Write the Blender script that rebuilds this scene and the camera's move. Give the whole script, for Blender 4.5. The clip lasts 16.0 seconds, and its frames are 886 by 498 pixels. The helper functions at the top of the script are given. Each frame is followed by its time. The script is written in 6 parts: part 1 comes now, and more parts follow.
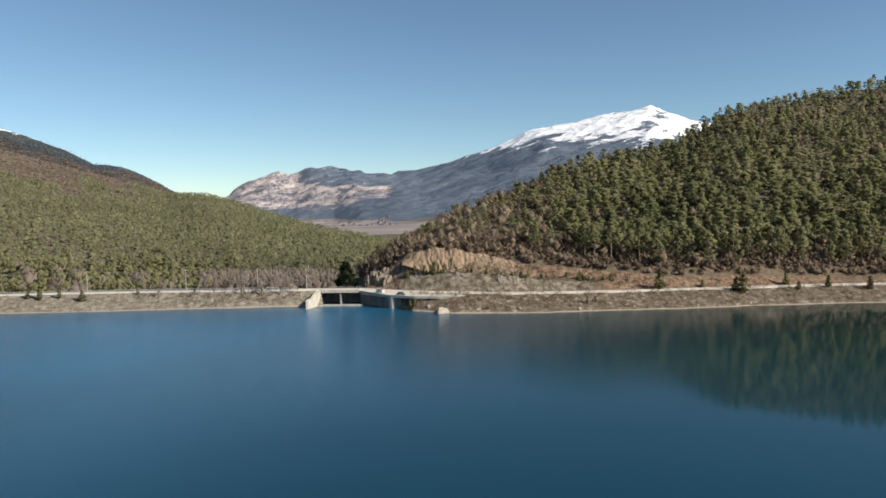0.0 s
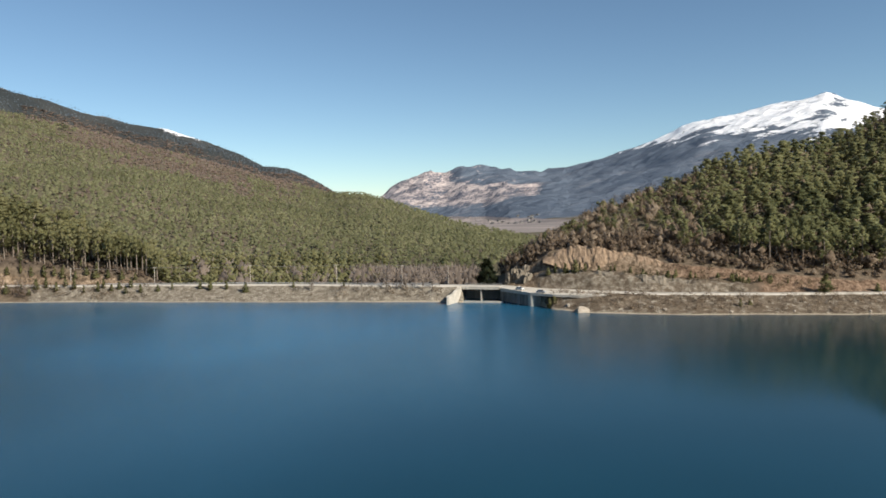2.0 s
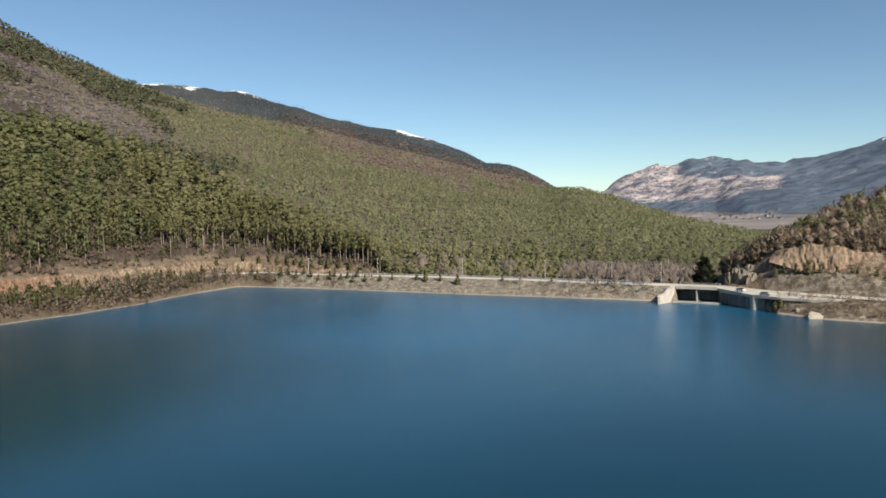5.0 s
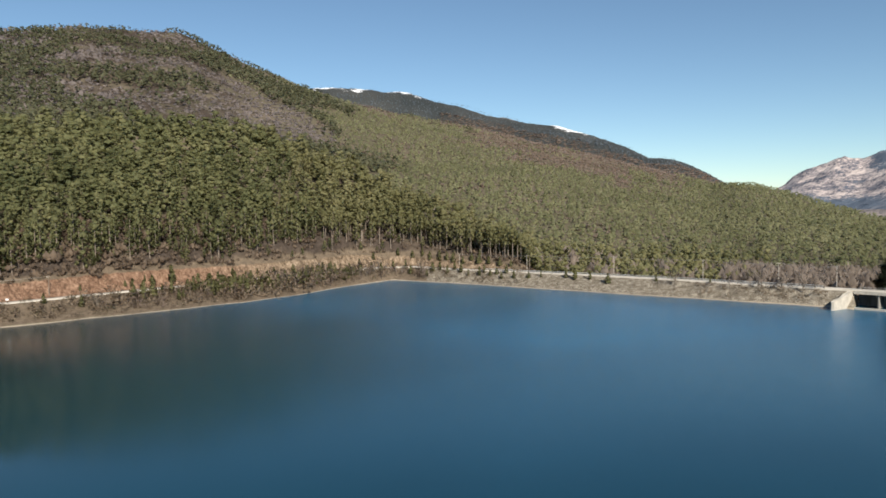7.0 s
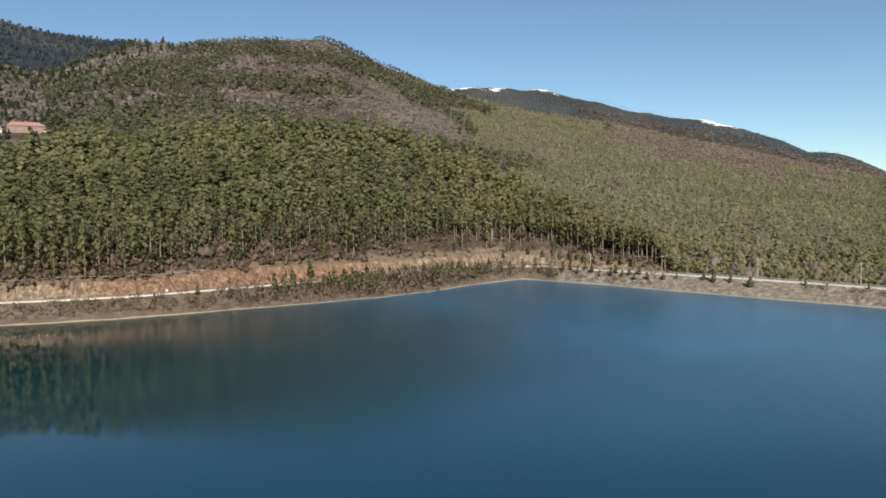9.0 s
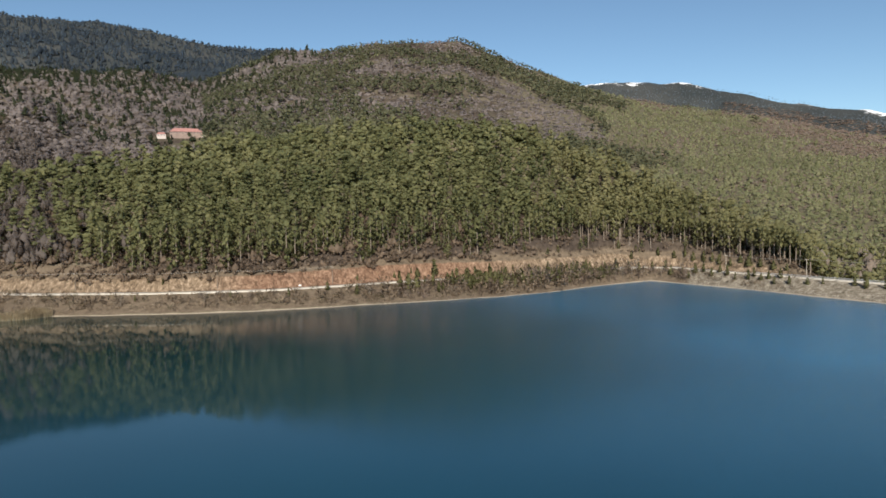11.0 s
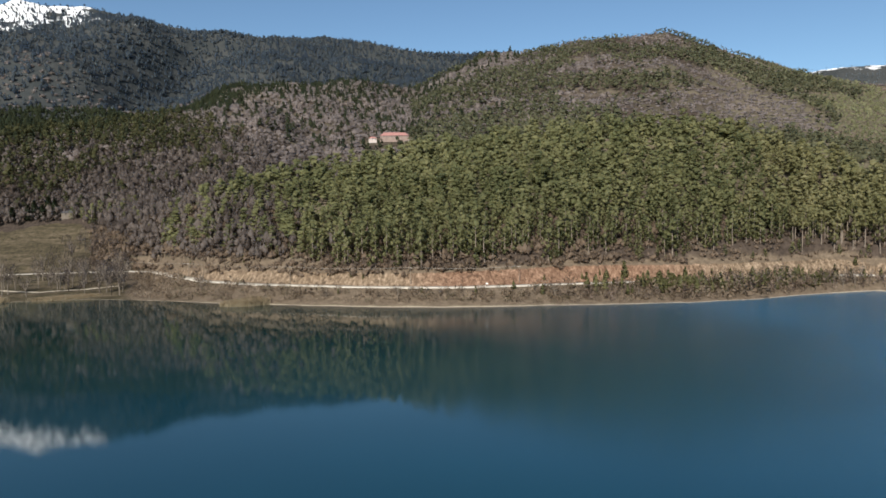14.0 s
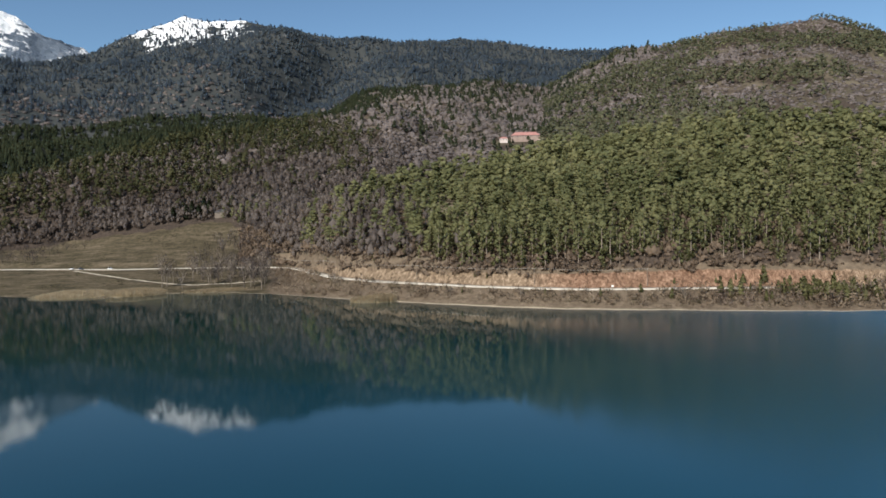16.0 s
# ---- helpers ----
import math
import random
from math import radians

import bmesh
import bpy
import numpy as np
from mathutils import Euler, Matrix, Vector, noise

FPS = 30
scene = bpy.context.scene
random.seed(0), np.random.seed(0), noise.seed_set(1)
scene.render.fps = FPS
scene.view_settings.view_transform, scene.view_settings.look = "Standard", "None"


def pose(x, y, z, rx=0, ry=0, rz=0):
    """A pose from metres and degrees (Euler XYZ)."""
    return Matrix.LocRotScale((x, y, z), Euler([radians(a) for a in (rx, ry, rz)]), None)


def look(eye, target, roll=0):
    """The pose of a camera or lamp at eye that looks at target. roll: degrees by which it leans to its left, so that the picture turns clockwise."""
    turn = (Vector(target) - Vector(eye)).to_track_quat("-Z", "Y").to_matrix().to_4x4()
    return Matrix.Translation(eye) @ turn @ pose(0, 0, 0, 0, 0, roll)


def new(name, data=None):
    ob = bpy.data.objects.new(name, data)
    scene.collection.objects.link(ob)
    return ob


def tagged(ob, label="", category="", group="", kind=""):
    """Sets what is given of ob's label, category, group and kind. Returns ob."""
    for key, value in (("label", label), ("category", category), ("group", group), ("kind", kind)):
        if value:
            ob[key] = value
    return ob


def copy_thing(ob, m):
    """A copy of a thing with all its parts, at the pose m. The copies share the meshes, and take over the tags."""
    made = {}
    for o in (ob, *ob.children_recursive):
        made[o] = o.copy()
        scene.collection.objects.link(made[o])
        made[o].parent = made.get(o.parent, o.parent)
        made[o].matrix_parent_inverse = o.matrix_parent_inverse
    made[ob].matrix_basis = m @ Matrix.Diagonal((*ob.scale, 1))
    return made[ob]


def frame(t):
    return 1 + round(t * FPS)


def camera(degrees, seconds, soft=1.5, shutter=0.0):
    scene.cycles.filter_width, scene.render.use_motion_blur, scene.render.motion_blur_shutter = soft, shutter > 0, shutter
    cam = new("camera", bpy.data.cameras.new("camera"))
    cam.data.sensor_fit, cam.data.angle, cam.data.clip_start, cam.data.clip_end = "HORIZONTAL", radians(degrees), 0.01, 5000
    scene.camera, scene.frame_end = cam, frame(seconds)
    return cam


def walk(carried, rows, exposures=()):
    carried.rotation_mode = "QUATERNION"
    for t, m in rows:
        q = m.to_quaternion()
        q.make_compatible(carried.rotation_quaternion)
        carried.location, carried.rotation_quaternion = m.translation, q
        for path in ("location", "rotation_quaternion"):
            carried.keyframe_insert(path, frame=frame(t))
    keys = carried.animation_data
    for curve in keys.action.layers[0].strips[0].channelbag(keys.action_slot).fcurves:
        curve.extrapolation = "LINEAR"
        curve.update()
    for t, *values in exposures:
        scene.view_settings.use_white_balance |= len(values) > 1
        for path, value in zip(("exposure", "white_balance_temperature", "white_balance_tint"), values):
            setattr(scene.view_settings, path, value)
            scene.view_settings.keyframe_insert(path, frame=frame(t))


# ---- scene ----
# ---------------------------------------------------------------- camera
cam = camera(64.14, 16.0, soft=1.65)
PATH = [
    (0, (0.00, 0.00, 45.00), (-0.03, 99.85, 39.47), -0.87),
    (0.5, (1.19, 0.13, 44.94), (-3.92, 99.84, 39.41), -0.91),
    (1, (2.37, 0.26, 44.84), (-8.43, 99.52, 39.34), -0.98),
    (1.5, (3.52, 0.41, 44.73), (-12.45, 98.97, 39.24), -1.04),
    (2, (4.65, 0.58, 44.65), (-16.38, 98.19, 39.18), -1.06),
    (2.5, (5.76, 0.80, 44.60), (-20.01, 97.26, 39.10), -1.07),
    (3, (6.86, 1.07, 44.59), (-23.91, 96.06, 39.09), -1.08),
    (3.5, (7.95, 1.44, 44.59), (-27.48, 94.79, 39.12), -1.11),
    (4, (9.02, 1.90, 44.57), (-31.66, 93.09, 39.09), -1.15),
    (6.5, (14.17, 4.83, 44.39), (-48.94, 82.19, 38.81), -1.07),
    (7, (15.15, 5.58, 44.37), (-52.65, 78.88, 38.80), -1.04),
    (7.5, (16.06, 6.51, 44.36), (-55.42, 76.23, 38.81), -1.05),
    (8, (16.93, 7.57, 44.35), (-57.80, 73.79, 38.85), -1.04),
    (8.5, (17.77, 8.70, 44.36), (-60.06, 71.26, 38.90), -1.07),
    (9, (18.60, 9.87, 44.40), (-62.13, 68.64, 38.98), -1.07),
    (11.5, (22.78, 15.82, 44.87), (-69.51, 53.98, 39.63), -1.05),
    (12, (23.53, 17.06, 44.95), (-70.52, 50.64, 39.78), -1.05),
    (12.5, (24.21, 18.35, 45.04), (-71.33, 47.45, 39.92), -1.04),
    (13, (24.81, 19.65, 45.12), (-72.06, 43.94, 40.05), -0.97),
    (13.5, (25.36, 20.94, 45.18), (-72.49, 40.98, 40.18), -0.96),
    (14, (25.85, 22.19, 45.24), (-72.83, 37.60, 40.28), -0.90),
    (14.5, (26.30, 23.42, 45.28), (-72.99, 34.28, 40.39), -0.83),
    (15, (26.71, 24.62, 45.34), (-72.98, 30.82, 40.47), -0.78),
    (15.5, (27.09, 25.82, 45.44), (-72.78, 27.47, 40.64), -0.76),
    (16, (27.46, 27.01, 45.55), (-72.37, 23.70, 40.81), -0.75),
]
walk(cam, [(t, look(eye, target, roll)) for t, eye, target, roll in PATH], [(0, 0.57, 6500, 10), (8, 0.57, 6500, 10), (12, 0.56, 6420, 10), (16, 0.54, 6230, 10)])

# ---------------------------------------------------------------- daylight
SUN_AZ, SUN_EL = 116.0, 33.0          # degrees clockwise from +y, degrees above the horizon
sun_way = Vector((math.sin(radians(SUN_AZ)) * math.cos(radians(SUN_EL)), math.cos(radians(SUN_AZ)) * math.cos(radians(SUN_EL)), math.sin(radians(SUN_EL))))
world = bpy.data.worlds.new("sky")
scene.world = world
world.use_nodes = True
wn = world.node_tree.nodes
sky = wn.new("ShaderNodeTexSky")
sky.sky_type, sky.sun_disc = "NISHITA", False
sky.sun_elevation, sky.sun_rotation = radians(SUN_EL), radians(SUN_AZ)
sky.air_density, sky.dust_density, sky.ozone_density, sky.altitude = 1.0, 0.0, 2.2, 1900
wn["Background"].inputs["Strength"].default_value = 0.078
clear = wn.new("ShaderNodeMix")
clear.data_type, clear.blend_type = "RGBA", "MULTIPLY"
clear.inputs["Factor"].default_value = 1.0
clear.inputs[7].default_value = (0.93, 1.0, 0.955, 1)          # cold, clean winter air
world.node_tree.links.new(sky.outputs[0], clear.inputs[6])
world.node_tree.links.new(clear.outputs[2], wn["Background"].inputs["Color"])
sun = new("sun", bpy.data.lights.new("sun", "SUN"))
sun.data.energy, sun.data.angle, sun.data.color = 4.6, radians(0.53), (1.0, 0.925, 0.80)
sun.matrix_world = look((0, 0, 0), -sun_way)

CX, CY = 15.0, 12.0                   # the point over the lake from which bearings and ranges are counted

# ---------------------------------------------------------------- materials
MATS = {}


def shader(name, rough=0.8, spec=0.2, metal=0.0):
    """A fresh node material; returns it with its tree, its Principled shader and a maker of nodes."""
    m = bpy.data.materials.new(name)
    m.use_nodes = True
    tree = m.node_tree
    b = tree.nodes["Principled BSDF"]
    b.inputs["Roughness"].default_value, b.inputs["Metallic"].default_value = rough, metal
    b.inputs["Specular IOR Level"].default_value = spec
    MATS[name] = m
    return m, tree, b


def put(tree, kind, **vals):
    n = tree.nodes.new(kind)
    for k, v in vals.items():
        n.inputs[k].default_value = v
    return n


def grain(tree, scale, detail=4.0, rough=0.6, coord=None, stretch=None):
    """Noise on the world position."""
    if coord is None:
        coord = tree.nodes.new("ShaderNodeNewGeometry").outputs["Position"]
    if stretch:
        mp = tree.nodes.new("ShaderNodeMapping")
        mp.inputs["Scale"].default_value = stretch
        tree.links.new(coord, mp.inputs["Vector"])
        coord = mp.outputs["Vector"]
    n = put(tree, "ShaderNodeTexNoise", Scale=scale, Detail=detail, Roughness=rough)
    tree.links.new(coord, n.inputs["Vector"])
    return n.outputs["Fac"]


def ramp(tree, fac, stops):
    r = tree.nodes.new("ShaderNodeValToRGB")
    e = r.color_ramp.elements
    while len(e) < len(stops):
        e.new(0.5)
    for one, (p, c) in zip(e, stops):
        one.position, one.color = p, (c if len(c) == 4 else (*c, 1)) if isinstance(c, tuple) else (c, c, c, 1)
    tree.links.new(fac, r.inputs["Fac"])
    return r.outputs["Color"]


def blend(tree, fac, a, b, how="MIX"):
    n = tree.nodes.new("ShaderNodeMix")
    n.data_type, n.blend_type = "RGBA", how
    for val, slot in ((fac, "Factor"), (a, "A"), (b, "B")):
        sock = [i for i in n.inputs if i.name == slot and (i.type == "VALUE" if slot == "Factor" else i.type == "RGBA")][0]
        if isinstance(val, (int, float)):
            sock.default_value = val
        elif isinstance(val, tuple):
            sock.default_value = (*val, 1)
        else:
            tree.links.new(val, sock)
    return [o for o in n.outputs if o.type == "RGBA"][0]


def maths(tree, op, a, b=0.0, clamp=False):
    n = tree.nodes.new("ShaderNodeMath")
    n.operation, n.use_clamp = op, clamp
    for i, v in enumerate((a, b)):
        if isinstance(v, (int, float)):
            n.inputs[i].default_value = v
        else:
            tree.links.new(v, n.inputs[i])
    return n.outputs[0]


def bump(tree, b, height, dist, strength=1.0):
    n = put(tree, "ShaderNodeBump", Strength=strength, Distance=dist)
    tree.links.new(height, n.inputs["Height"])
    tree.links.new(n.outputs["Normal"], b.inputs["Normal"])


def simple(name, dark, light, scale=2.0, rough=0.8, spec=0.2, metal=0.0, relief=0.0, stretch=None):
    """Two tones mixed by noise at two scales, with some relief."""
    m, t, b = shader(name, rough, spec, metal)
    f = maths(t, "ADD", maths(t, "MULTIPLY", grain(t, scale, 5, stretch=stretch), 0.6), maths(t, "MULTIPLY", grain(t, scale * 7, 3, stretch=stretch), 0.4))
    t.links.new(ramp(t, f, [(0.35, dark), (0.65, light)]), b.inputs["Base Color"])
    if relief:
        bump(t, b, grain(t, scale * 4, 5, stretch=stretch), relief)
    return m


def leafy(name, stops, patch=0.02, single=0.12, thin=0.3, gaps=0.25, spray=0.22):
    """Foliage: a tone for each spray and each plant, drifting over the slope; some light passes through it."""
    m, t, b = shader(name, 0.85, 0.1)
    geo = t.nodes.new("ShaderNodeNewGeometry")
    info = t.nodes.new("ShaderNodeObjectInfo")
    f = maths(t, "ADD", maths(t, "MULTIPLY", maths(t, "SUBTRACT", geo.outputs["Random Per Island"], 0.5), spray), maths(t, "MULTIPLY", grain(t, patch, 4), 0.6))
    f = maths(t, "ADD", f, 0.06)
    f = maths(t, "ADD", f, maths(t, "MULTIPLY", grain(t, single, 1), 0.5))
    f = maths(t, "ADD", f, maths(t, "MULTIPLY", maths(t, "SUBTRACT", info.outputs["Random"], 0.5), 0.15))
    own = t.nodes.new("ShaderNodeAttribute")
    own.attribute_name = "plant_tone"
    f = maths(t, "ADD", f, maths(t, "MULTIPLY", own.outputs["Fac"], 0.26))
    tone = ramp(t, f, stops)
    t.links.new(tone, b.inputs["Base Color"])
    through_it, mix = t.nodes.new("ShaderNodeBsdfTranslucent"), t.nodes.new("ShaderNodeMixShader")
    t.links.new(tone, through_it.inputs["Color"])
    mix.inputs[0].default_value = thin
    t.links.new(b.outputs[0], mix.inputs[1])
    t.links.new(through_it.outputs[0], mix.inputs[2])
    # light and sight find their way between needles and twigs
    airy, holes = t.nodes.new("ShaderNodeMixShader"), t.nodes.new("ShaderNodeBsdfTransparent")
    airy.inputs[0].default_value = gaps
    t.links.new(mix.outputs[0], airy.inputs[1])
    t.links.new(holes.outputs[0], airy.inputs[2])
    t.links.new(airy.outputs[0], t.nodes["Material Output"].inputs["Surface"])
    return m


leafy("pine", [(0.36, (0.142, 0.155, 0.074)), (0.58, (0.224, 0.231, 0.113)), (0.82, (0.312, 0.305, 0.156))], 0.02, 0.14, 0.5, 0.27, 0.16)
leafy("pine_mid", [(0.36, (0.180, 0.181, 0.084)), (0.58, (0.262, 0.255, 0.126)), (0.80, (0.345, 0.325, 0.174))], 0.02, 0.14, 0.5, 0.27, 0.14)
# paler and greyer than pine: distance haze put into the far slope's foliage
leafy("pine_hazed", [(0.36, (0.192, 0.204, 0.108)), (0.56, (0.278, 0.284, 0.156)), (0.78, (0.374, 0.363, 0.214))], 0.009, 0.05, 0.5, 0.25, 0.12)
# darker copy of pine: the spur's shaded slope put into the colour
leafy("pine_shaded", [(0.35, (0.038, 0.044, 0.022)), (0.6, (0.070, 0.074, 0.035)), (0.85, (0.118, 0.115, 0.056))], 0.02, 0.14, 0.4, 0.3)
leafy("pine_high", [(0.35, (0.084, 0.092, 0.054)), (0.6, (0.138, 0.142, 0.084)), (0.85, (0.196, 0.192, 0.120))], 0.006, 0.06, 0.42, 0.25)
# pale blue-grey: distance haze put into the ridge firs' colour
leafy("fir_ridge_haze", [(0.35, (0.112, 0.138, 0.164)), (0.6, (0.162, 0.190, 0.216)), (0.85, (0.224, 0.249, 0.269))], 0.006, 0.08, 0.35, 0.25)
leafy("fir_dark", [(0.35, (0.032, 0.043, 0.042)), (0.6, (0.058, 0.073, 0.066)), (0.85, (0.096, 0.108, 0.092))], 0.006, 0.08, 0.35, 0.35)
# blued firs: the far massif's haze is mixed into these tones
leafy("fir_far_haze", [(0.35, (0.030, 0.043, 0.062)), (0.6, (0.056, 0.075, 0.098)), (0.85, (0.096, 0.114, 0.124))], 0.006, 0.08, 0.35, 0.35)
leafy("twigs", [(0.35, (0.100, 0.074, 0.055)), (0.6, (0.225, 0.170, 0.122)), (0.85, (0.370, 0.296, 0.220))], 0.03, 0.3, 0.38, 0.28)
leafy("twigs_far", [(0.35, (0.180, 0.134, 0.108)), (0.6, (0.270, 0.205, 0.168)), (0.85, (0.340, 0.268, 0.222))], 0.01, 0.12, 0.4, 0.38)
leafy("oak_grey", [(0.38, (0.149, 0.127, 0.121)), (0.56, (0.224, 0.192, 0.183)), (0.75, (0.316, 0.271, 0.255))], 0.012, 0.08, 0.4, 0.3, 0.14)
# darker copy of the bare twigs, for spur, valley and lake shore
leafy("dark_twigs", [(0.35, (0.081, 0.065, 0.058)), (0.6, (0.132, 0.110, 0.099)), (0.85, (0.207, 0.175, 0.157))], 0.01, 0.12, 0.4, 0.3)
leafy("poplar", [(0.35, (0.235, 0.190, 0.155)), (0.6, (0.330, 0.272, 0.225)), (0.85, (0.430, 0.362, 0.305))], 0.03, 0.2, 0.45, 0.25)
leafy("shrub", [(0.35, (0.060, 0.058, 0.034)), (0.6, (0.135, 0.118, 0.072)), (0.85, (0.225, 0.188, 0.122))], 0.05, 0.35)
leafy("underbrush", [(0.38, (0.072, 0.054, 0.041)), (0.58, (0.145, 0.108, 0.080)), (0.80, (0.225, 0.170, 0.126))], 0.05, 0.35)
leafy("cypress", [(0.35, (0.088, 0.094, 0.042)), (0.6, (0.158, 0.158, 0.072)), (0.85, (0.230, 0.220, 0.108))], 0.1, 0.3, 0.4, 0.2)
leafy("reed", [(0.35, (0.300, 0.240, 0.155)), (0.6, (0.450, 0.375, 0.255)), (0.85, (0.580, 0.500, 0.360))], 0.1, 0.4)
leafy("fir_dark", [(0.25, (0.012, 0.018, 0.010)), (0.6, (0.026, 0.034, 0.018)), (0.9, (0.05, 0.056, 0.03))], 0.1)
simple("bark", (0.10, 0.085, 0.07), (0.26, 0.22, 0.18), 3.0, 0.9, 0.1)
simple("pine_bark", (0.13, 0.108, 0.088), (0.30, 0.25, 0.205), 2.0, 0.9, 0.1)
simple("concrete", (0.35, 0.32, 0.27), (0.54, 0.50, 0.43), 0.35, 0.85, 0.2, relief=0.02)
# darker copy of concrete, streaked; the spillway wall's shade put into it
simple("dark_concrete", (0.17, 0.16, 0.145), (0.34, 0.32, 0.285), 0.3, 0.85, 0.2, relief=0.03, stretch=(1, 1, 0.2))
simple("paving", (0.43, 0.39, 0.33), (0.60, 0.55, 0.47), 0.2, 0.85, 0.2)
simple("dirt_track", (0.36, 0.31, 0.24), (0.54, 0.48, 0.39), 0.3, 0.95, 0.1)
simple("galvanised", (0.45, 0.45, 0.44), (0.62, 0.62, 0.60), 1.0, 0.5, 0.4, 0.6)
simple("stone", (0.30, 0.26, 0.21), (0.56, 0.50, 0.42), 0.5, 0.9, 0.15, relief=0.1)
simple("pole_wood", (0.38, 0.34, 0.29), (0.56, 0.51, 0.45), 2.0, 0.9, 0.1)


def ground_material():
    m, t, b = shader("ground", 0.95, 0.08)
    geo = t.nodes.new("ShaderNodeNewGeometry")

    def zone(name):
        a = t.nodes.new("ShaderNodeAttribute")
        a.attribute_name = name
        return a.outputs["Fac"]

    def edge(name, wob, lo=0.4, hi=0.6):
        """The zone's weight, with a ragged border."""
        v = maths(t, "ADD", zone(name), maths(t, "MULTIPLY", maths(t, "SUBTRACT", wob, 0.5), 0.9))
        return ramp(t, v, [(lo, 0.0), (hi, 1.0)])
    n1, n2, n3, n4 = grain(t, 0.03, 6), grain(t, 0.4, 6), grain(t, 2.5, 4), grain(t, 0.006, 7, 0.65)
    floor = ramp(t, maths(t, "ADD", maths(t, "MULTIPLY", n2, 0.6), maths(t, "MULTIPLY", n3, 0.4)), [(0.3, (0.085, 0.065, 0.046)), (0.5, (0.145, 0.112, 0.080)), (0.72, (0.23, 0.182, 0.134))])
    wood = ramp(t, n4, [(0.35, (0.095, 0.088, 0.054)), (0.55, (0.135, 0.115, 0.080)), (0.7, (0.185, 0.150, 0.115))])
    c = blend(t, edge("wood", n1), floor, wood)
    grass = ramp(t, maths(t, "ADD", maths(t, "MULTIPLY", grain(t, 0.07, 6, 0.7, stretch=(1.6, 0.5, 1)), 0.6), maths(t, "MULTIPLY", n2, 0.4)), [(0.42, (0.052, 0.044, 0.027)), (0.50, (0.090, 0.074, 0.046)), (0.60, (0.155, 0.122, 0.084))])
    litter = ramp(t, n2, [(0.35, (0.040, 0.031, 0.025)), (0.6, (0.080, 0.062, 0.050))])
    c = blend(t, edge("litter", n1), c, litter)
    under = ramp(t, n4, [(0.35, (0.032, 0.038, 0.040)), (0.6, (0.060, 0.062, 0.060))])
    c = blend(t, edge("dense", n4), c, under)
    c = blend(t, edge("meadow", n1), c, grass)
    rip = ramp(t, maths(t, "ADD", maths(t, "MULTIPLY", n2, 0.45), maths(t, "MULTIPLY", n3, 0.55)), [(0.38, (0.095, 0.078, 0.057)), (0.5, (0.205, 0.175, 0.135)), (0.62, (0.40, 0.36, 0.29))])
    c = blend(t, edge("riprap", n2), c, rip)
    # bare soil of the road cuts: streaked down the slope, ochre to red
    streak = maths(t, "ADD", maths(t, "MULTIPLY", grain(t, 0.5, 6, 0.7, stretch=(1, 1, 0.2)), 0.6), maths(t, "MULTIPLY", grain(t, 1.9, 4, 0.7, stretch=(1, 1, 0.2)), 0.4))
    ochre = ramp(t, streak, [(0.40, (0.080, 0.058, 0.040)), (0.5, (0.190, 0.138, 0.092)), (0.60, (0.37, 0.285, 0.205))])
    red = ramp(t, streak, [(0.40, (0.080, 0.044, 0.029)), (0.5, (0.180, 0.094, 0.060)), (0.60, (0.32, 0.19, 0.128))])
    c = blend(t, edge("cut", n2, 0.45, 0.65), c, blend(t, zone("red"), ochre, red))
    beach = ramp(t, n3, [(0.3, (0.25, 0.205, 0.15)), (0.7, (0.45, 0.385, 0.295))])
    c = blend(t, edge("beach", n3, 0.35, 0.6), c, beach)
    # far country: plain and mountain woods toned for distance haze, pale cliffs, snow
    def slanted(scale, tilt, stretch, detail=9, rough=0.72):
        mp = t.nodes.new("ShaderNodeMapping")
        mp.inputs["Rotation"].default_value = (0, tilt, 0)
        t.links.new(geo.outputs["Position"], mp.inputs["Vector"])
        return grain(t, scale, detail, rough, mp.outputs["Vector"], stretch)
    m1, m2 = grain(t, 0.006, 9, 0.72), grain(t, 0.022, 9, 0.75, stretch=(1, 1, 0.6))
    # blue-grey woods, the haze of distance mixed into the ramp
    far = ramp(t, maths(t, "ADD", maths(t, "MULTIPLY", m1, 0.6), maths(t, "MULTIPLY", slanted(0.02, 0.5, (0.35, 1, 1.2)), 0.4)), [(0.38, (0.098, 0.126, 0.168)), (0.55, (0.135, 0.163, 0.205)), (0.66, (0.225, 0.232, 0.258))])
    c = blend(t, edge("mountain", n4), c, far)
    strata = maths(t, "ADD", maths(t, "MULTIPLY", grain(t, 0.011, 9, 0.7, stretch=(0.7, 0.7, 1.9)), 0.55), maths(t, "MULTIPLY", grain(t, 0.045, 7, 0.7, stretch=(1.6, 1, 0.5)), 0.45))
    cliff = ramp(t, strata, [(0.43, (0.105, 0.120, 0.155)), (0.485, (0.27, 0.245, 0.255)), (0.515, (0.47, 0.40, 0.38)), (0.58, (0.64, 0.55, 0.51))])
    c = blend(t, edge("cliff", strata, 0.46, 0.56), c, cliff)
    plain = ramp(t, grain(t, 0.01, 5, stretch=(0.3, 1, 1)), [(0.35, (0.21, 0.185, 0.175)), (0.65, (0.32, 0.275, 0.255))])
    c = blend(t, edge("plain", n4), c, plain)
    # snow lies in slanting fields, broken by rock ribs
    ribs = slanted(0.008, 0.42, (0.30, 0.6, 1.5), 10, 0.66)
    ragged = maths(t, "ADD", maths(t, "MULTIPLY", ribs, 0.9), maths(t, "MULTIPLY", grain(t, 0.035, 7, 0.75), 0.45))
    lying = ramp(t, zone("snow"), [(0.06, 0.0), (0.2, 1.0)])
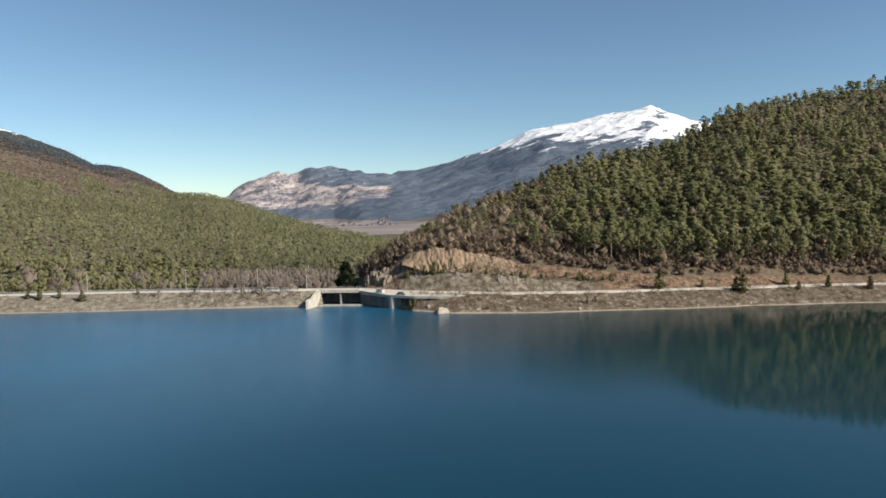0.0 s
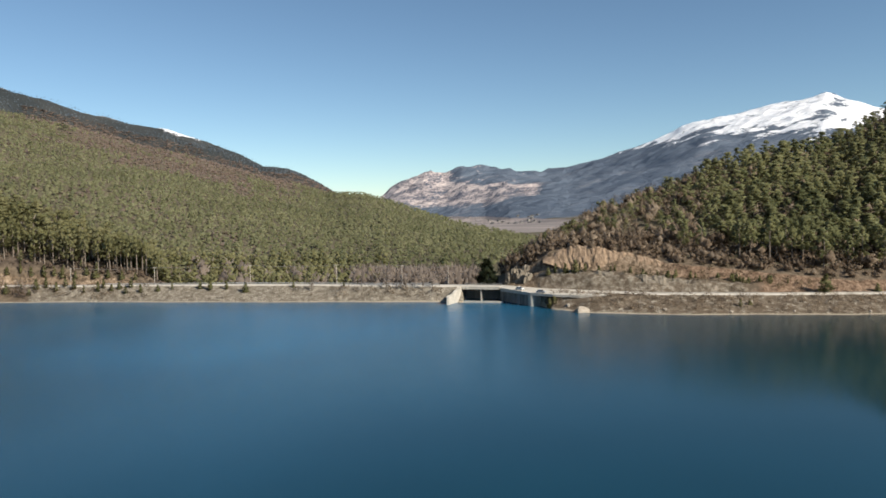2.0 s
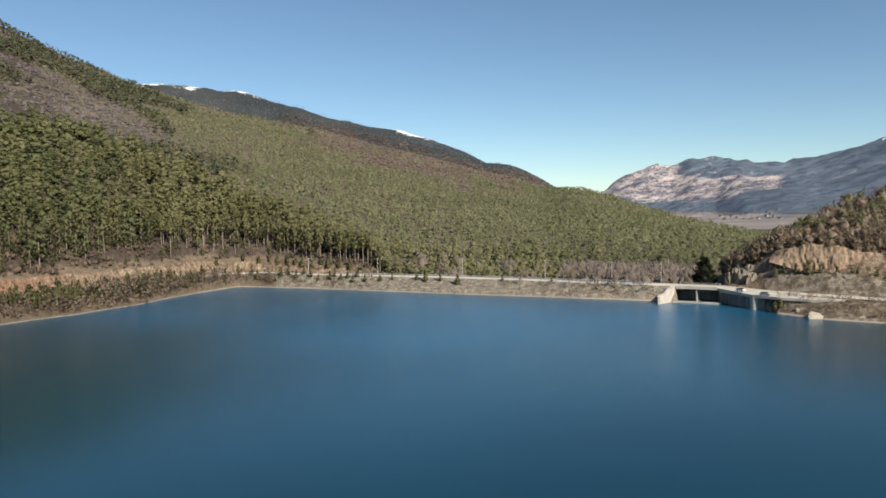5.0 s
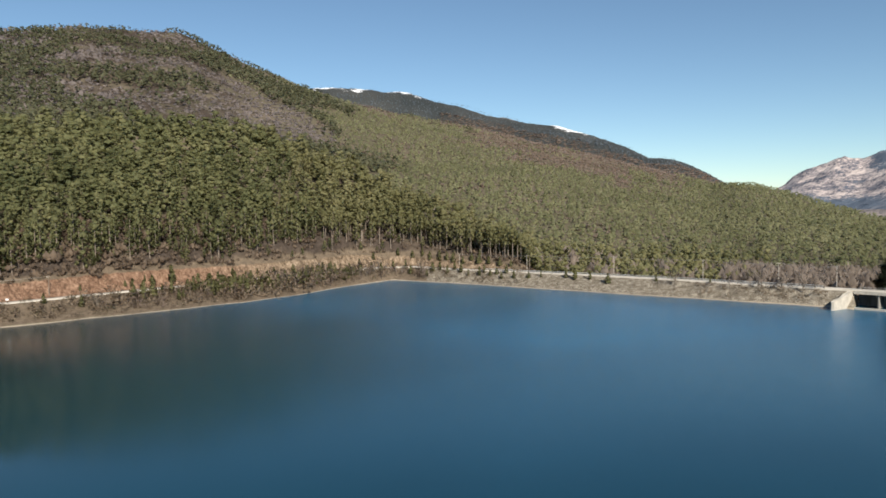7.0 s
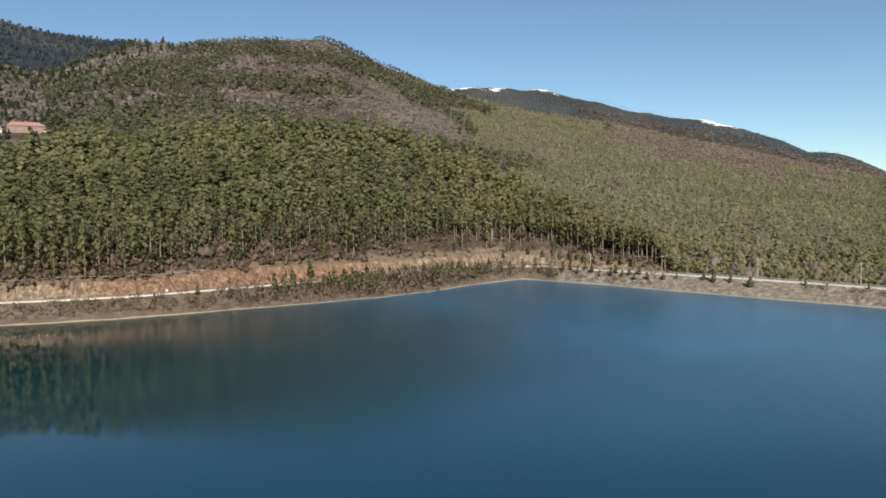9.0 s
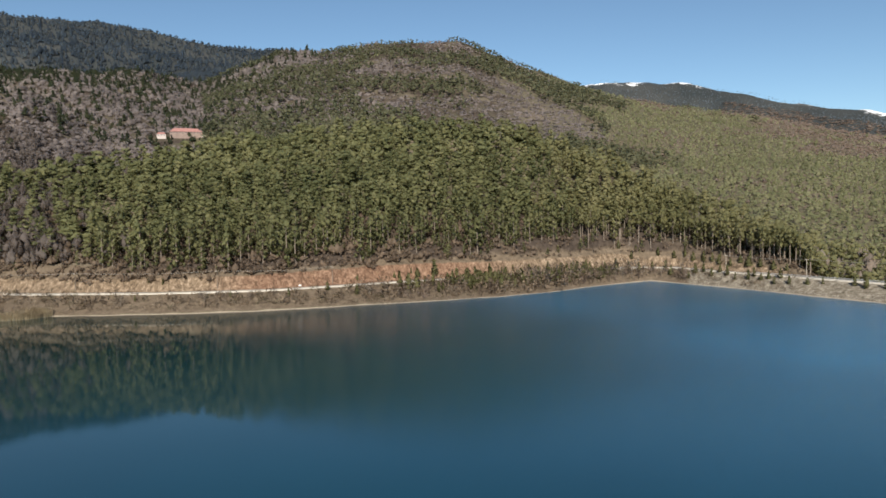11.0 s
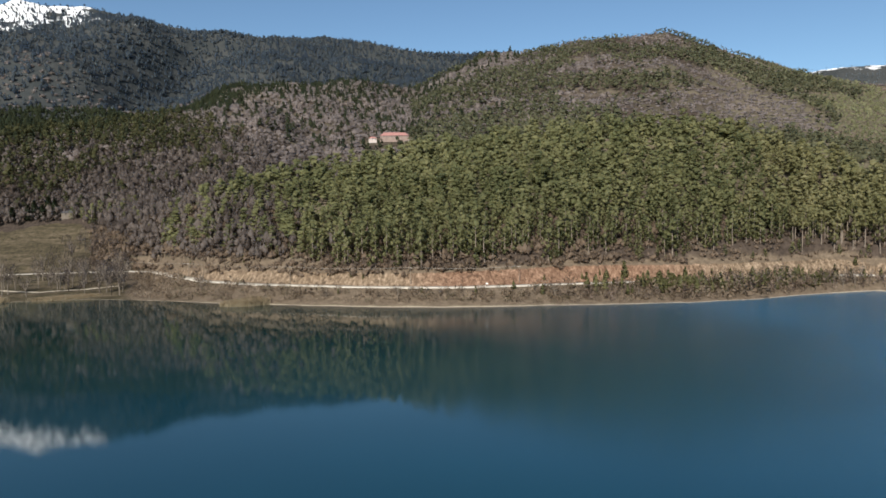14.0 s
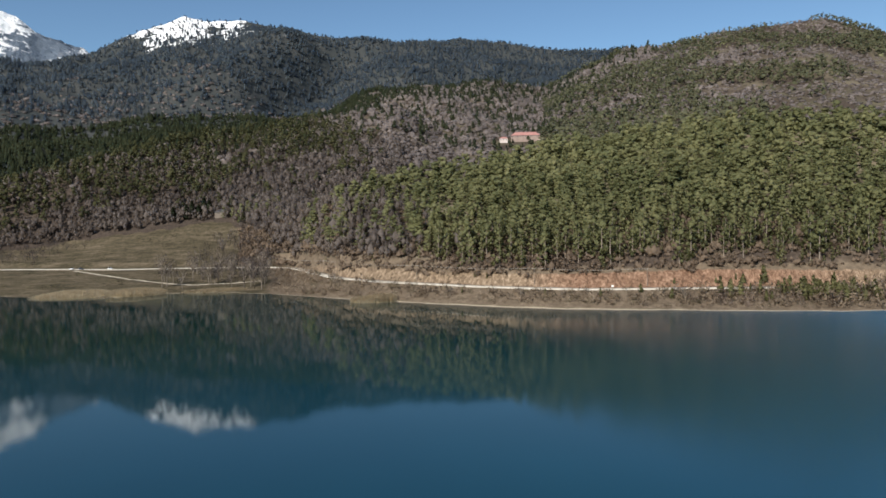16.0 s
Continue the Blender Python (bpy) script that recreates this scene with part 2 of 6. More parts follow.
    c = blend(t, maths(t, "MULTIPLY", lying, edge("snow", maths(t, "SUBTRACT", maths(t, "MULTIPLY", ragged, 4.4), 2.47), 0.46, 0.56)), c, (0.90, 0.90, 0.91))
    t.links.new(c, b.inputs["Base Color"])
    relief = maths(t, "MULTIPLY", maths(t, "MULTIPLY", zone("mountain"), slanted(0.009, 0.45, (0.45, 0.8, 1.3), 9, 0.6)), 160.0)
    bump(t, b, maths(t, "ADD", relief, maths(t, "ADD", n3, maths(t, "MULTIPLY", n2, 2.0))), 0.35)
    return m


ground_material()


def water_material():
    m, t, b = shader("lake_water", 0.09, 0.5)
    b.inputs["IOR"].default_value = 1.333
    # ruffled by wind towards the dam, calmer under the wooded banks
    dot = put(t, "ShaderNodeVectorMath")
    dot.operation = "DOT_PRODUCT"
    t.links.new(t.nodes.new("ShaderNodeNewGeometry").outputs["Position"], dot.inputs[0])
    dot.inputs[1].default_value = (-0.5, 0.87, 0)
    side = put(t, "ShaderNodeVectorMath")
    side.operation = "DOT_PRODUCT"
    t.links.new(t.nodes.new("ShaderNodeNewGeometry").outputs["Position"], side.inputs[0])
    side.inputs[1].default_value = (0.87, 0.5, 0)
    across = maths(t, "ADD", maths(t, "MULTIPLY", maths(t, "ABSOLUTE", side.outputs["Value"]), 0.54), maths(t, "MULTIPLY", side.outputs["Value"], -0.06))
    along = maths(t, "SUBTRACT", dot.outputs["Value"], across)
    wind = maths(t, "DIVIDE", maths(t, "SUBTRACT", along, 40), 190, True)
    breeze = maths(t, "DIVIDE", side.outputs["Value"], 420, True)
    t.links.new(maths(t, "ADD", maths(t, "ADD", maths(t, "MULTIPLY", wind, 0.18), 0.018), maths(t, "MULTIPLY", breeze, 0.07)), b.inputs["Roughness"])
    open_water = ramp(t, grain(t, 0.008, 3), [(0.3, (0.003, 0.030, 0.050)), (0.7, (0.004, 0.042, 0.068))])
    span = put(t, "ShaderNodeVectorMath")
    span.operation = "DISTANCE"
    t.links.new(t.nodes.new("ShaderNodeNewGeometry").outputs["Position"], span.inputs[0])
    span.inputs[1].default_value = (CX, CY, 0)
    # brighter blue towards the dam: reflected sky put into the body colour
    sky_reflection = ramp(t, grain(t, 0.02, 4, stretch=(1, 0.4, 1)), [(0.35, (0.012, 0.080, 0.150)), (0.65, (0.017, 0.102, 0.188))])
    open_water = blend(t, maths(t, "MULTIPLY", wind, wind), open_water, sky_reflection)
    # dark green along calm shores: the hills' reflection painted into the water
    hill_reflection = maths(t, "MULTIPLY", maths(t, "DIVIDE", maths(t, "SUBTRACT", span.outputs["Value"], 120), 160, True), maths(t, "SUBTRACT", 1.0, wind))
    t.links.new(blend(t, hill_reflection, open_water, (0.004, 0.023, 0.023)), b.inputs["Base Color"])
    ripple = put(t, "ShaderNodeTexNoise", Scale=23.0, Detail=1.0, Roughness=0.5)
    t.links.new(t.nodes.new("ShaderNodeNewGeometry").outputs["Position"], ripple.inputs["Vector"])
    sub, scl, add, nrm = (t.nodes.new("ShaderNodeVectorMath") for k in range(4))
    sub.operation, scl.operation, add.operation, nrm.operation = "SUBTRACT", "SCALE", "ADD", "NORMALIZE"
    t.links.new(ripple.outputs["Color"], sub.inputs[0])
    sub.inputs[1].default_value = (0.5, 0.5, 0.5)
    t.links.new(sub.outputs[0], scl.inputs[0])
    t.links.new(maths(t, "ADD", maths(t, "MULTIPLY", wind, 0.7), 0.022), scl.inputs["Scale"])
    t.links.new(scl.outputs[0], add.inputs[0])
    add.inputs[1].default_value = (0, 0, 1)
    t.links.new(add.outputs[0], nrm.inputs[0])
    t.links.new(nrm.outputs[0], b.inputs["Normal"])
    return m


water_material()

# ---------------------------------------------------------------- the lie of the land
# The valley is laid out by bearing (degrees to the left of +y) and range (metres) round a point over the lake.


def spread(pairs):
    """A function of the bearing, straight between the given (bearing, value) pairs, closed round the circle."""
    b, v = zip(*pairs)
    return lambda az: np.interp(az, b, v, period=360)


def smooth(x, lo, hi):
    t = np.clip((x - lo) / (hi - lo), 0, 1)
    return t * t * (3 - 2 * t)


def vnoise(x, y, seed=0):
    """Smooth value noise, 0 to 1."""
    xi, yi = np.floor(x).astype(np.int64), np.floor(y).astype(np.int64)
    fx, fy = x - xi, y - yi
    fx, fy = fx * fx * (3 - 2 * fx), fy * fy * (3 - 2 * fy)

    def h(a, b):
        n = (a * 374761393 + b * 668265263 + seed * 974711) & 0x7FFFFFFF
        n = ((n ^ (n >> 13)) * 1274126177) & 0x7FFFFFFF
        return ((n ^ (n >> 16)) & 0xFFFF) / 65535.0
    return (h(xi, yi) * (1 - fx) + h(xi + 1, yi) * fx) * (1 - fy) + (h(xi, yi + 1) * (1 - fx) + h(xi + 1, yi + 1) * fx) * fy


def fbm(x, y, seed=0, octaves=5):
    """Layered noise, about -1 to 1."""
    total, amp, norm = 0.0, 1.0, 0.0
    for o in range(octaves):
        total, norm = total + amp * (vnoise(x * 2 ** o, y * 2 ** o, seed + o) * 2 - 1), norm + amp
        amp *= 0.5
    return total / norm


SHORE = spread([(-90, 480), (-60, 450), (-45, 410), (-31, 358), (-25, 335), (-16.5, 309), (-7.3, 294), (-2.5, 291), (2.3, 293), (5.5, 304), (6.4, 316), (9.4, 328), (12.5, 329),
                (14, 333), (20.3, 341), (28.2, 358), (31, 367), (35.2, 383), (39.7, 403), (43.5, 424), (47.5, 446), (49.5, 430), (52.9, 402), (55, 383), (59.2, 362), (63.8, 349), (68, 341),
                (75, 333), (79, 332), (84.5, 337), (90.9, 352), (97, 374), (102.7, 408), (107, 433), (112, 444), (116, 436), (120, 450), (123.5, 486), (135, 560), (180, 520), (225, 480)])
ROAD = spread([(-60, 480), (-45, 440), (-28.7, 373), (-20.8, 342), (-12, 321), (-7.4, 315), (-2.6, 312), (2.1, 318), (5.9, 327), (9.5, 339), (14.1, 346), (20.2, 357), (28.1, 381), (35, 405),
               (41.7, 435), (45.5, 460), (48, 461), (50.7, 446), (54.7, 424), (59.2, 402), (63.7, 384), (68.5, 371), (73, 360), (77.7, 353), (82, 356), (86.6, 364), (94.4, 394), (98.6, 428),
               (100.7, 473), (102.5, 528), (105, 546), (108, 554), (116, 575), (122, 624), (135, 720), (225, 560)])
ROAD_Z = spread([(-60, 6.3), (7, 6.2), (10, 6.8), (44, 6.8), (50, 7.5), (225, 7.5)])
# the foot of the natural slope behind the road: range and height
TOP_R = spread([(-60, 500), (-28.8, 392), (-20.9, 358), (-16.7, 346), (-10.4, 340), (-5.7, 338), (-2.9, 340), (-0.6, 342), (1.8, 342), (5.5, 346), (8, 352), (10, 360), (34, 414), (36, 419), (38, 430), (41, 442), (44.5, 464),
                (46.7, 470), (50.8, 462), (55, 434), (59.3, 413), (63.9, 397), (68.5, 384), (73.1, 373), (77.7, 366), (82.3, 366), (86.7, 375), (90.9, 391), (98.6, 440), (102.5, 541), (105, 560), (108, 568), (116, 590), (122, 640), (135, 736), (225, 700)])
TOP_Z = spread([(-60, 10), (-28.8, 9), (-20.9, 11), (-16.7, 11), (-10.4, 14.5), (-5.7, 17), (-2.9, 19), (-0.6, 22.5), (1.8, 24.5), (5.5, 23), (8, 12), (10, 2), (14, -3), (34, 3), (36, 7), (38, 10.5), (41, 13), (44.5, 14.5),
                (46.7, 15), (50.8, 16.5), (55, 16), (63.9, 16.5), (68.5, 17), (73.1, 16), (77.7, 15), (90.9, 15), (98.6, 14.5), (102.5, 9), (105, 8), (225, 8)])


def ridge(crest, foot_r, foot_z, power=1.0, fall=0.35):
    """A ridge: crest as (bearing, range, height), with a foot before it and a fall behind."""
    cr, cz = spread([(a, r) for a, r, z in crest]), spread([(a, z) for a, r, z in crest])

    def height(az, r):
        rc, zc = cr(az), cz(az)
        rf = np.minimum(foot_r(az), rc - 10)
        zf = np.minimum(foot_z(az), zc)
        t = np.clip((r - rf) / (rc - rf), 0, 1)
        z = zf + (zc - zf) * t ** power
        z = np.where(r > rc, zc - (r - rc) * fall, z)
        return np.where(r < rf, zf - (rf - r) * 0.6, z)
    return height


def fixed(v):
    return lambda az: np.full_like(az, float(v))


right_hill = ridge([(-90, 900, 190), (-45, 800, 175), (-31.4, 719, 146), (-28.4, 695, 138), (-23.5, 656, 128), (-21.1, 636, 120), (-18, 610, 101), (-16.5, 596, 91), (-13, 562, 81), (-8, 516, 67), (-3.7, 487, 54),
                    (1.1, 455, 40), (5, 427, 24), (8, 403, 14), (10.2, 382, 1), (11, 374, -8), (14, 370, -60), (225, 700, -60), (250, 900, 150)], TOP_R, TOP_Z, 1.0, 0.3)
front_hill = ridge([(30, 480, -40), (35, 488, -6), (37.1, 491, 12), (43, 505, 36), (46.9, 515, 53), (50.9, 523, 70), (55.1, 530, 85), (59.5, 536, 97), (63.8, 540, 100), (71.5, 536, 98), (75.6, 534, 93),
                    (80, 532, 87), (86.6, 526, 77), (90.7, 519, 71), (94.7, 511, 64), (98.5, 520, 56.6), (103.3, 600, 43.9), (107.8, 640, 16.4), (110, 640, -20), (225, 640, -60)], TOP_R, TOP_Z, 0.85, 0.45)
long_slope = ridge([(-25, 900, -60), (-5, 900, -30), (3, 900, -6), (7.1, 918, 5), (9.3, 1006, 12), (12, 1111, 24), (14.7, 1217, 43), (17.4, 1306, 66), (19.2, 1361, 79), (22.2, 1455, 86), (24.9, 1500, 110),
                    (27.2, 1500, 125), (29.4, 1500, 143), (33.8, 1500, 172), (38, 1500, 200), (42, 1500, 222), (45.9, 1500, 246), (49.5, 1500, 270), (52.8, 1500, 294), (53.9, 1510, 308), (58.2, 1437, 334), (60.5, 1397, 350),
                    (62.9, 1385, 372), (68, 1363, 365), (71, 1368, 362), (73.8, 1420, 365), (77.3, 1484, 366), (82, 1600, 330), (90, 1700, 180), (100, 1700, -60), (225, 1700, -60)],
                   spread([(-25, 520), (40, 500), (48, 560), (60, 640), (110, 700), (225, 700)]), spread([(-25, 0), (30, 0), (46, 20), (55, 60), (110, 60), (225, 60)]), 1.05, 0.3)
dark_ridge = ridge([(10, 2300, -60), (19, 2300, 40), (22, 2300, 126), (23.4, 2300, 164), (24.7, 2300, 188), (26.6, 2300, 192), (28.3, 2300, 232), (31, 2300, 274), (33.6, 2300, 309), (37.8, 2300, 350), (41.8, 2300, 383),
                    (45.7, 2300, 418), (49.3, 2300, 436), (50.6, 2300, 445), (52.6, 2300, 456), (57, 2300, 430), (64, 2300, 340), (75, 2300, 100), (90, 2300, -60), (300, 2300, -60)], fixed(1620), fixed(60), 0.95, 0.3)
back_slope = ridge([(45, 1450, -60), (60, 1450, 167), (75, 1450, 273), (79.4, 1450, 282), (82, 1450, 280), (88.3, 1450, 299), (95.1, 1450, 301), (97.8, 1450, 307), (101.4, 1450, 290), (104, 1450, 262), (107.4, 1450, 240), (109.5, 1450, 232), (111.3, 1450, 228), (113.5, 1450, 222), (115.5, 1450, 215), (118.1, 1450, 205), (122, 1450, 200), (150, 1450, 190), (225, 1450, 90), (300, 1450, -60)], spread([(60, 600), (104, 640), (112, 760), (125, 800), (225, 800)]), spread([(60, 40), (104, 45), (112, 35), (125, 20), (225, 20)]), 1.12, 0.12)
massif = ridge([(45, 4200, -60), (60, 4200, 555), (75, 4200, 965), (79.4, 4200, 997), (82, 4200, 989), (88.3, 4200, 1063), (95.1, 4200, 1073), (97.8, 4200, 1097), (101.4, 4200, 1101), (107.4, 4200, 1155), (109.5, 4200, 1137), (111.3, 4200, 1167), (113.5, 4200, 1091), (115.5, 4200, 1021), (118.1, 4200, 915), (122, 4200, 835), (150, 4200, 795), (225, 4200, 255), (300, 4200, -60)], fixed(2850), fixed(420), 1.0, 0.3)
left_spur = ridge([(80, 1070, -60), (88, 1070, 120), (94.8, 1044, 200), (99.3, 999, 184), (103.8, 955, 165), (108.1, 913, 146), (112.2, 885, 131), (116.2, 864, 112), (119.9, 845, 96), (123.4, 826, 80), (135, 826, 60), (200, 826, 40), (225, 800, -60), (300, 800, -60)],
                  spread([(88, 640), (104, 660), (108.1, 690), (116.3, 710), (123.6, 750), (225, 760)]), spread([(88, 50), (104, 42), (108.1, 41), (112.3, 36), (116.3, 28), (120.1, 20), (123.6, 17), (225, 17)]), 0.9, 0.30)
meadow_rise = ridge([(98, 680, -60), (101, 680, 30), (104, 680, 43), (108.1, 692, 42), (112.3, 702, 37), (116.3, 712, 29), (120.1, 732, 20.5), (123.6, 752, 17.5), (150, 760, 17), (225, 760, 12), (300, 760, -60)],
                    TOP_R, TOP_Z, 1.1, 0.0)
far_peaks = ridge([(-60, 4300, 300), (-30, 4500, 420), (-19.1, 4500, 550), (-17.8, 4500, 607), (-16.2, 4500, 659), (-14, 4500, 640), (-11.4, 4500, 608), (-7.9, 4500, 555), (-5.2, 4500, 472), (-3.4, 4500, 411), (-0.6, 4500, 355), (2.1, 4500, 293),
                   (4, 4500, 277), (6.7, 4500, 290), (9, 4500, 315), (10.8, 4500, 312), (12, 4500, 268), (13.2, 4500, 284), (13.7, 4500, 292), (14.2, 4500, 275), (15.9, 4500, 228), (16.4, 4500, 205), (17, 4500, 146), (19, 4500, 60), (40, 4500, -60), (240, 4300, -60)],
                  spread([(-60, 1500), (-20, 1700), (0, 1850), (4, 2000), (7, 2400), (9, 3000), (14, 3500), (20, 3600)]), fixed(0), 1.15, 0.5)
high_peak = ridge([(94, 4800, -60), (100, 4800, 330), (116, 4800, 955), (118.2, 4800, 1057), (120, 4800, 1119), (121.4, 4800, 1174), (122.3, 4800, 1245), (123.3, 4800, 1278), (125, 4800, 1290), (128, 4800, 1167), (150, 4800, 553), (225, 4800, 218), (300, 4800, -60)],
                  fixed(4330), fixed(250), 1.2, 0.4)


def RAVINE(r):
    """Bearing of the ravine's bed at each range."""
    return np.interp(r, [1000, 1090, 1180, 1330, 1550, 1760, 1900, 2100], [112.5, 110, 104.5, 102.3, 101.3, 99.9, 98.6, 97.5])


def channel(x, y):
    """1 inside the spillway channel."""
    # along the channel from the lake to beyond the bridge
    u, v = (x + 48.0) * 0.985 + (y - 330.0) * 0.17, (y - 330.0) * 0.985 - (x + 48.0) * 0.17
    return (smooth(u, -9.0, -8.0) * (1 - smooth(u, 9.0, 10.0) * (v > 12))) * smooth(v, -12, -10) * (1 - smooth(v, 60, 64)) * (u < 22 - np.clip(v, 0, 12) * 1.1)


def ground(az, r):
    """Height of the land, and the near-shore measures that the ground cover uses."""
    az, r = np.broadcast_arrays(np.asarray(az, float), np.asarray(r, float))
    x, y = CX - r * np.sin(np.radians(az)), CY + r * np.cos(np.radians(az))
    rs = SHORE(az) + 1.5 * fbm(x / 14, y / 14, 3, 3) * (1 - smooth(az, 4, 6) * (1 - smooth(az, 14, 16)))
    rr, zr, tz = ROAD(az), ROAD_Z(az), TOP_Z(az)
    tr = TOP_R(az) + 2.2 * fbm(x / 11, y / 11, 17, 3) * np.clip((tz - zr) / 6, 0, 1)
    tilt = (ROAD(az + 0.3) - ROAD(az - 0.3)) / radians(0.6) / rr
    half = 4.0 * np.sqrt(1 + np.minimum(tilt, 3) ** 2)
    d = r - rs
    w = np.maximum(rr - half - rs - 8.5 * smooth(az, -2.5, 0.5) * (1 - smooth(az, 7.2, 8)), 2.0)
    t = np.clip(d / w, 0, 1)
    z = zr * (0.9 * t + 0.1 * np.sin(t * np.pi / 2))
    z = z + 0.35 * fbm(x / 6, y / 6, 11, 3) * np.sin(np.pi * t)
    z = np.where(d < 0, np.maximum(d * 0.35, -6), z)
    dam = smooth(az, 9.5, 11) * (1 - smooth(az, 35.5, 38))
    # above the road: the cut, gullied
    e = np.clip((r - rr - half) / np.maximum(tr - rr - half, 1.0), 0, 1)
    shelf = smooth(az, -14, -9) * (1 - smooth(az, 6, 7.5))
    rise = e * (1 - shelf) + shelf * (0.40 * smooth(e, 0, 0.30) + 0.08 * smooth(e, 0.3, 0.62) + 0.52 * smooth(e, 0.62, 1.0))
    gully = 1.7 * fbm(x / 4.5, y / 4.5, 21, 4) * np.sin(np.pi * e) * np.clip((tz - zr) / 6, 0, 1)
    cut = zr + (tz - zr) * rise + gully
    down = np.maximum(zr - np.maximum(r - rr - half, 0) * 0.5, -5)
    z = np.where(r > rr + half, cut * (1 - dam) + down * dam, np.where(d > w, zr, z))
    beyond = smooth(r, tr - 1, tr + 6)
    base = np.where(r > tr, np.maximum(tz - (r - tr) * 0.3, 0.0) * (1 - dam) + dam * np.maximum(down, -5 + 5 * smooth(r, 480, 560)), z)
    hills = [base]
    for f in (right_hill, front_hill, long_slope, back_slope, massif, left_spur, meadow_rise, far_peaks, dark_ridge, high_peak):
        hills.append(f(az, r))
    stack = np.stack(hills)
    top = stack.max(0)
    k = 2.0 + 0.010 * r
    soft = top + k * np.log(np.exp(np.clip((stack - top) / k, -30, 0)).sum(0)) * 0.6
    land = np.where(r > tr, base * (1 - beyond) + soft * beyond, z)
    far = smooth(r, tr, tr + 150)
    land = land + far * np.clip(land - 5, 0, 200) * 0.045 * fbm(x / 90, y / 90, 5, 5) + far * smooth(r, 900, 3000) * 22 * fbm(x / 260, y / 260, 9, 6)
    # spurs and ravines on the back slopes
    land = land + smooth(az, 72, 80) * smooth(r, 800, 1100) * (1 - smooth(r, 1750, 2050)) * 42 * fbm(x / 300 + 0.3 * az / 10, y / 300, 55, 4)
    # the ravine between the high massif and the saddle, with a steep spur on its shaded side
    off = (az - RAVINE(r)) * np.pi / 180 * r
    deep = smooth(r, 980, 1180) * (1 - smooth(r, 1780, 2000)) * smooth(az, 88, 94)
    land = land + deep * (14 * np.exp(-((off - 190) / 120) ** 2) - 40 * np.exp(-(off / 85) ** 2))
    off = (az - np.interp(r, [2900, 3200, 3500, 3900, 4100], [104.5, 103.0, 101.0, 99.0, 97.6])) * np.pi / 180 * r
    deep = smooth(r, 2850, 3100) * (1 - smooth(r, 3850, 4100))
    land = land + deep * (85 * np.exp(-((off - 300) / 190) ** 2) - 95 * np.exp(-(off / 150) ** 2))
    land = land + smooth(az, 74, 80) * smooth(r, 2850, 3100) * (1 - smooth(r, 3900, 4150)) * 90 * fbm(x / 520, y / 520, 58, 4)
    # crags on the far massifs
    crag = smooth(r, 2600, 3600) * (0.25 + 0.5 * smooth(az, 1, 5)) * (1 - 0.8 * smooth(az, 70, 76) * (r < 4320))
    land = land + crag * np.clip(land / 300, 0, 1.5) * (34 * (np.abs(fbm(x / 190, y / 190, 31, 6)) * -2 + 0.5) + 30 * fbm(x / 75, y / 75, 57, 4) * (1 - smooth(r, 4250, 4450)))
    land = land * (1 - channel(x, y)) - 3.0 * channel(x, y)
    return x, y, land, dict(rs=rs, rr=rr, tr=tr, half=half, d=d, w=w, e=e, dam=dam, shelf=shelf, tz=tz, zr=zr)


def height_at(x, y):
    az, r = np.degrees(np.arctan2(-(np.asarray(x) - CX), np.asarray(y) - CY)), np.hypot(np.asarray(x) - CX, np.asarray(y) - CY)
    return ground(az, r)[2]


def polar(az, r):
    return CX - r * math.sin(radians(az)), CY + r * math.cos(radians(az))


def mesh_of(name, verts, faces, mats=(), smooth_shade=False, normals=None):
    """A mesh from arrays: verts (n, 3), faces (m, 3 or 4), with its own normals if given."""
    me = bpy.data.meshes.new(name)
    verts, faces = np.asarray(verts, np.float32), np.asarray(faces, np.int32)
    k = faces.shape[1]
    me.vertices.add(len(verts))
    me.vertices.foreach_set("co", verts.ravel())
    me.loops.add(faces.size)
    me.loops.foreach_set("vertex_index", faces.ravel())
    me.polygons.add(len(faces))
    me.polygons.foreach_set("loop_start", np.arange(0, faces.size, k, dtype=np.int32))
    if smooth_shade or normals is not None:
        me.polygons.foreach_set("use_smooth", np.ones(len(faces), bool))
    for m in mats:
        me.materials.append(MATS[m])
    me.update(calc_edges=True)
    if normals is not None:
        me.normals_split_custom_set_from_vertices(np.asarray(normals, np.float32))
    return me


def grid_faces(rows, cols):
    i = np.arange(rows - 1)[:, None] * cols + np.arange(cols - 1)[None]
    return np.stack([i, i + 1, i + cols + 1, i + cols], -1).reshape(-1, 4)


fir_line = spread([(60, 1900), (78, 1750), (84, 1620), (90, 1450), (97, 1230), (103, 1010), (110, 900), (127, 850), (225, 850)])


def fir_share(x, y, az, r):
    """How far the dark firs have taken over from the bare oaks on the back slopes: 0 to 1."""
    return smooth(r - fir_line(az) + 260 * fbm(x / 170, y / 170, 71, 4), -110, 110)


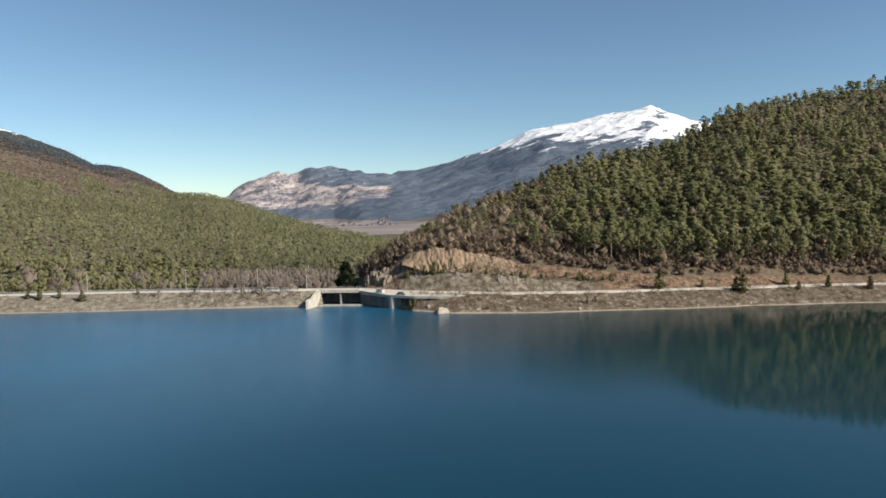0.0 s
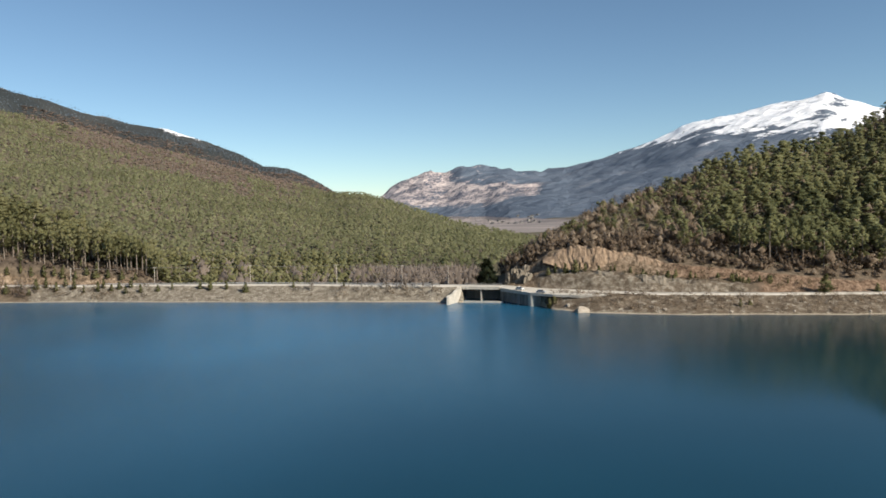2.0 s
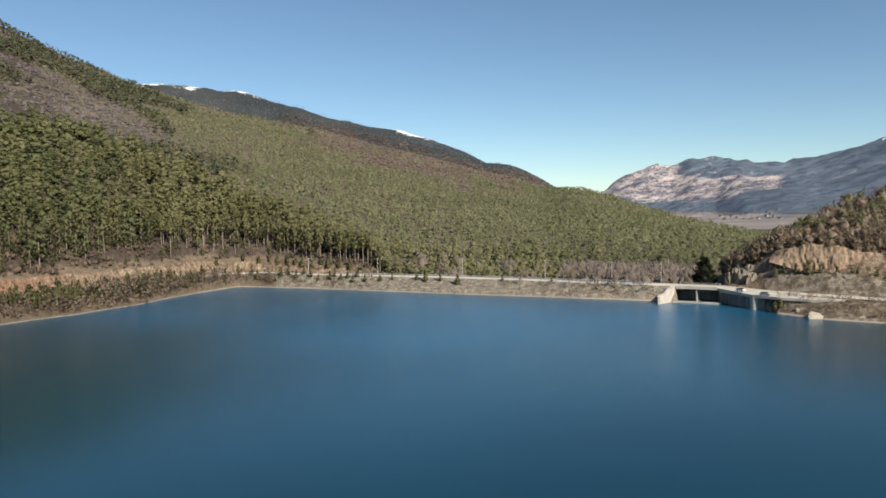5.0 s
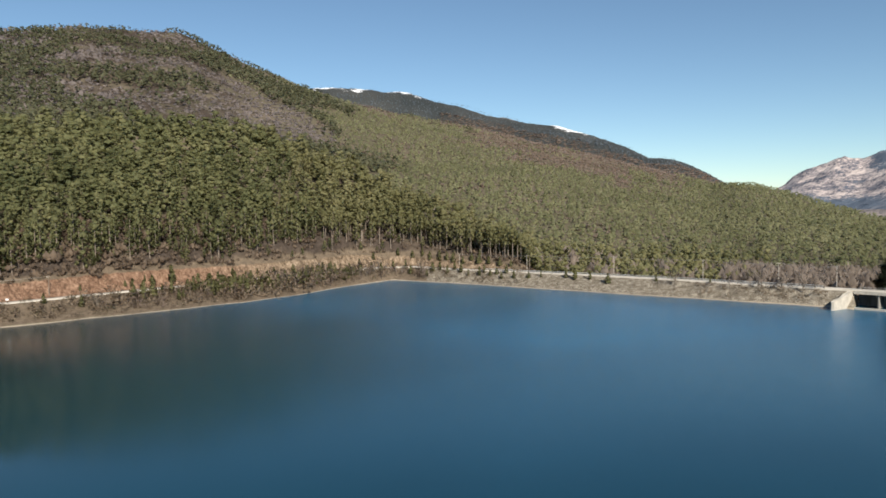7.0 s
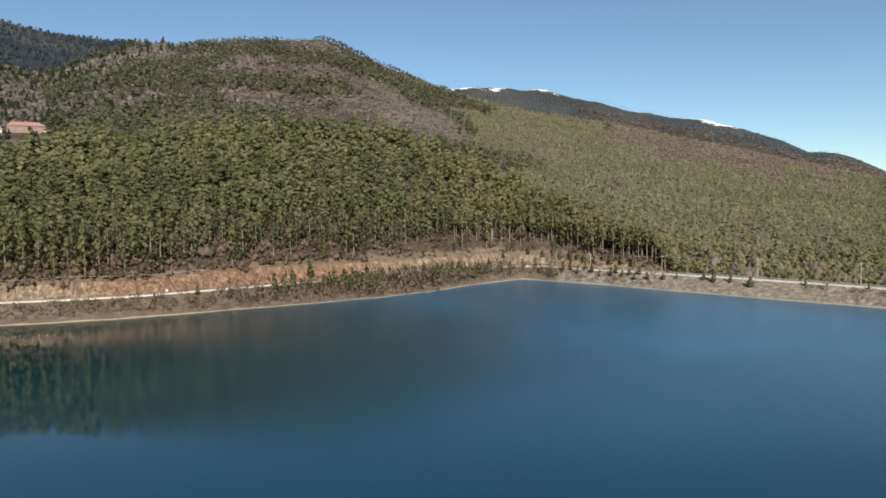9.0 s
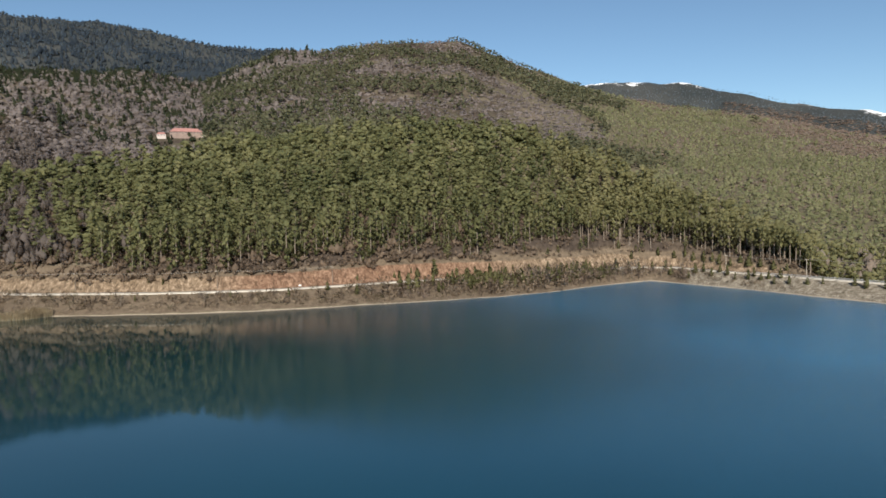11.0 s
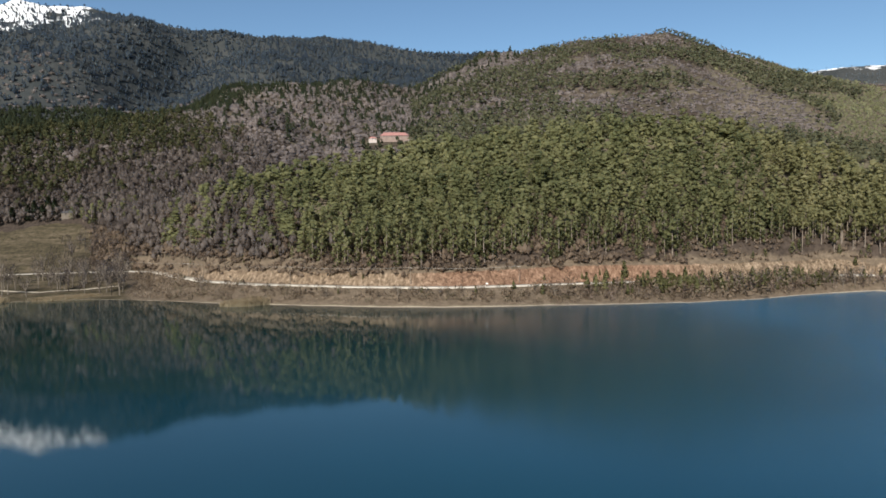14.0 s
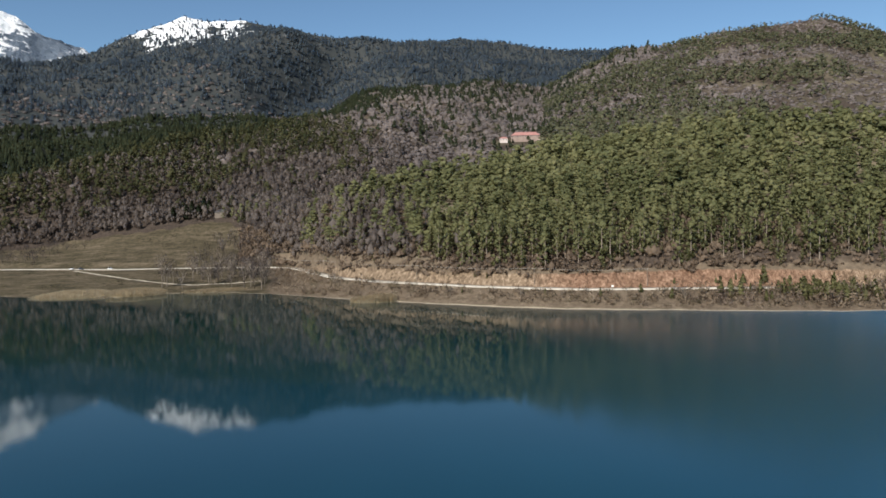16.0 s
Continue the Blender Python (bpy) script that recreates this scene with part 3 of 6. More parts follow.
def build_ground():
    az = np.concatenate([np.linspace(-170, -37, 60), np.linspace(-36, 127, 740), np.linspace(128.5, 190, 40)])
    near = np.concatenate([[-230, -120, -60, -25, -10, -4, -1.5, -0.3], np.arange(0.4, 66, 1.25)])
    out = np.concatenate([np.geomspace(68, 2250, 112), np.arange(2285, 4570, 30)])
    off = np.concatenate([near, out])
    A, O = np.meshgrid(az, off, indexing="ij")
    R = np.minimum(SHORE(A) + O, 4850 + 0 * A)
    x, y, z, q = ground(A, R)
    co = np.stack([x, y, z], -1).reshape(-1, 3)
    me = mesh_of("ground", co, grid_faces(len(az), len(off))[:, ::-1], ["ground"], True)
    up = np.gradient(z, axis=1) / np.maximum(np.gradient(R, axis=1), 0.1)
    d, w, e, dam = q["d"], q["w"], q["e"], q["dam"]
    beyond = smooth(R, q["tr"], q["tr"] + 8)
    past_road = R > q["rr"] + q["half"] - 1
    steep = np.clip((q["tz"] - q["zr"]) / 5, 0, 1)
    side = smooth(A, 103, 106)                                # the meadows
    lawn = np.interp(A, [103, 106, 108, 116, 124], [560, 640, 684, 702, 738]) + 8 * fbm(x / 20, y / 20, 115, 3)
    zones = {
        "beach": (1 - smooth(d, 0.2, 1.5)) * (d > -4) * 0.85,
        "riprap": smooth(A, 9.5, 11) * (1 - smooth(A, 43.5, 45.5)) * (1 - smooth(R, q["rr"] + 4, q["rr"] + 8)) * 0.9 + 0.25 * (d < w) * (1 - dam) * (1 - side) * (1 + 0.7 * (A < 8)) + 0.5 * q["shelf"] * past_road * (e < 0.36) * (1 - dam),
        "cut": past_road * (1 - smooth(R, q["tr"] - 2.5, q["tr"] + 1)) * steep * (1 - dam) * (1 - 0.62 * q["shelf"] * (e < 0.62)),
        "red": smooth(A, 56, 64) * (1 - smooth(A, 78, 84)) * 0.68 + (1 - smooth(A, -6, -2)) * 0.35,
        "meadow": side * (1 - smooth(R, lawn - 4, lawn + 4)) * smooth(R, 300, 310),
        "wood": smooth(R, q["tr"] + 2, q["tr"] + 12) * (1 - side * (R < lawn)),
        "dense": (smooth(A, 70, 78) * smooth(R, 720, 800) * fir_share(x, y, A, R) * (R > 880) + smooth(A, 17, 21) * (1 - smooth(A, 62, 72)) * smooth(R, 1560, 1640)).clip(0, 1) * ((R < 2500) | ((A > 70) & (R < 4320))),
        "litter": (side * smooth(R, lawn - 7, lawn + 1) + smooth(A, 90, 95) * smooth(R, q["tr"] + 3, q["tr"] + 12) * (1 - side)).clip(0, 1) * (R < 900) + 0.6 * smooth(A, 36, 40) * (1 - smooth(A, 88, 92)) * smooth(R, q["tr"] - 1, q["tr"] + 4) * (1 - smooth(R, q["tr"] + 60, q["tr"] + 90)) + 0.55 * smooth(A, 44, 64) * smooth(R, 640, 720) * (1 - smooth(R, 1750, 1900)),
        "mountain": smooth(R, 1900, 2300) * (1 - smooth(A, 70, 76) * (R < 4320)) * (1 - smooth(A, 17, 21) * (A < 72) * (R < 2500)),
        "plain": smooth(R, 1250, 1400) * (1 - smooth(z, 6, 22)) * (1 - smooth(A, 18, 22)),
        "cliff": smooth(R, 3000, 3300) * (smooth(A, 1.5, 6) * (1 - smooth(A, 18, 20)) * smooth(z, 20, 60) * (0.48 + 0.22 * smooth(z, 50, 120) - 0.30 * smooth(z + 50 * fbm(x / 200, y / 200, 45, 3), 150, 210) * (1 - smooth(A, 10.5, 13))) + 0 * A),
    }
    line = np.interp(A, [-30, -17, -13, -10, -7, -4, -1, 2], [330, 325, 325, 335, 352, 395, 365, 310])
    snow = smooth(R, 2600, 3000) * (1 - smooth(A, 0, 3)) * smooth(z + 45 * fbm(A * 0.8, R / 600, 41, 4) + 40 * fbm(x / 110, y / 110, 53, 5), line - 90, line + 150)
    snow = snow * (1 - 0.55 * np.exp(-((A + 16.9 + (z - 560) / 120) / 0.55) ** 2) * (1 - smooth(z, 610, 650)))
    rim = np.interp(A, [22, 30, 31, 34, 36, 43, 46, 50, 54, 60], [0, 0.1, 0.55, 0.5, 0.12, 0.3, 0.62, 0.85, 0.9, 0.5])
    snow = snow + rim * smooth(R, 2235, 2292) * (R < 2500) * smooth(A, 20, 24) * (1 - smooth(A, 60, 66)) * (0.75 + 0.55 * fbm(x / 45, y / 45, 47, 4))
    snow = snow + smooth(A, 100, 104) * (R > 3000) * (R < 4320) * smooth(z + 220 * fbm(x / 120, y / 120, 43, 5), 890, 1170) * (0.35 + 0.65 * smooth(A, 106.5, 108.5) * (1 - smooth(A, 114, 117)))
    snow = snow + smooth(A, 108, 112) * (R > 4320) * (0.36 + 0.34 * smooth(z, 1050, 1280) + 0.50 * fbm(x / 55, y / 55, 59, 5) - 0.10 * np.clip(up, 0, 1))
    zones["snow"] = np.clip(snow, 0, 1) * np.where(A < 8, 0.86, 1.0)
    for name, v in zones.items():
        a = me.attributes.new(name, "FLOAT", "POINT")
        a.data.foreach_set("value", np.ascontiguousarray(np.broadcast_to(v, R.shape), dtype=np.float32).ravel())
    return tagged(new("ground", me), "valley floor, wooded slopes and snowy mountains round the lake", "ground", kind="structure")


build_ground()


def build_lake():
    az = np.linspace(-180, 180, 721)
    fr = np.array([0.0, 0.3, 0.6, 0.8, 0.9, 0.96, 1.0])
    A, T = np.meshgrid(az, fr, indexing="ij")
    R = (SHORE(A) + 5 + 22 * smooth(A, 7.5, 8.5) * (1 - smooth(A, 12.5, 13.5))) * T
    co = np.stack([CX - R * np.sin(np.radians(A)), CY + R * np.cos(np.radians(A)), 0 * R], -1).reshape(-1, 3)
    return tagged(new("water", mesh_of("water", co, grid_faces(len(az), len(fr))[:, ::-1], ["lake_water"], True)), "calm blue-green lake water", "lake", kind="structure")


build_lake()

# ---------------------------------------------------------------- woods
rng = np.random.default_rng(7)
OCTA = np.array([(1, 0, 0), (-1, 0, 0), (0, 1, 0), (0, -1, 0), (0, 0, 1), (0, 0, -1)], float)
OCTA_F = np.array([(0, 2, 4), (2, 1, 4), (1, 3, 4), (3, 0, 4), (2, 0, 5), (1, 2, 5), (3, 1, 5), (0, 3, 5)])
TETRA = np.array([(1, 1, 1), (1, -1, -1), (-1, 1, -1), (-1, -1, 1)], float) * 0.75
TETRA_F = np.array([(0, 1, 2), (0, 3, 1), (0, 2, 3), (1, 3, 2)])


def tufts(places, sizes, turn, solid=True, rough=0.35):
    """Many small lumps of foliage: places (n, 3), sizes (n, 3), turn about z."""
    V, Fc = (OCTA, OCTA_F) if solid else (TETRA, TETRA_F)
    n = len(places)
    v = V[None] * (1 + rough * rng.uniform(-1, 1, (n, len(V), 1))) * sizes[:, None]
    c, s = np.cos(turn)[:, None], np.sin(turn)[:, None]
    v = np.stack([v[..., 0] * c - v[..., 1] * s, v[..., 0] * s + v[..., 1] * c, v[..., 2]], -1) + places[:, None]
    f = Fc[None] + (np.arange(n) * len(V))[:, None, None]
    return v.reshape(-1, 3), f.reshape(-1, 3)


def stem(points, radii, sides=5):
    """A tapered tube through points, as triangles."""
    v, f = [], []
    for k, (p, r) in enumerate(zip(points, radii)):
        for j in range(sides):
            a = 2 * math.pi * j / sides
            v.append((p[0] + r * math.cos(a), p[1] + r * math.sin(a), p[2]))
        if k:
            for j in range(sides):
                a, b = (k - 1) * sides + j, (k - 1) * sides + (j + 1) % sides
                f += [(a, b, b + sides), (a, b + sides, a + sides)]
    return np.array(v), np.array(f)


def join(*bits):
    vs, fs, n = [], [], 0
    for v, f in bits:
        vs.append(v)
        fs.append(f + n)
        n += len(v)
    return np.concatenate(vs), np.concatenate(fs)


def sprays(places, size, up=0.8, slim=0.6, way=None):
    """Flat sprays of needles or twigs, one triangle each, tilted at random; way: where their tips point."""
    n = len(places)
    nor = rng.normal(size=(n, 3)) + np.array([0, 0, up * 2.0])
    nor /= np.linalg.norm(nor, axis=1)[:, None]
    tip = rng.normal(size=(n, 3)) * 0.5 + (rng.normal(size=(n, 3)) if way is None else way * 1.2)
    tip -= nor * (tip * nor).sum(1)[:, None]
    tip /= np.linalg.norm(tip, axis=1)[:, None] + 1e-6
    side = np.cross(nor, tip)
    s = np.broadcast_to(np.asarray(size, float), (n,))[:, None] * rng.uniform(0.7, 1.3, (n, 1))
    v = np.stack([places + tip * s, places - tip * s * 0.6 + side * s * slim, places - tip * s * 0.6 - side * s * slim], 1)
    return v.reshape(-1, 3), np.arange(3 * n).reshape(-1, 3)


def loose_crown(n, wide, size, low=0.1, point=1.2, up=0.25, slim=0.65):
    """A simpler crown of height 1: sprays strewn through a tapering body."""
    t = rng.uniform(0, 1, n) ** 0.9
    q = wide * np.sqrt(rng.uniform(0.1, 1, n)) * (1 - t ** point) * (0.75 + 0.25 * np.minimum(1, t * 5)) + 0.01
    a = rng.uniform(0, 6.28, n)
    pl = np.stack([np.cos(a) * q, np.sin(a) * q, low + (0.94 - low) * t], -1)
    return sprays(pl, size * (1.1 - 0.4 * t), up, slim, np.stack([np.cos(a), np.sin(a), 0.4 + 0 * a], -1))


def pine_stem(sides=5, top=0.9):
    b = rng.uniform(-0.02, 0.02, 2)
    return stem([(0, 0, -0.06), (b[0], b[1], top * 0.5), (b[0] * 0.4, b[1] * 0.4, top)], [0.017, 0.012, 0.003], sides)


def thicket(n, flat=0.8, thin=0.05, tall=1.0):
    """A bare, twiggy bush or broad tree of height 1: thin upright blades fanning out."""
    v, f = [], []
    for k in range(n):
        a, out = rng.uniform(0, 6.28), math.sqrt(rng.uniform(0, 1)) * flat * 0.5
        top = (math.cos(a) * out, math.sin(a) * out, tall * rng.uniform(0.55, 1.0) * (1 - 0.5 * (out / flat / 0.5) ** 3 * 0.5))
        foot = (top[0] * 0.55, top[1] * 0.55, rng.uniform(0, 0.35) * top[2])
        b = rng.uniform(0, 6.28)
        w = thin * rng.uniform(0.6, 1.4)
        i = len(v)
        mid = [(foot[m] * 0.4 + top[m] * 0.6) + rng.uniform(-0.05, 0.05) for m in range(3)]
        v += [foot, (mid[0] + math.cos(b) * w, mid[1] + math.sin(b) * w, mid[2]), (mid[0] - math.cos(b) * w, mid[1] - math.sin(b) * w, mid[2] + w * 0.6), top]
        f += [(i, i + 1, i + 2), (i + 1, i + 3, i + 2)]
    return np.array(v), np.array(f)


def rounded(v, f, lift=0.25, mid=0.45, shake=0.35):
    """Turns the faces outward and gives the crown (height 1) normals that follow its round outline."""
    v, f = np.asarray(v, float), np.asarray(f).copy()
    p = v[f]
    c = p.mean(1)
    far = np.stack([c[:, 0], c[:, 1], (c[:, 2] - mid) * 0.6], -1)
    far /= np.linalg.norm(far, axis=1)[:, None] + 1e-6
    far[:, 2] += lift
    g = np.cross(p[:, 1] - p[:, 0], p[:, 2] - p[:, 0])
    back = (g * far).sum(1) < 0
    f[back] = f[back][:, ::-1]
    out = far + rng.normal(size=far.shape) * shake
    out /= np.linalg.norm(out, axis=1)[:, None]
    n = np.zeros_like(v)
    for k in range(3):
        n[f[:, k]] += out
    n /= np.linalg.norm(n, axis=1)[:, None] + 1e-6
    return v, f, n


def lumps(places, sizes, mid=0.45, rough=0.3):
    """Dense tufts of needles as small uneven bodies, softly shaded; with normals."""
    places, sizes = np.asarray(places, float), np.asarray(sizes, float)
    v, f = tufts(places, sizes, rng.uniform(0, 6.28, len(places)), True, rough)
    c = np.repeat(places, 6, 0)
    own = (v - c) / np.repeat(sizes, 6, 0)
    whole = np.stack([v[:, 0], v[:, 1], (v[:, 2] - mid) * 0.6], -1)
    n = own / (np.linalg.norm(own, axis=1)[:, None] + 1e-6) + np.array([0, 0, 0.25]) + 0.8 * whole / (np.linalg.norm(whole, axis=1)[:, None] + 1e-6)
    return v, f, n / (np.linalg.norm(n, axis=1)[:, None] + 1e-6)


def dressed(*bits):
    """Joins bodies (with normals) and sprays or stems (without) into one template."""
    vs, fs, ns, k = [], [], [], 0
    for b in bits:
        v, f, n = b if len(b) == 3 else rounded(*b)
        vs.append(v)
        fs.append(f + k)
        ns.append(n)
        k += len(v)
    return np.concatenate(vs), np.concatenate(fs), np.concatenate(ns)


def cloud_crown(n, low, wide, dome=0.45, tufts_out=24, size=0.05, flat=0.85, cushion=0.36):
    """A black pine's crown of height 1: uneven cushions of needles heaped into a lopsided dome, with sprays breaking the outline."""
    pl, sz = [], []
    lean, gap, a0 = rng.uniform(-0.05, 0.05, 2), rng.uniform(0, 6.28), rng.uniform(0, 6.28)
    for k in range(n):
        t = (k + rng.uniform(0.1, 0.9)) / n
        w = wide * (1 - t) ** dome * (0.62 + 0.38 * min(1, t * 3))
        a = a0 + k * 2.4 + rng.uniform(-0.6, 0.6)
        q = w * rng.uniform(0.25, 0.88) * (0.55 if math.cos(a - gap) > 0.75 else 1.0)
        s = wide * rng.uniform(0.7, 1.3) * cushion * (1 - 0.35 * t)
        pl.append((math.cos(a) * q + lean[0] * t, math.sin(a) * q + lean[1] * t, low + (0.92 - low) * t + rng.uniform(-0.03, 0.03)))
        sz.append((s, s * rng.uniform(0.7, 1.0), s * flat * rng.uniform(0.75, 1.25)))
    pl.append((lean[0], lean[1], 0.91))
    sz.append((wide * 0.3, wide * 0.26, 0.08))
    body = lumps(pl, sz, (low + 1) / 2, 0.34)
    if not tufts_out:
        return body
    pl, sz = np.array(pl), np.array(sz)
    i = rng.integers(0, len(pl), tufts_out)
    d = rng.normal(size=(tufts_out, 3)) + np.stack([pl[i, 0], pl[i, 1], 0 * pl[i, 0]], -1) / wide * 1.5 + np.array([0, 0, 0.35])
    d /= np.linalg.norm(d, axis=1)[:, None]
    v, f, nn = rounded(*sprays(pl[i] + d * sz[i] * 0.92, size, 0.4, 0.6, d + np.array([0, 0, 0.3])), mid=(low + 1) / 2, lift=0.4)
    return body[0], body[1], body[2], v, f, nn


def cloud_pine(n, low, wide, dome=0.45, tufts_out=24, size=0.05, sides=3, flat=0.85, cushion=0.36):
    b = cloud_crown(n, low, wide, dome, tufts_out, size, flat, cushion)
    bits = [b[:3]] + ([b[3:]] if len(b) > 3 else []) + ([pine_stem(sides)] if sides else [])
    return dressed(*bits)


def fir_body(n, wide, low=0.08):
    """A simple conifer of height 1: a few bodies stacked into a rounded cone."""
    t = (np.arange(n) + 0.5) / n
    q = wide * (1.02 - t ** 1.5) + 0.02
    pl = np.stack([rng.uniform(-0.3, 0.3, n) * q, rng.uniform(-0.3, 0.3, n) * q, low + (0.9 - low) * t], -1)
    return lumps(pl, np.stack([q, q * rng.uniform(0.8, 1.0, n), 0.62 / n + 0 * q], -1))


def plant_out(name, templates, x, y, tall, wide, mats, label, category, sink=0.0, canopy=0.0):
    """Sets templates (verts, faces) of height 1 at the places, joined into one mesh."""
    z = height_at(x, y) - sink
    lie = np.stack([z - sink - height_at(x + 6, y), z - sink - height_at(x, y + 6), np.full(len(x), 6.0)], -1) if canopy else None
    if canopy:
        lie[:, :2] += sink * 2
        lie /= np.linalg.norm(lie, axis=1)[:, None]
    pick = rng.integers(0, len(templates), len(x))
    turn = rng.uniform(0, 6.28, len(x))
    vs, fs, ns, tone, n = [], [], [], [], 0
    for k, one in enumerate(templates):
        v, f, nv = one if len(one) == 3 else rounded(*one)
        i = np.nonzero(pick == k)[0]
        if not len(i):
            continue
        c, s = np.cos(turn[i])[:, None], np.sin(turn[i])[:, None]
        w, h = (wide * tall)[i][:, None], tall[i][:, None]
        p = np.stack([(v[:, 0] * c - v[:, 1] * s) * w + x[i][:, None], (v[:, 0] * s + v[:, 1] * c) * w + y[i][:, None], v[:, 2] * h + z[i][:, None]], -1)
        nn = np.stack([nv[:, 0] * c - nv[:, 1] * s, nv[:, 0] * s + nv[:, 1] * c, nv[:, 2] + 0 * c], -1)
        if canopy:
            nn = nn + canopy * lie[i][:, None]
            nn /= np.linalg.norm(nn, axis=-1)[..., None] + 1e-6
        ns.append(nn.reshape(-1, 3))
        vs.append(p.reshape(-1, 3))
        tone.append(np.repeat(rng.uniform(-0.5, 0.5, len(i)), len(v)))
        fs.append((f[None] + (np.arange(len(i)) * len(v))[:, None, None] + n).reshape(-1, 3))
        n += len(i) * len(v)
    me = mesh_of(name, np.concatenate(vs), np.concatenate(fs), mats, normals=np.concatenate(ns))
    own = me.attributes.new("plant_tone", "FLOAT", "POINT")
    own.data.foreach_set("value", np.concatenate(tone).astype(np.float32))
    return tagged(new(name, me), label, category, kind="stuff")


def sow(az0, az1, r0, r1, gap, keep=None, jitter=0.45, reach=2300):
    """Places on a shaken grid between two bearings and two ranges (metres, or functions of the bearing)."""
    lo = r0 if callable(r0) else fixed(r0)
    hi = r1 if callable(r1) else fixed(r1)
    xs = [polar(a, r) for a in (az0, az1) for r in (100, reach)] + [polar((az0 + az1) / 2, reach)]
    x0, x1, y0, y1 = min(p[0] for p in xs) - 200, max(p[0] for p in xs) + 200, min(p[1] for p in xs) - 200, max(p[1] for p in xs) + 200
    X, Y = np.meshgrid(np.arange(x0, x1, gap), np.arange(y0, y1, gap))
    X, Y = X.ravel(), Y.ravel()
    X, Y = X + rng.uniform(-jitter, jitter, len(X)) * gap, Y + rng.uniform(-jitter, jitter, len(X)) * gap
    az, r = np.degrees(np.arctan2(-(X - CX), Y - CY)), np.hypot(X - CX, Y - CY)
    az = np.where(az < -150, az + 360, az)
    ok = (az > az0) & (az < az1) & (r > lo(az)) & (r < hi(az))
    X, Y, az, r = X[ok], Y[ok], az[ok], r[ok]
    if keep is not None:
        ok = keep(X, Y, az, r)
        X, Y = X[ok], Y[ok]
    return X, Y


def clump(n, size=0.15, flat=0.5):
    """Leafless growth of height 1: a ragged dome of slim upright twigs."""
    a, q = rng.uniform(0, 6.28, n), np.sqrt(rng.uniform(0, 1, n)) * flat
    z = rng.uniform(0.12, 0.88, n) * np.sqrt(np.maximum(1 - (q / (flat * 1.12)) ** 2, 0.08))
    pl = np.stack([np.cos(a) * q, np.sin(a) * q, z], -1)
    return sprays(pl, size, 0.0, 0.42, np.stack([np.cos(a) * 0.5, np.sin(a) * 0.5, 1.2 + 0 * a], -1))


def bare_crown(n, size, slim=0.3, wide=0.34):
    """The twigs of a broad-leaved tree of height 1 in winter: fine sprays filling a rounded crown."""
    d = rng.normal(size=(n, 3))
    d /= np.linalg.norm(d, axis=1)[:, None]
    d *= rng.uniform(0.25, 1, (n, 1)) ** 0.5
    pl = np.stack([d[:, 0] * wide, d[:, 1] * wide, 0.62 + d[:, 2] * 0.34], -1)
    return sprays(pl, size, 0.0, slim, np.stack([d[:, 0], d[:, 1], d[:, 2] * 0.6 + 0.7], -1))


def boughs(n=5):
    """Trunk and main limbs of a broad-leaved tree of height 1."""
    out = [stem([(0, 0, -0.05), (0.01, 0.01, 0.4), (0, 0.02, 0.75)], [0.016, 0.011, 0.004], 4)]
    for k in range(n):
        a = 6.28 * k / n + rng.uniform(-0.4, 0.4)
        z, q = rng.uniform(0.2, 0.4), rng.uniform(0.18, 0.3)
        out.append(stem([(0, 0, z), (math.cos(a) * q, math.sin(a) * q, z + rng.uniform(0.3, 0.48))], [0.009, 0.003], 3))
    return join(*out)


FAR_PINES = [cloud_pine(2, 0.30, 0.44 + 0.03 * (k % 3), 0.3, 6, 0.13, 0, 0.8, 0.46) for k in range(10)]
FAINT_PINES = [cloud_pine(1, 0.36, 0.50, 0.3, 5, 0.15, 0, 0.85, 0.46) for k in range(8)]
FIRS = [dressed(fir_body(2, 0.24 + 0.03 * (k % 3)), loose_crown(6, 0.26, 0.15, 0.06, 1.1)) for k in range(8)]
FIRS_HIGH = [dressed(fir_body(1, 0.26 + 0.03 * (k % 3)), loose_crown(5, 0.26, 0.2, 0.06, 1.1)) for k in range(8)]
CLUMPS = [clump(44, 0.13) for k in range(6)]
TWIG_TREES = [dressed(lumps([(rng.uniform(-0.18, 0.18), rng.uniform(-0.18, 0.18), rng.uniform(0.32, 0.74)) for j in range(4)], [(0.17, 0.15, 0.19)] * 4, 0.4, 0.6), bare_crown(30, 0.11, 0.28, 0.38), boughs(2)) for k in range(10)]
SCRUB = [dressed(lumps([(rng.uniform(-0.28, 0.28), rng.uniform(-0.28, 0.28), rng.uniform(0.2, 0.5)) for j in range(4)], [(0.24, 0.20, 0.28), (0.20, 0.18, 0.24), (0.22, 0.20, 0.22), (0.18, 0.16, 0.26)], 0.2, 0.6), clump(24, 0.16)) for k in range(10)]
BARE_TREES = [join(bare_crown(40, 0.095, 0.3), boughs(3)) for k in range(6)]
CLUMPS_FAR = [dressed(lumps([(0.03, 0, 0.30)], [(0.46, 0.40, 0.30)]), clump(9, 0.21, 0.55)) for k in range(8)]
SPUR_PINES = [cloud_pine(6, 0.34 + 0.04 * (k % 3), 0.34 + 0.03 * (k % 2), 0.32, 16, 0.07) for k in range(8)]
MID_PINES = [cloud_pine(18, 0.18 + 0.05 * (k % 4), 0.25 + 0.03 * (k % 4), 0.55 + 0.12 * (k % 3), 130, 0.05, 3 if k % 3 == 0 else 0, 0.6, 0.25) for k in range(16)]
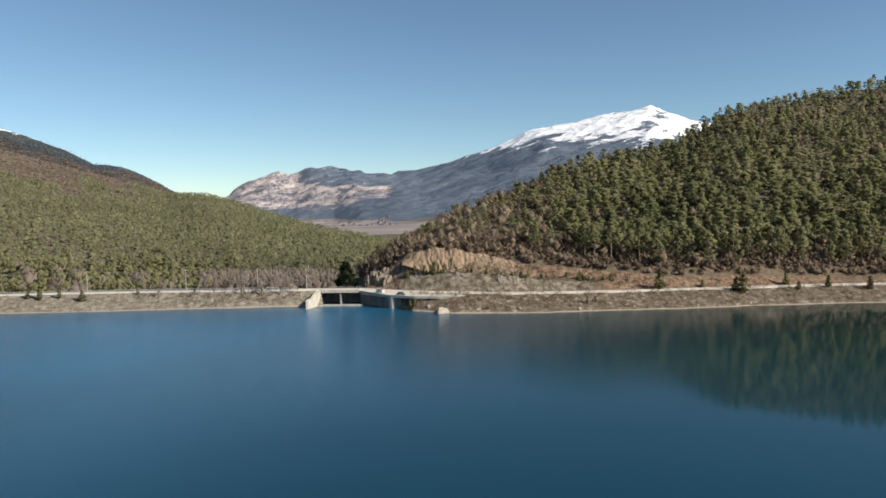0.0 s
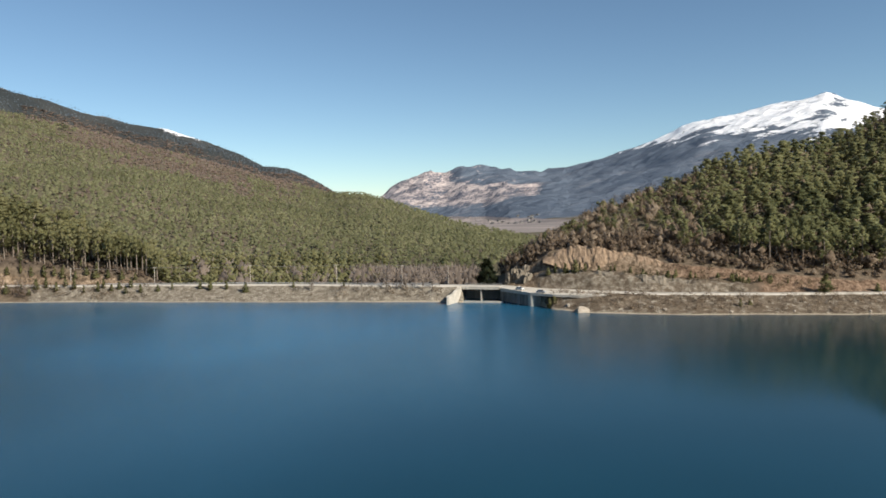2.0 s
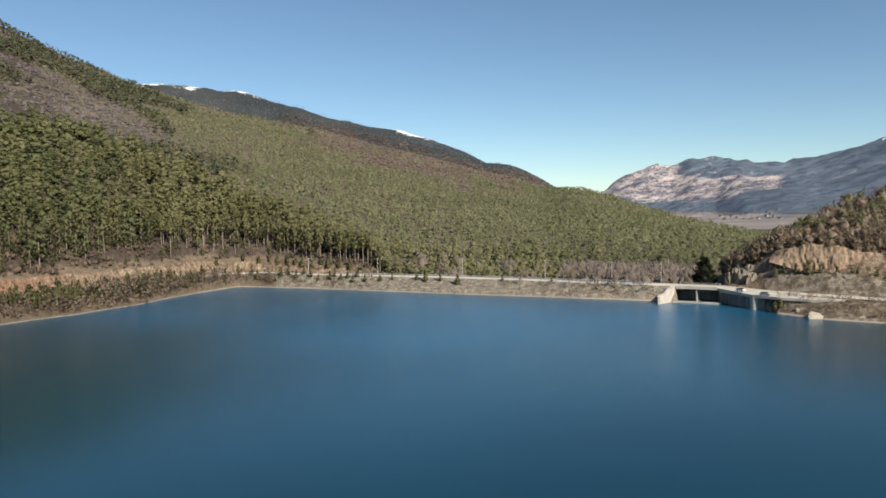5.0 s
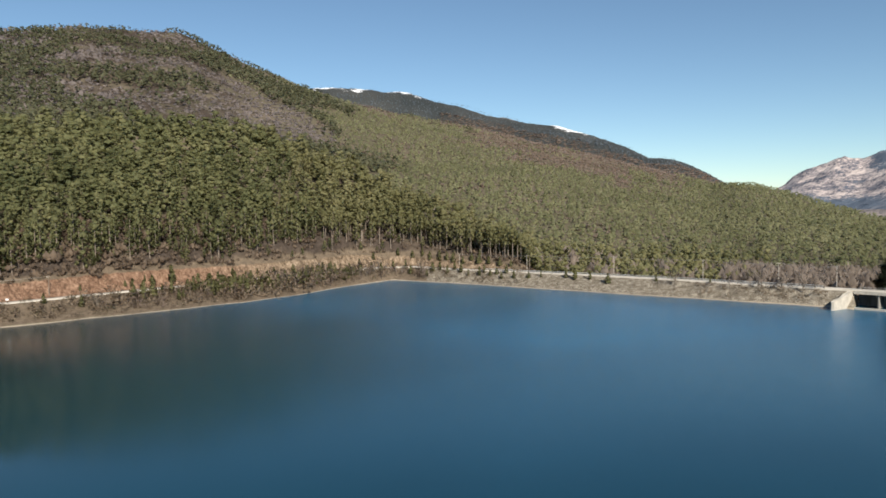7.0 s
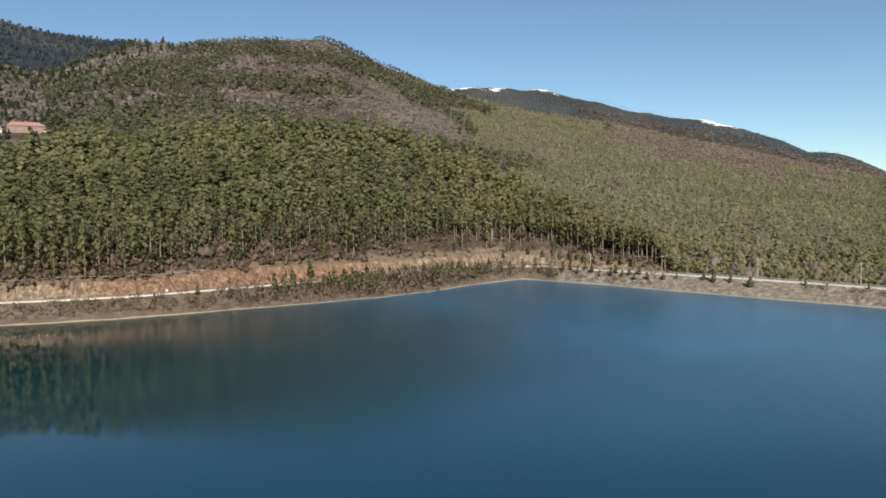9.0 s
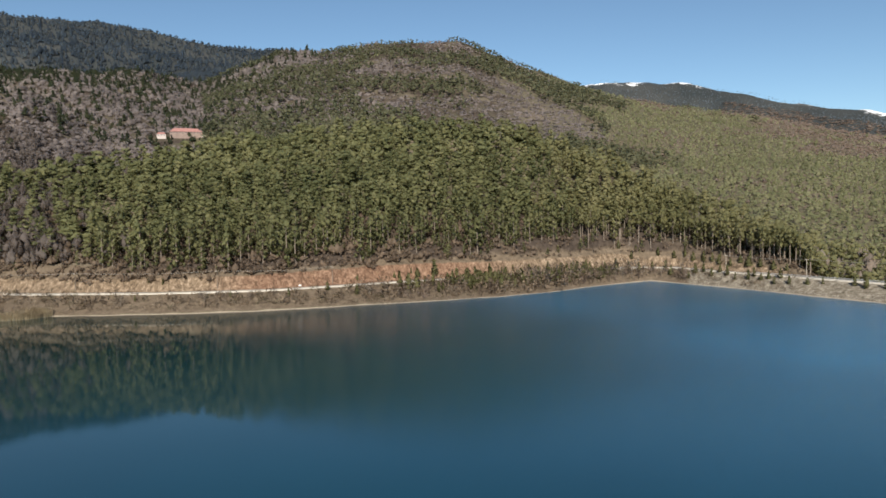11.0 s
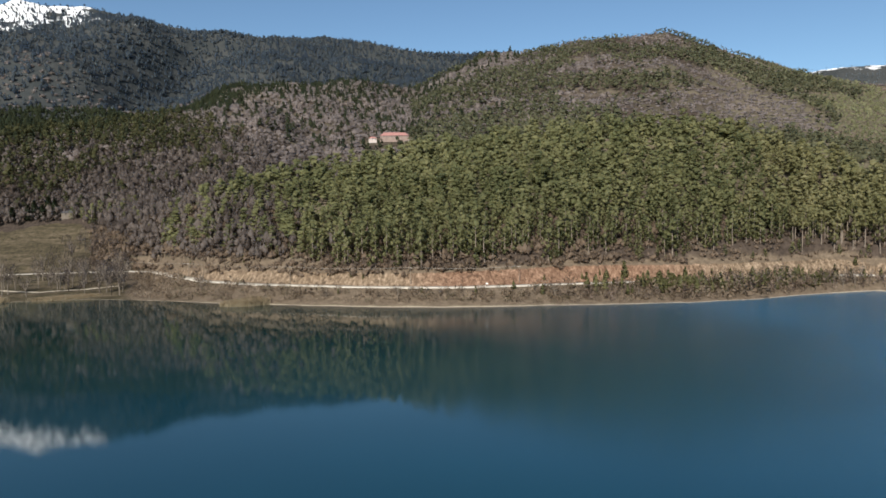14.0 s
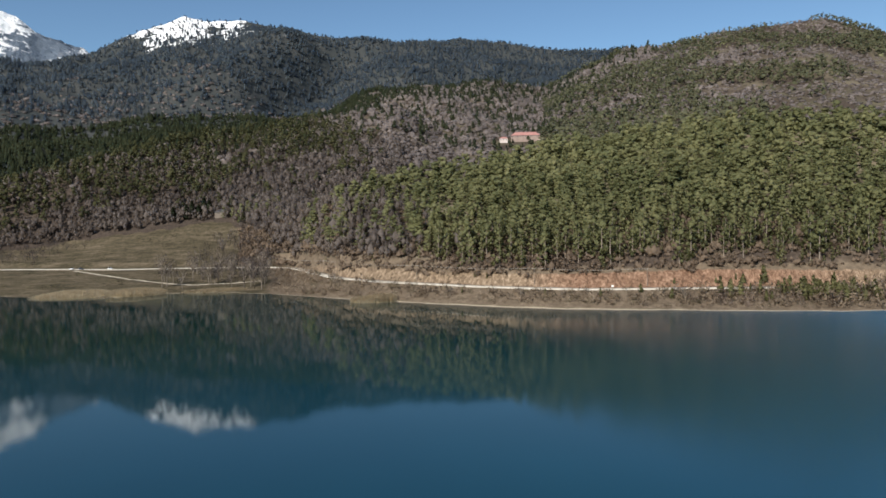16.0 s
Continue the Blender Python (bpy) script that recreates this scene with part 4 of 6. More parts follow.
ROUND_PINES = [cloud_pine(18, 0.22 + 0.05 * (k % 4), 0.28 + 0.03 * (k % 4), 0.45 + 0.10 * (k % 3), 130, 0.055, 3 if k % 2 == 0 else 0, 0.65, 0.25) for k in range(16)]
BACK_PINES = [cloud_pine(10, 0.26, 0.32 + 0.03 * (k % 3), 0.5 + 0.08 * (k % 3), 56, 0.075, 0, 0.7, 0.27) for k in range(14)]


BAND = spread([(18, 1500), (22, 1350), (25, 1050), (28.6, 985), (31.3, 1110), (34, 1100), (38, 1115), (42, 1230), (44, 1290), (48, 1310), (52, 1390), (55, 1520), (100, 1700)])


def brown(x, y):
    """Where the broad-leaved wood, bare in winter, takes over from the pines: 0 to 1."""
    az, r = np.degrees(np.arctan2(-(x - CX), y - CY)), np.hypot(x - CX, y - CY)
    v = 0.26 + 0.72 * fbm(x / 150, y / 150, 61, 4)
    v = v + (0.62 + 0.5 * fbm(az / 2.5, r / 38, 77, 3)) * smooth(r - BAND(az) + 120 * fbm(x / 80, y / 80, 63, 3), -25, 35) * smooth(az, 21, 25) - 0.25 * (az < 28)
    # the upper hill: drifts of bare wood slanting down the slope
    drift = fbm((x * 0.6 + y * 0.8) / 260, (x * 0.8 - y * 0.6) / 75, 67, 4)
    v = v + smooth(az, 50, 57) * smooth(r, 640, 760) * (0.10 + 1.15 * drift) + 0.34 * smooth(az, 64, 80) * (1 - smooth(r, 1500, 1800)) - 0.25 * smooth(az, 46, 50) * (1 - smooth(r, 700, 900)) * (1 - smooth(az, 74, 78))
    return v


def woods():
    def pines_far(x, y, az, r):
        return brown(x, y) < 0.60 + rng.normal(size=len(x)) * 0.08
    foot = lambda a: np.where(a > 50, 600, 490)
    crest = lambda a: np.interp(a, [5, 15, 25, 35, 47, 60, 70, 83], [930, 1280, 1530, 1530, 1530, 1430, 1390, 1650])
    parts = [("far_pine_wood", FAR_PINES, foot, lambda a: np.minimum(crest(a), 960), 6.1, "pine_hazed", "olive green pine wood covering the long mountain slope"),
             ("far_pine_wood", FAINT_PINES, fixed(960), crest, 6.4, "pine_hazed", "olive green pines thinning out up the long mountain slope")]
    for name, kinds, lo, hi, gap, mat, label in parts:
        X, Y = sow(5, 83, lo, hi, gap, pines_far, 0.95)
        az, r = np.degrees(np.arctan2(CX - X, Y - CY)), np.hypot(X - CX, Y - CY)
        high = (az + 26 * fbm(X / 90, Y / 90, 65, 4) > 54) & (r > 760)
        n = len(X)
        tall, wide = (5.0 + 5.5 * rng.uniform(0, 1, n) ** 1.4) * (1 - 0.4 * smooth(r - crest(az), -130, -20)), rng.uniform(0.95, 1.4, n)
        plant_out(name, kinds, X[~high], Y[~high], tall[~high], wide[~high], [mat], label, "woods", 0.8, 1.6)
        if high.any():
            plant_out("upper_pine_wood", kinds, X[high], Y[high], tall[high] * 1.6, wide[high] * 1.05, ["pine_high"], "darker pines dotted over the upper slope", "woods", 0.8, 0.5)
    X, Y = sow(5, 83, foot, crest, 7.6, lambda x, y, a, r: brown(x, y) > 0.56 + rng.normal(size=len(x)) * 0.10, 0.9)
    n = len(X)
    high = np.degrees(np.arctan2(CX - X, Y - CY)) + 5 * fbm(X / 60, Y / 60, 69, 3) > 51
    tall, wide = rng.uniform(3.5, 6.5, n), rng.uniform(1.1, 1.7, n)
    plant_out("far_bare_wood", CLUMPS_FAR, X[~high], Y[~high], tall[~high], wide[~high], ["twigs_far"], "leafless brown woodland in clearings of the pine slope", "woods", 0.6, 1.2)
    plant_out("upper_bare_wood", CLUMPS_FAR, X[high], Y[high], tall[high], wide[high], ["oak_grey"], "leafless grey-brown woodland in drifts on the upper hill", "woods", 0.6, 1.2)
    # the dark ridge behind
    X, Y = sow(17, 62, 1600, 2305, 11.5, lambda x, y, a, r: (r > 1980) & (rng.uniform(0, 1, len(x)) < 0.9 - 0.3 * smooth(a, 44, 48) * smooth(r, 2200, 2280)))
    n = len(X)
    low = np.hypot(X - CX, Y - CY) + 160 * fbm(X / 90, Y / 90, 79, 4) < 2150
    tall, wide = rng.uniform(3.5, 6, n) * (1 - 0.5 * smooth(np.hypot(X - CX, Y - CY), 2180, 2290)), rng.uniform(2.0, 3.0, n)
    plant_out("ridge_fir_wood", FIRS, X[~low], Y[~low], tall[~low], wide[~low], ["fir_ridge_haze"], "fir wood on the ridge behind, blue haze in its colour", "woods", 0.8, 0.5)
    plant_out("ridge_bare_wood", CLUMPS_FAR, X[low], Y[low], tall[low] * 1.2, wide[low], ["twigs_far"], "leafless brown wood below the firs of the ridge", "woods", 0.8, 0.5)
    # the back slopes: firs above, bare oaks below
    def firs(x, y, az, r):
        return rng.uniform(0, 1, len(x)) < np.minimum(0.15 + 0.85 * fir_share(x, y, az, r) + 0.5 * smooth(r + 120 * fbm(x / 70, y / 70, 91, 3), 1230, 1460), 1) * smooth(az + 8 * fbm(x / 90, y / 90, 73, 3), 74, 79)
    X, Y = sow(71, 127, lambda a: np.where(a > 100, 860, 900) + 40 * np.sin(a * 9), 1480, 7.2, lambda x, y, a, r: firs(x, y, a, r) & (rng.uniform(0, 1, len(x)) < 1 - 0.3 * smooth(r, 1250, 1450)), 0.9)
    n = len(X)
    plant_out("fir_wood", FIRS, X, Y, 7 + 9 * rng.uniform(0, 1, n) ** 1.5, rng.uniform(1.15, 1.7, n), ["fir_dark"], "dark fir wood on the high back slope", "woods", 0.5, 0.35)
    X, Y = sow(72, 127, 2700, 4215, 17.0, lambda x, y, a, r: rng.uniform(0, 1, len(x)) < 0.95 - 0.25 * (fbm(x / 140, y / 140, 76, 3) > 0.1) - 0.62 * smooth(r + 160 * fbm(x / 110, y / 110, 75, 3), 3880, 4150) * smooth(a, 103, 107) * (1 - smooth(a, 114, 117)), 0.9, 4300)
    n = len(X)
    top = smooth(np.hypot(X - CX, Y - CY), 4050, 4200)
    r, az = np.hypot(X - CX, Y - CY), np.degrees(np.arctan2(CX - X, Y - CY)) % 360
    grey = rng.uniform(0, 1, n) < 0.5 * (1 - smooth(r + 500 * fbm(X / 230, Y / 230, 93, 4), 2950, 3350)) * smooth(az, 84, 89)
    tall, wide = (13 + 17 * rng.uniform(0, 1, n) ** 2) * (1 - 0.45 * top), rng.uniform(1.0, 1.9, n) * (1 + 0.4 * top)
    plant_out("massif_bare_wood", CLUMPS_FAR, X[grey], Y[grey], tall[grey] * 0.75, wide[grey], ["oak_grey"], "leafless grey-brown wood low on the far massif", "woods", 0.8, 0.8)
    X, Y, tall, wide = X[~grey], Y[~grey], tall[~grey], wide[~grey]
    plant_out("massif_fir_wood", FIRS_HIGH, X, Y, tall, wide, ["fir_far_haze"], "dark fir wood on the high far massif, haze in its colour", "woods", 1.0, 0.5)
    X, Y = sow(62, 127, lambda a: np.where(a > 103, 800, 590), 1480, 7.6, lambda x, y, a, r: (rng.uniform(0, 1, len(x)) < (1.0 - 1.05 * fir_share(x, y, a, r)) * smooth(a + 10 * fbm(x / 90, y / 90, 73, 3), 66, 78)) & ~((np.abs(a - 84.3) < 2.5) & (r > 930) & (r < 996)), 0.9)
    n = len(X)
    plant_out("oak_wood", CLUMPS_FAR, X, Y, rng.uniform(5, 11, n), rng.uniform(0.9, 1.4, n), ["oak_grey"], "leafless grey-brown oak wood on the back slope", "woods", 0.6, 1.2)
    # the spur behind the meadow
    X, Y = sow(94, 127, lambda a: np.interp(a, [94, 104, 108, 116, 124], [650, 665, 700, 722, 762]), 960, 7.6, lambda x, y, a, r: rng.uniform(0, 1, len(x)) < (0.12 + 0.75 * smooth(r + 90 * fbm(x / 60, y / 60, 81, 3), 745, 815)) * smooth(a + 5 * fbm(x / 50, y / 50, 83, 3), 95, 101))
    n = len(X)
    plant_out("spur_pine_wood", SPUR_PINES, X, Y, rng.uniform(10, 18, n), rng.uniform(1.05, 1.4, n), ["pine_shaded"], "pine wood on the spur behind the meadow, shade in its green", "woods", 0.5)
    X, Y = sow(94, 127, lambda a: np.interp(a, [94, 104, 108, 116, 124], [640, 655, 688, 708, 745]), 860, 5.2, lambda x, y, a, r: rng.uniform(0, 1, len(x)) < 0.95 - 0.6 * smooth(r + 60 * fbm(x / 60, y / 60, 81, 3), 740, 800))
    n = len(X)
    plant_out("spur_bare_wood", TWIG_TREES, X, Y, rng.uniform(8, 14, n), rng.uniform(0.75, 1.0, n), ["dark_twigs"], "leafless brown trees at the edge of the meadow", "woods", 0.3)


woods()


def hill_woods():
    def dense(x, y, az, r):
        e = r - TOP_R(az)
        return rng.uniform(0, 1, len(x)) < 0.96 - 0.6 * smooth(az + 14 * fbm(x / 40, y / 40, 91, 3), 84, 96) * (1 - smooth(e, 50, 110))
    X, Y = sow(36, 106, lambda a: TOP_R(a) + np.where((a > 36) & (a < 90), np.interp(a, [36, 56, 62], [15, 15, 36]), 10), lambda a: np.interp(a, [36, 47, 60, 75, 90, 106], [520, 540, 565, 565, 550, 560]), 5.8, dense, 0.8)
    back = np.hypot(X - CX, Y - CY) - TOP_R(np.degrees(np.arctan2(CX - X, Y - CY))) > 85
    pale = np.degrees(np.arctan2(CX - X, Y - CY)) + 4 * fbm(X / 40, Y / 40, 97, 3) < 56
    for kinds, k, mat in ((MID_PINES, ~back & ~pale, "pine"), (BACK_PINES, back & ~pale, "pine"), (MID_PINES, ~back & pale, "pine_mid"), (BACK_PINES, back & pale, "pine_mid")):
        n = int(k.sum())
        plant_out("hill_pine_wood", kinds, X[k], Y[k], 10.5 + 11 * rng.uniform(0, 1, n) ** 1.3, rng.uniform(1.1, 1.6, n), [mat], "dense olive green pine wood on the hill above the road", "woods", 0.5, 0.6)
    X, Y = sow(-36, 9, lambda a: TOP_R(a) + 26, lambda a: np.interp(a, [-36, -20, -10, 0, 9], [770, 650, 560, 480, 400]), 6.9, lambda x, y, a, r: rng.uniform(0, 1, len(x)) < np.interp(a + 3 * fbm(x / 25, y / 25, 121, 3), [-16, -10, -5, 0, 9], [0.94, 0.86, 0.62, 0.42, 0.34]), 0.8)
    b, r = np.degrees(np.arctan2(CX - X, Y - CY)), np.hypot(X - CX, Y - CY)
    back = r - TOP_R(b) > 95
    for kinds, k in ((ROUND_PINES, ~back), (BACK_PINES, back)):
        n = int(k.sum())
        plant_out("headland_pine_wood", kinds, X[k], Y[k], (10.5 + 5.5 * rng.uniform(0, 1, n)) * (1 - 0.35 * smooth(b[k], -11, -3)) * (1 - 0.30 * smooth(r[k], 470, 650)), rng.uniform(1.25, 1.75, n), ["pine"], "dense pine wood on the steep headland", "woods", 0.5, 0.6)
    X, Y = sow(-36, 9, lambda a: TOP_R(a) + 4, lambda a: np.interp(a, [-36, -20, -10, 0, 9], [770, 650, 560, 480, 400]), 4.8, lambda x, y, a, r: rng.uniform(0, 1, len(x)) < np.interp(a + 3 * fbm(x / 25, y / 25, 121, 3), [-20, -12, -6, 0, 9], [0.2, 0.3, 0.55, 0.62, 0.6]))
    n = len(X)
    plant_out("headland_bare_wood", TWIG_TREES[:4] + BARE_TREES[:3] + SCRUB[:3], X, Y, rng.uniform(5, 11, n), rng.uniform(0.8, 1.1, n), ["twigs"], "leafless brown trees and bushes on the headland", "woods", 0.3)
    X, Y = sow(17, 40, lambda a: ROAD(a) + 22, lambda a: 525 + 0 * a, 6.6, lambda x, y, a, r: rng.uniform(0, 1, len(x)) < 0.85 * smooth(a, 17, 24))
    n = len(X)
    plant_out("valley_pine_wood", SPUR_PINES, X, Y, rng.uniform(11, 16, n), rng.uniform(0.85, 1.2, n), ["pine_mid"], "green pine wood in the valley below the dam", "woods", 0.4)
    # bare undergrowth along the lower edges
    X, Y = sow(36, 107, lambda a: TOP_R(a) + np.interp(a, [50, 60, 84, 90], [1.0, -1.0, -1.5, -4.0]), lambda a: TOP_R(a) + np.interp(a, [36, 60, 80, 92, 99, 107], [40, 34, 45, 60, 75, 90]), 3.0, lambda x, y, a, r: rng.uniform(0, 1, len(x)) < 0.9)
    n = len(X)
    b = np.degrees(np.arctan2(CX - X, Y - CY))
    k = rng.uniform(0, 1, n) < 0.42 + 0.45 * (1 - smooth(b, 56, 64)) + 0.2 * smooth(b, 82, 88)
    ex, ey = X[k], Y[k]
    X, Y = X[~k], Y[~k]
    plant_out("evergreen_scrub", SCRUB, ex, ey, rng.uniform(2.0, 5.4, len(ex)) * (0.75 + 0.25 * smooth(np.degrees(np.arctan2(CX - ex, ey - CY)), 52, 64)), rng.uniform(0.9, 1.4, len(ex)), ["underbrush"], "dark olive scrub among the bare undergrowth", "scrub", 0.2)
    n = len(X)
    plant_out("hill_underwood", SCRUB, X, Y, rng.uniform(2.4, 6.6, n) * (0.7 + 0.3 * smooth(np.degrees(np.arctan2(CX - X, Y - CY)), 52, 64)) * (1 + 0.4 * (rng.uniform(0, 1, n) > 0.8)), rng.uniform(0.9, 1.4, n), ["underbrush"], "leafless brown undergrowth at the foot of the hill", "undergrowth", 0.2)
    X, Y = sow(37, 100, lambda a: TOP_R(a) + 1, lambda a: TOP_R(a) + 18, 5.5, lambda x, y, a, r: rng.uniform(0, 1, len(x)) < np.interp(a, [37, 42, 48, 64, 70, 100], [0.15, 0.4, 0.6, 0.55, 0.3, 0.3]))
    n = len(X)
    plant_out("edge_saplings", MID_PINES[:2], X, Y, rng.uniform(3.5, 9, n), rng.uniform(1.1, 1.5, n), ["pine"], "young pines in the undergrowth above the cut", "saplings", 0.2)
    # grey bare wood between the hill, the spur and the meadow
    wood_edge = spread([(88, 420), (96, 440), (100, 480), (102, 545), (104, 570), (106, 640), (107.5, 690), (120, 690)])
    X, Y = sow(88, 108, lambda a: np.where(a < 103, TOP_R(a) + 3, wood_edge(a) + 8 * np.sin(a * 11)), lambda a: np.interp(a, [88, 108], [580, 720]), 4.6, lambda x, y, a, r: (rng.uniform(0, 1, len(x)) < 0.78 * smooth(a + 4 * fbm(x / 30, y / 30, 95, 3), 88, 95)) & (np.abs(r - ROAD(a)) > 7))
    n = len(X)
    plant_out("valley_bare_trees", TWIG_TREES, X, Y, rng.uniform(8, 16, n), rng.uniform(0.65, 0.95, n), ["dark_twigs"], "grey leafless trees between hill and meadow", "woods", 0.3)
    X, Y = sow(97, 107, lambda a: wood_edge(a) + 6, lambda a: wood_edge(a) + 130, 15, lambda x, y, a, r: rng.uniform(0, 1, len(x)) < 0.5)
    n = len(X)
    plant_out("young_pines", MID_PINES, X, Y, rng.uniform(8, 14, n), rng.uniform(1.0, 1.3, n), ["pine"], "scattered pines among the grey bare trees", "woods", 0.3)
    X, Y = sow(-36, 8, lambda a: TOP_R(a) + 0.5, lambda a: TOP_R(a) + np.interp(a, [-36, -10, 0, 8], [25, 28, 30, 30]), 2.9, lambda x, y, a, r: rng.uniform(0, 1, len(x)) < 0.85)
    n = len(X)
    plant_out("headland_underwood", SCRUB, X, Y, rng.uniform(2.4, 5.6, n), rng.uniform(0.9, 1.4, n), ["twigs"], "brown undergrowth at the foot of the headland", "undergrowth", 0.2)
    X, Y = sow(11, 47, lambda a: ROAD(a) + 22, lambda a: ROAD(a) + 110, 4.2, lambda x, y, a, r: rng.uniform(0, 1, len(x)) < 0.8 * (1 - smooth(a + 4 * fbm(x / 30, y / 30, 131, 3), 17, 23)) + 0.1)
    n = len(X)
    plant_out("valley_bare_wood", TWIG_TREES, X, Y, rng.uniform(12, 18, n), rng.uniform(0.7, 1.0, n), ["poplar"], "leafless poplars and willows below the dam", "woods", 0.3, 0.8)


hill_woods()

# ---------------------------------------------------------------- makers of parts
class Bits:
    """Collects polygons for one mesh."""

    def __init__(self):
        self.v, self.f = [], []

    def poly(self, pts, faces):
        n = len(self.v)
        self.v += [tuple(p) for p in pts]
        self.f += [tuple(i + n for i in f) for f in faces]
        return self

    def box(self, x0, x1, y0, y1, z0, z1, m=None, chamfer=0.0):
        """A box with its top edges taken off."""
        c = chamfer
        pts = [(x0, y0, z0), (x1, y0, z0), (x1, y1, z0), (x0, y1, z0), (x0, y0, z1 - c), (x1, y0, z1 - c), (x1, y1, z1 - c), (x0, y1, z1 - c)]
        fs = [(3, 2, 1, 0), (0, 1, 5, 4), (1, 2, 6, 5), (2, 3, 7, 6), (3, 0, 4, 7)]
        if c:
            pts += [(x0 + c, y0 + c, z1), (x1 - c, y0 + c, z1), (x1 - c, y1 - c, z1), (x0 + c, y1 - c, z1)]
            fs += [(4, 5, 9, 8), (5, 6, 10, 9), (6, 7, 11, 10), (7, 4, 8, 11), (8, 9, 10, 11)]
        else:
            fs.append((4, 5, 6, 7))
        if m:
            pts = [m @ Vector(p) for p in pts]
        return self.poly(pts, fs)

    def prism(self, outline, z0, z1, m=None):
        """An upright prism over a counter-clockwise outline; z0 and z1 are numbers or lists."""
        n = len(outline)
        lo = z0 if isinstance(z0, list) else [z0] * n
        hi = z1 if isinstance(z1, list) else [z1] * n
        pts = [(x, y, a) for (x, y), a in zip(outline, lo)] + [(x, y, b) for (x, y), b in zip(outline, hi)]
        if m:
            pts = [m @ Vector(p) for p in pts]
        return self.poly(pts, [tuple(range(n))[::-1], tuple(range(n, 2 * n))] + [(i, (i + 1) % n, n + (i + 1) % n, n + i) for i in range(n)])

    def tube(self, points, radii, sides=8):
        v, f = stem(points, radii, sides)
        n = len(points)
        self.poly(v, [tuple(t) for t in f] + [tuple(range(sides))[::-1], tuple(range((n - 1) * sides, n * sides))])
        return self

    def rod(self, a, b, r, sides=6):
        """A round bar between two points."""
        a, b = Vector(a), Vector(b)
        q = (b - a).to_track_quat("Z", "Y").to_matrix()
        pts = [p + q @ Vector((r * math.cos(6.2832 * j / sides), r * math.sin(6.2832 * j / sides), 0)) for p in (a, b) for j in range(sides)]
        return self.poly(pts, [(j, (j + 1) % sides, sides + (j + 1) % sides, sides + j) for j in range(sides)] + [tuple(range(sides))[::-1], tuple(range(sides, 2 * sides))])

    def mesh(self, name, mat):
        me = bpy.data.meshes.new(name)
        me.from_pydata(self.v, [], self.f)
        me.materials.append(MATS[mat])
        me.update()
        return me


def part(name, bits, mat, parent, label=""):
    ob = new(name, bits.mesh(name, mat) if isinstance(bits, Bits) else bits)
    ob.parent = parent
    return tagged(ob, label)


def thing(name, at, label, category, group="", turn=0.0):
    ob = new(name)
    ob.matrix_world = pose(at[0], at[1], at[2], 0, 0, turn)
    return tagged(ob, label, category, group)


def lift(x, y):
    return float(height_at(np.array([x]), np.array([y]))[0])


def ribbon(name, az0, az1, step, half, rise, mat, mid=None, label="", category="road"):
    """A paved strip along the road line, with a crowned surface and thick edges."""
    az = np.arange(az0, az1 + step / 2, step)
    r = (mid or ROAD)(az)
    px, py = CX - r * np.sin(np.radians(az)), CY + r * np.cos(np.radians(az))
    tx, ty = np.gradient(px), np.gradient(py)
    n = np.hypot(tx, ty)
    nx, ny = -ty / n, tx / n
    z = ROAD_Z(az) + rise
    cols = [(-half - 0.15, -0.5), (-half, 0.0), (0, 0.06), (half, 0.0), (half + 0.15, -0.5)]
    co = np.stack([np.stack([px + nx * o, py + ny * o, z + dz], -1) for o, dz in cols], 1)
    me = mesh_of(name, co.reshape(-1, 3), grid_faces(len(az), len(cols)), [mat], False)
    return tagged(new(name, me), label, category, kind="structure")


ribbon("road", -44, 130, 0.4, 4.3, 0.10, "paving", label="pale asphalt road round the lake and over the dam")

# ---------------------------------------------------------------- spillway and bridge


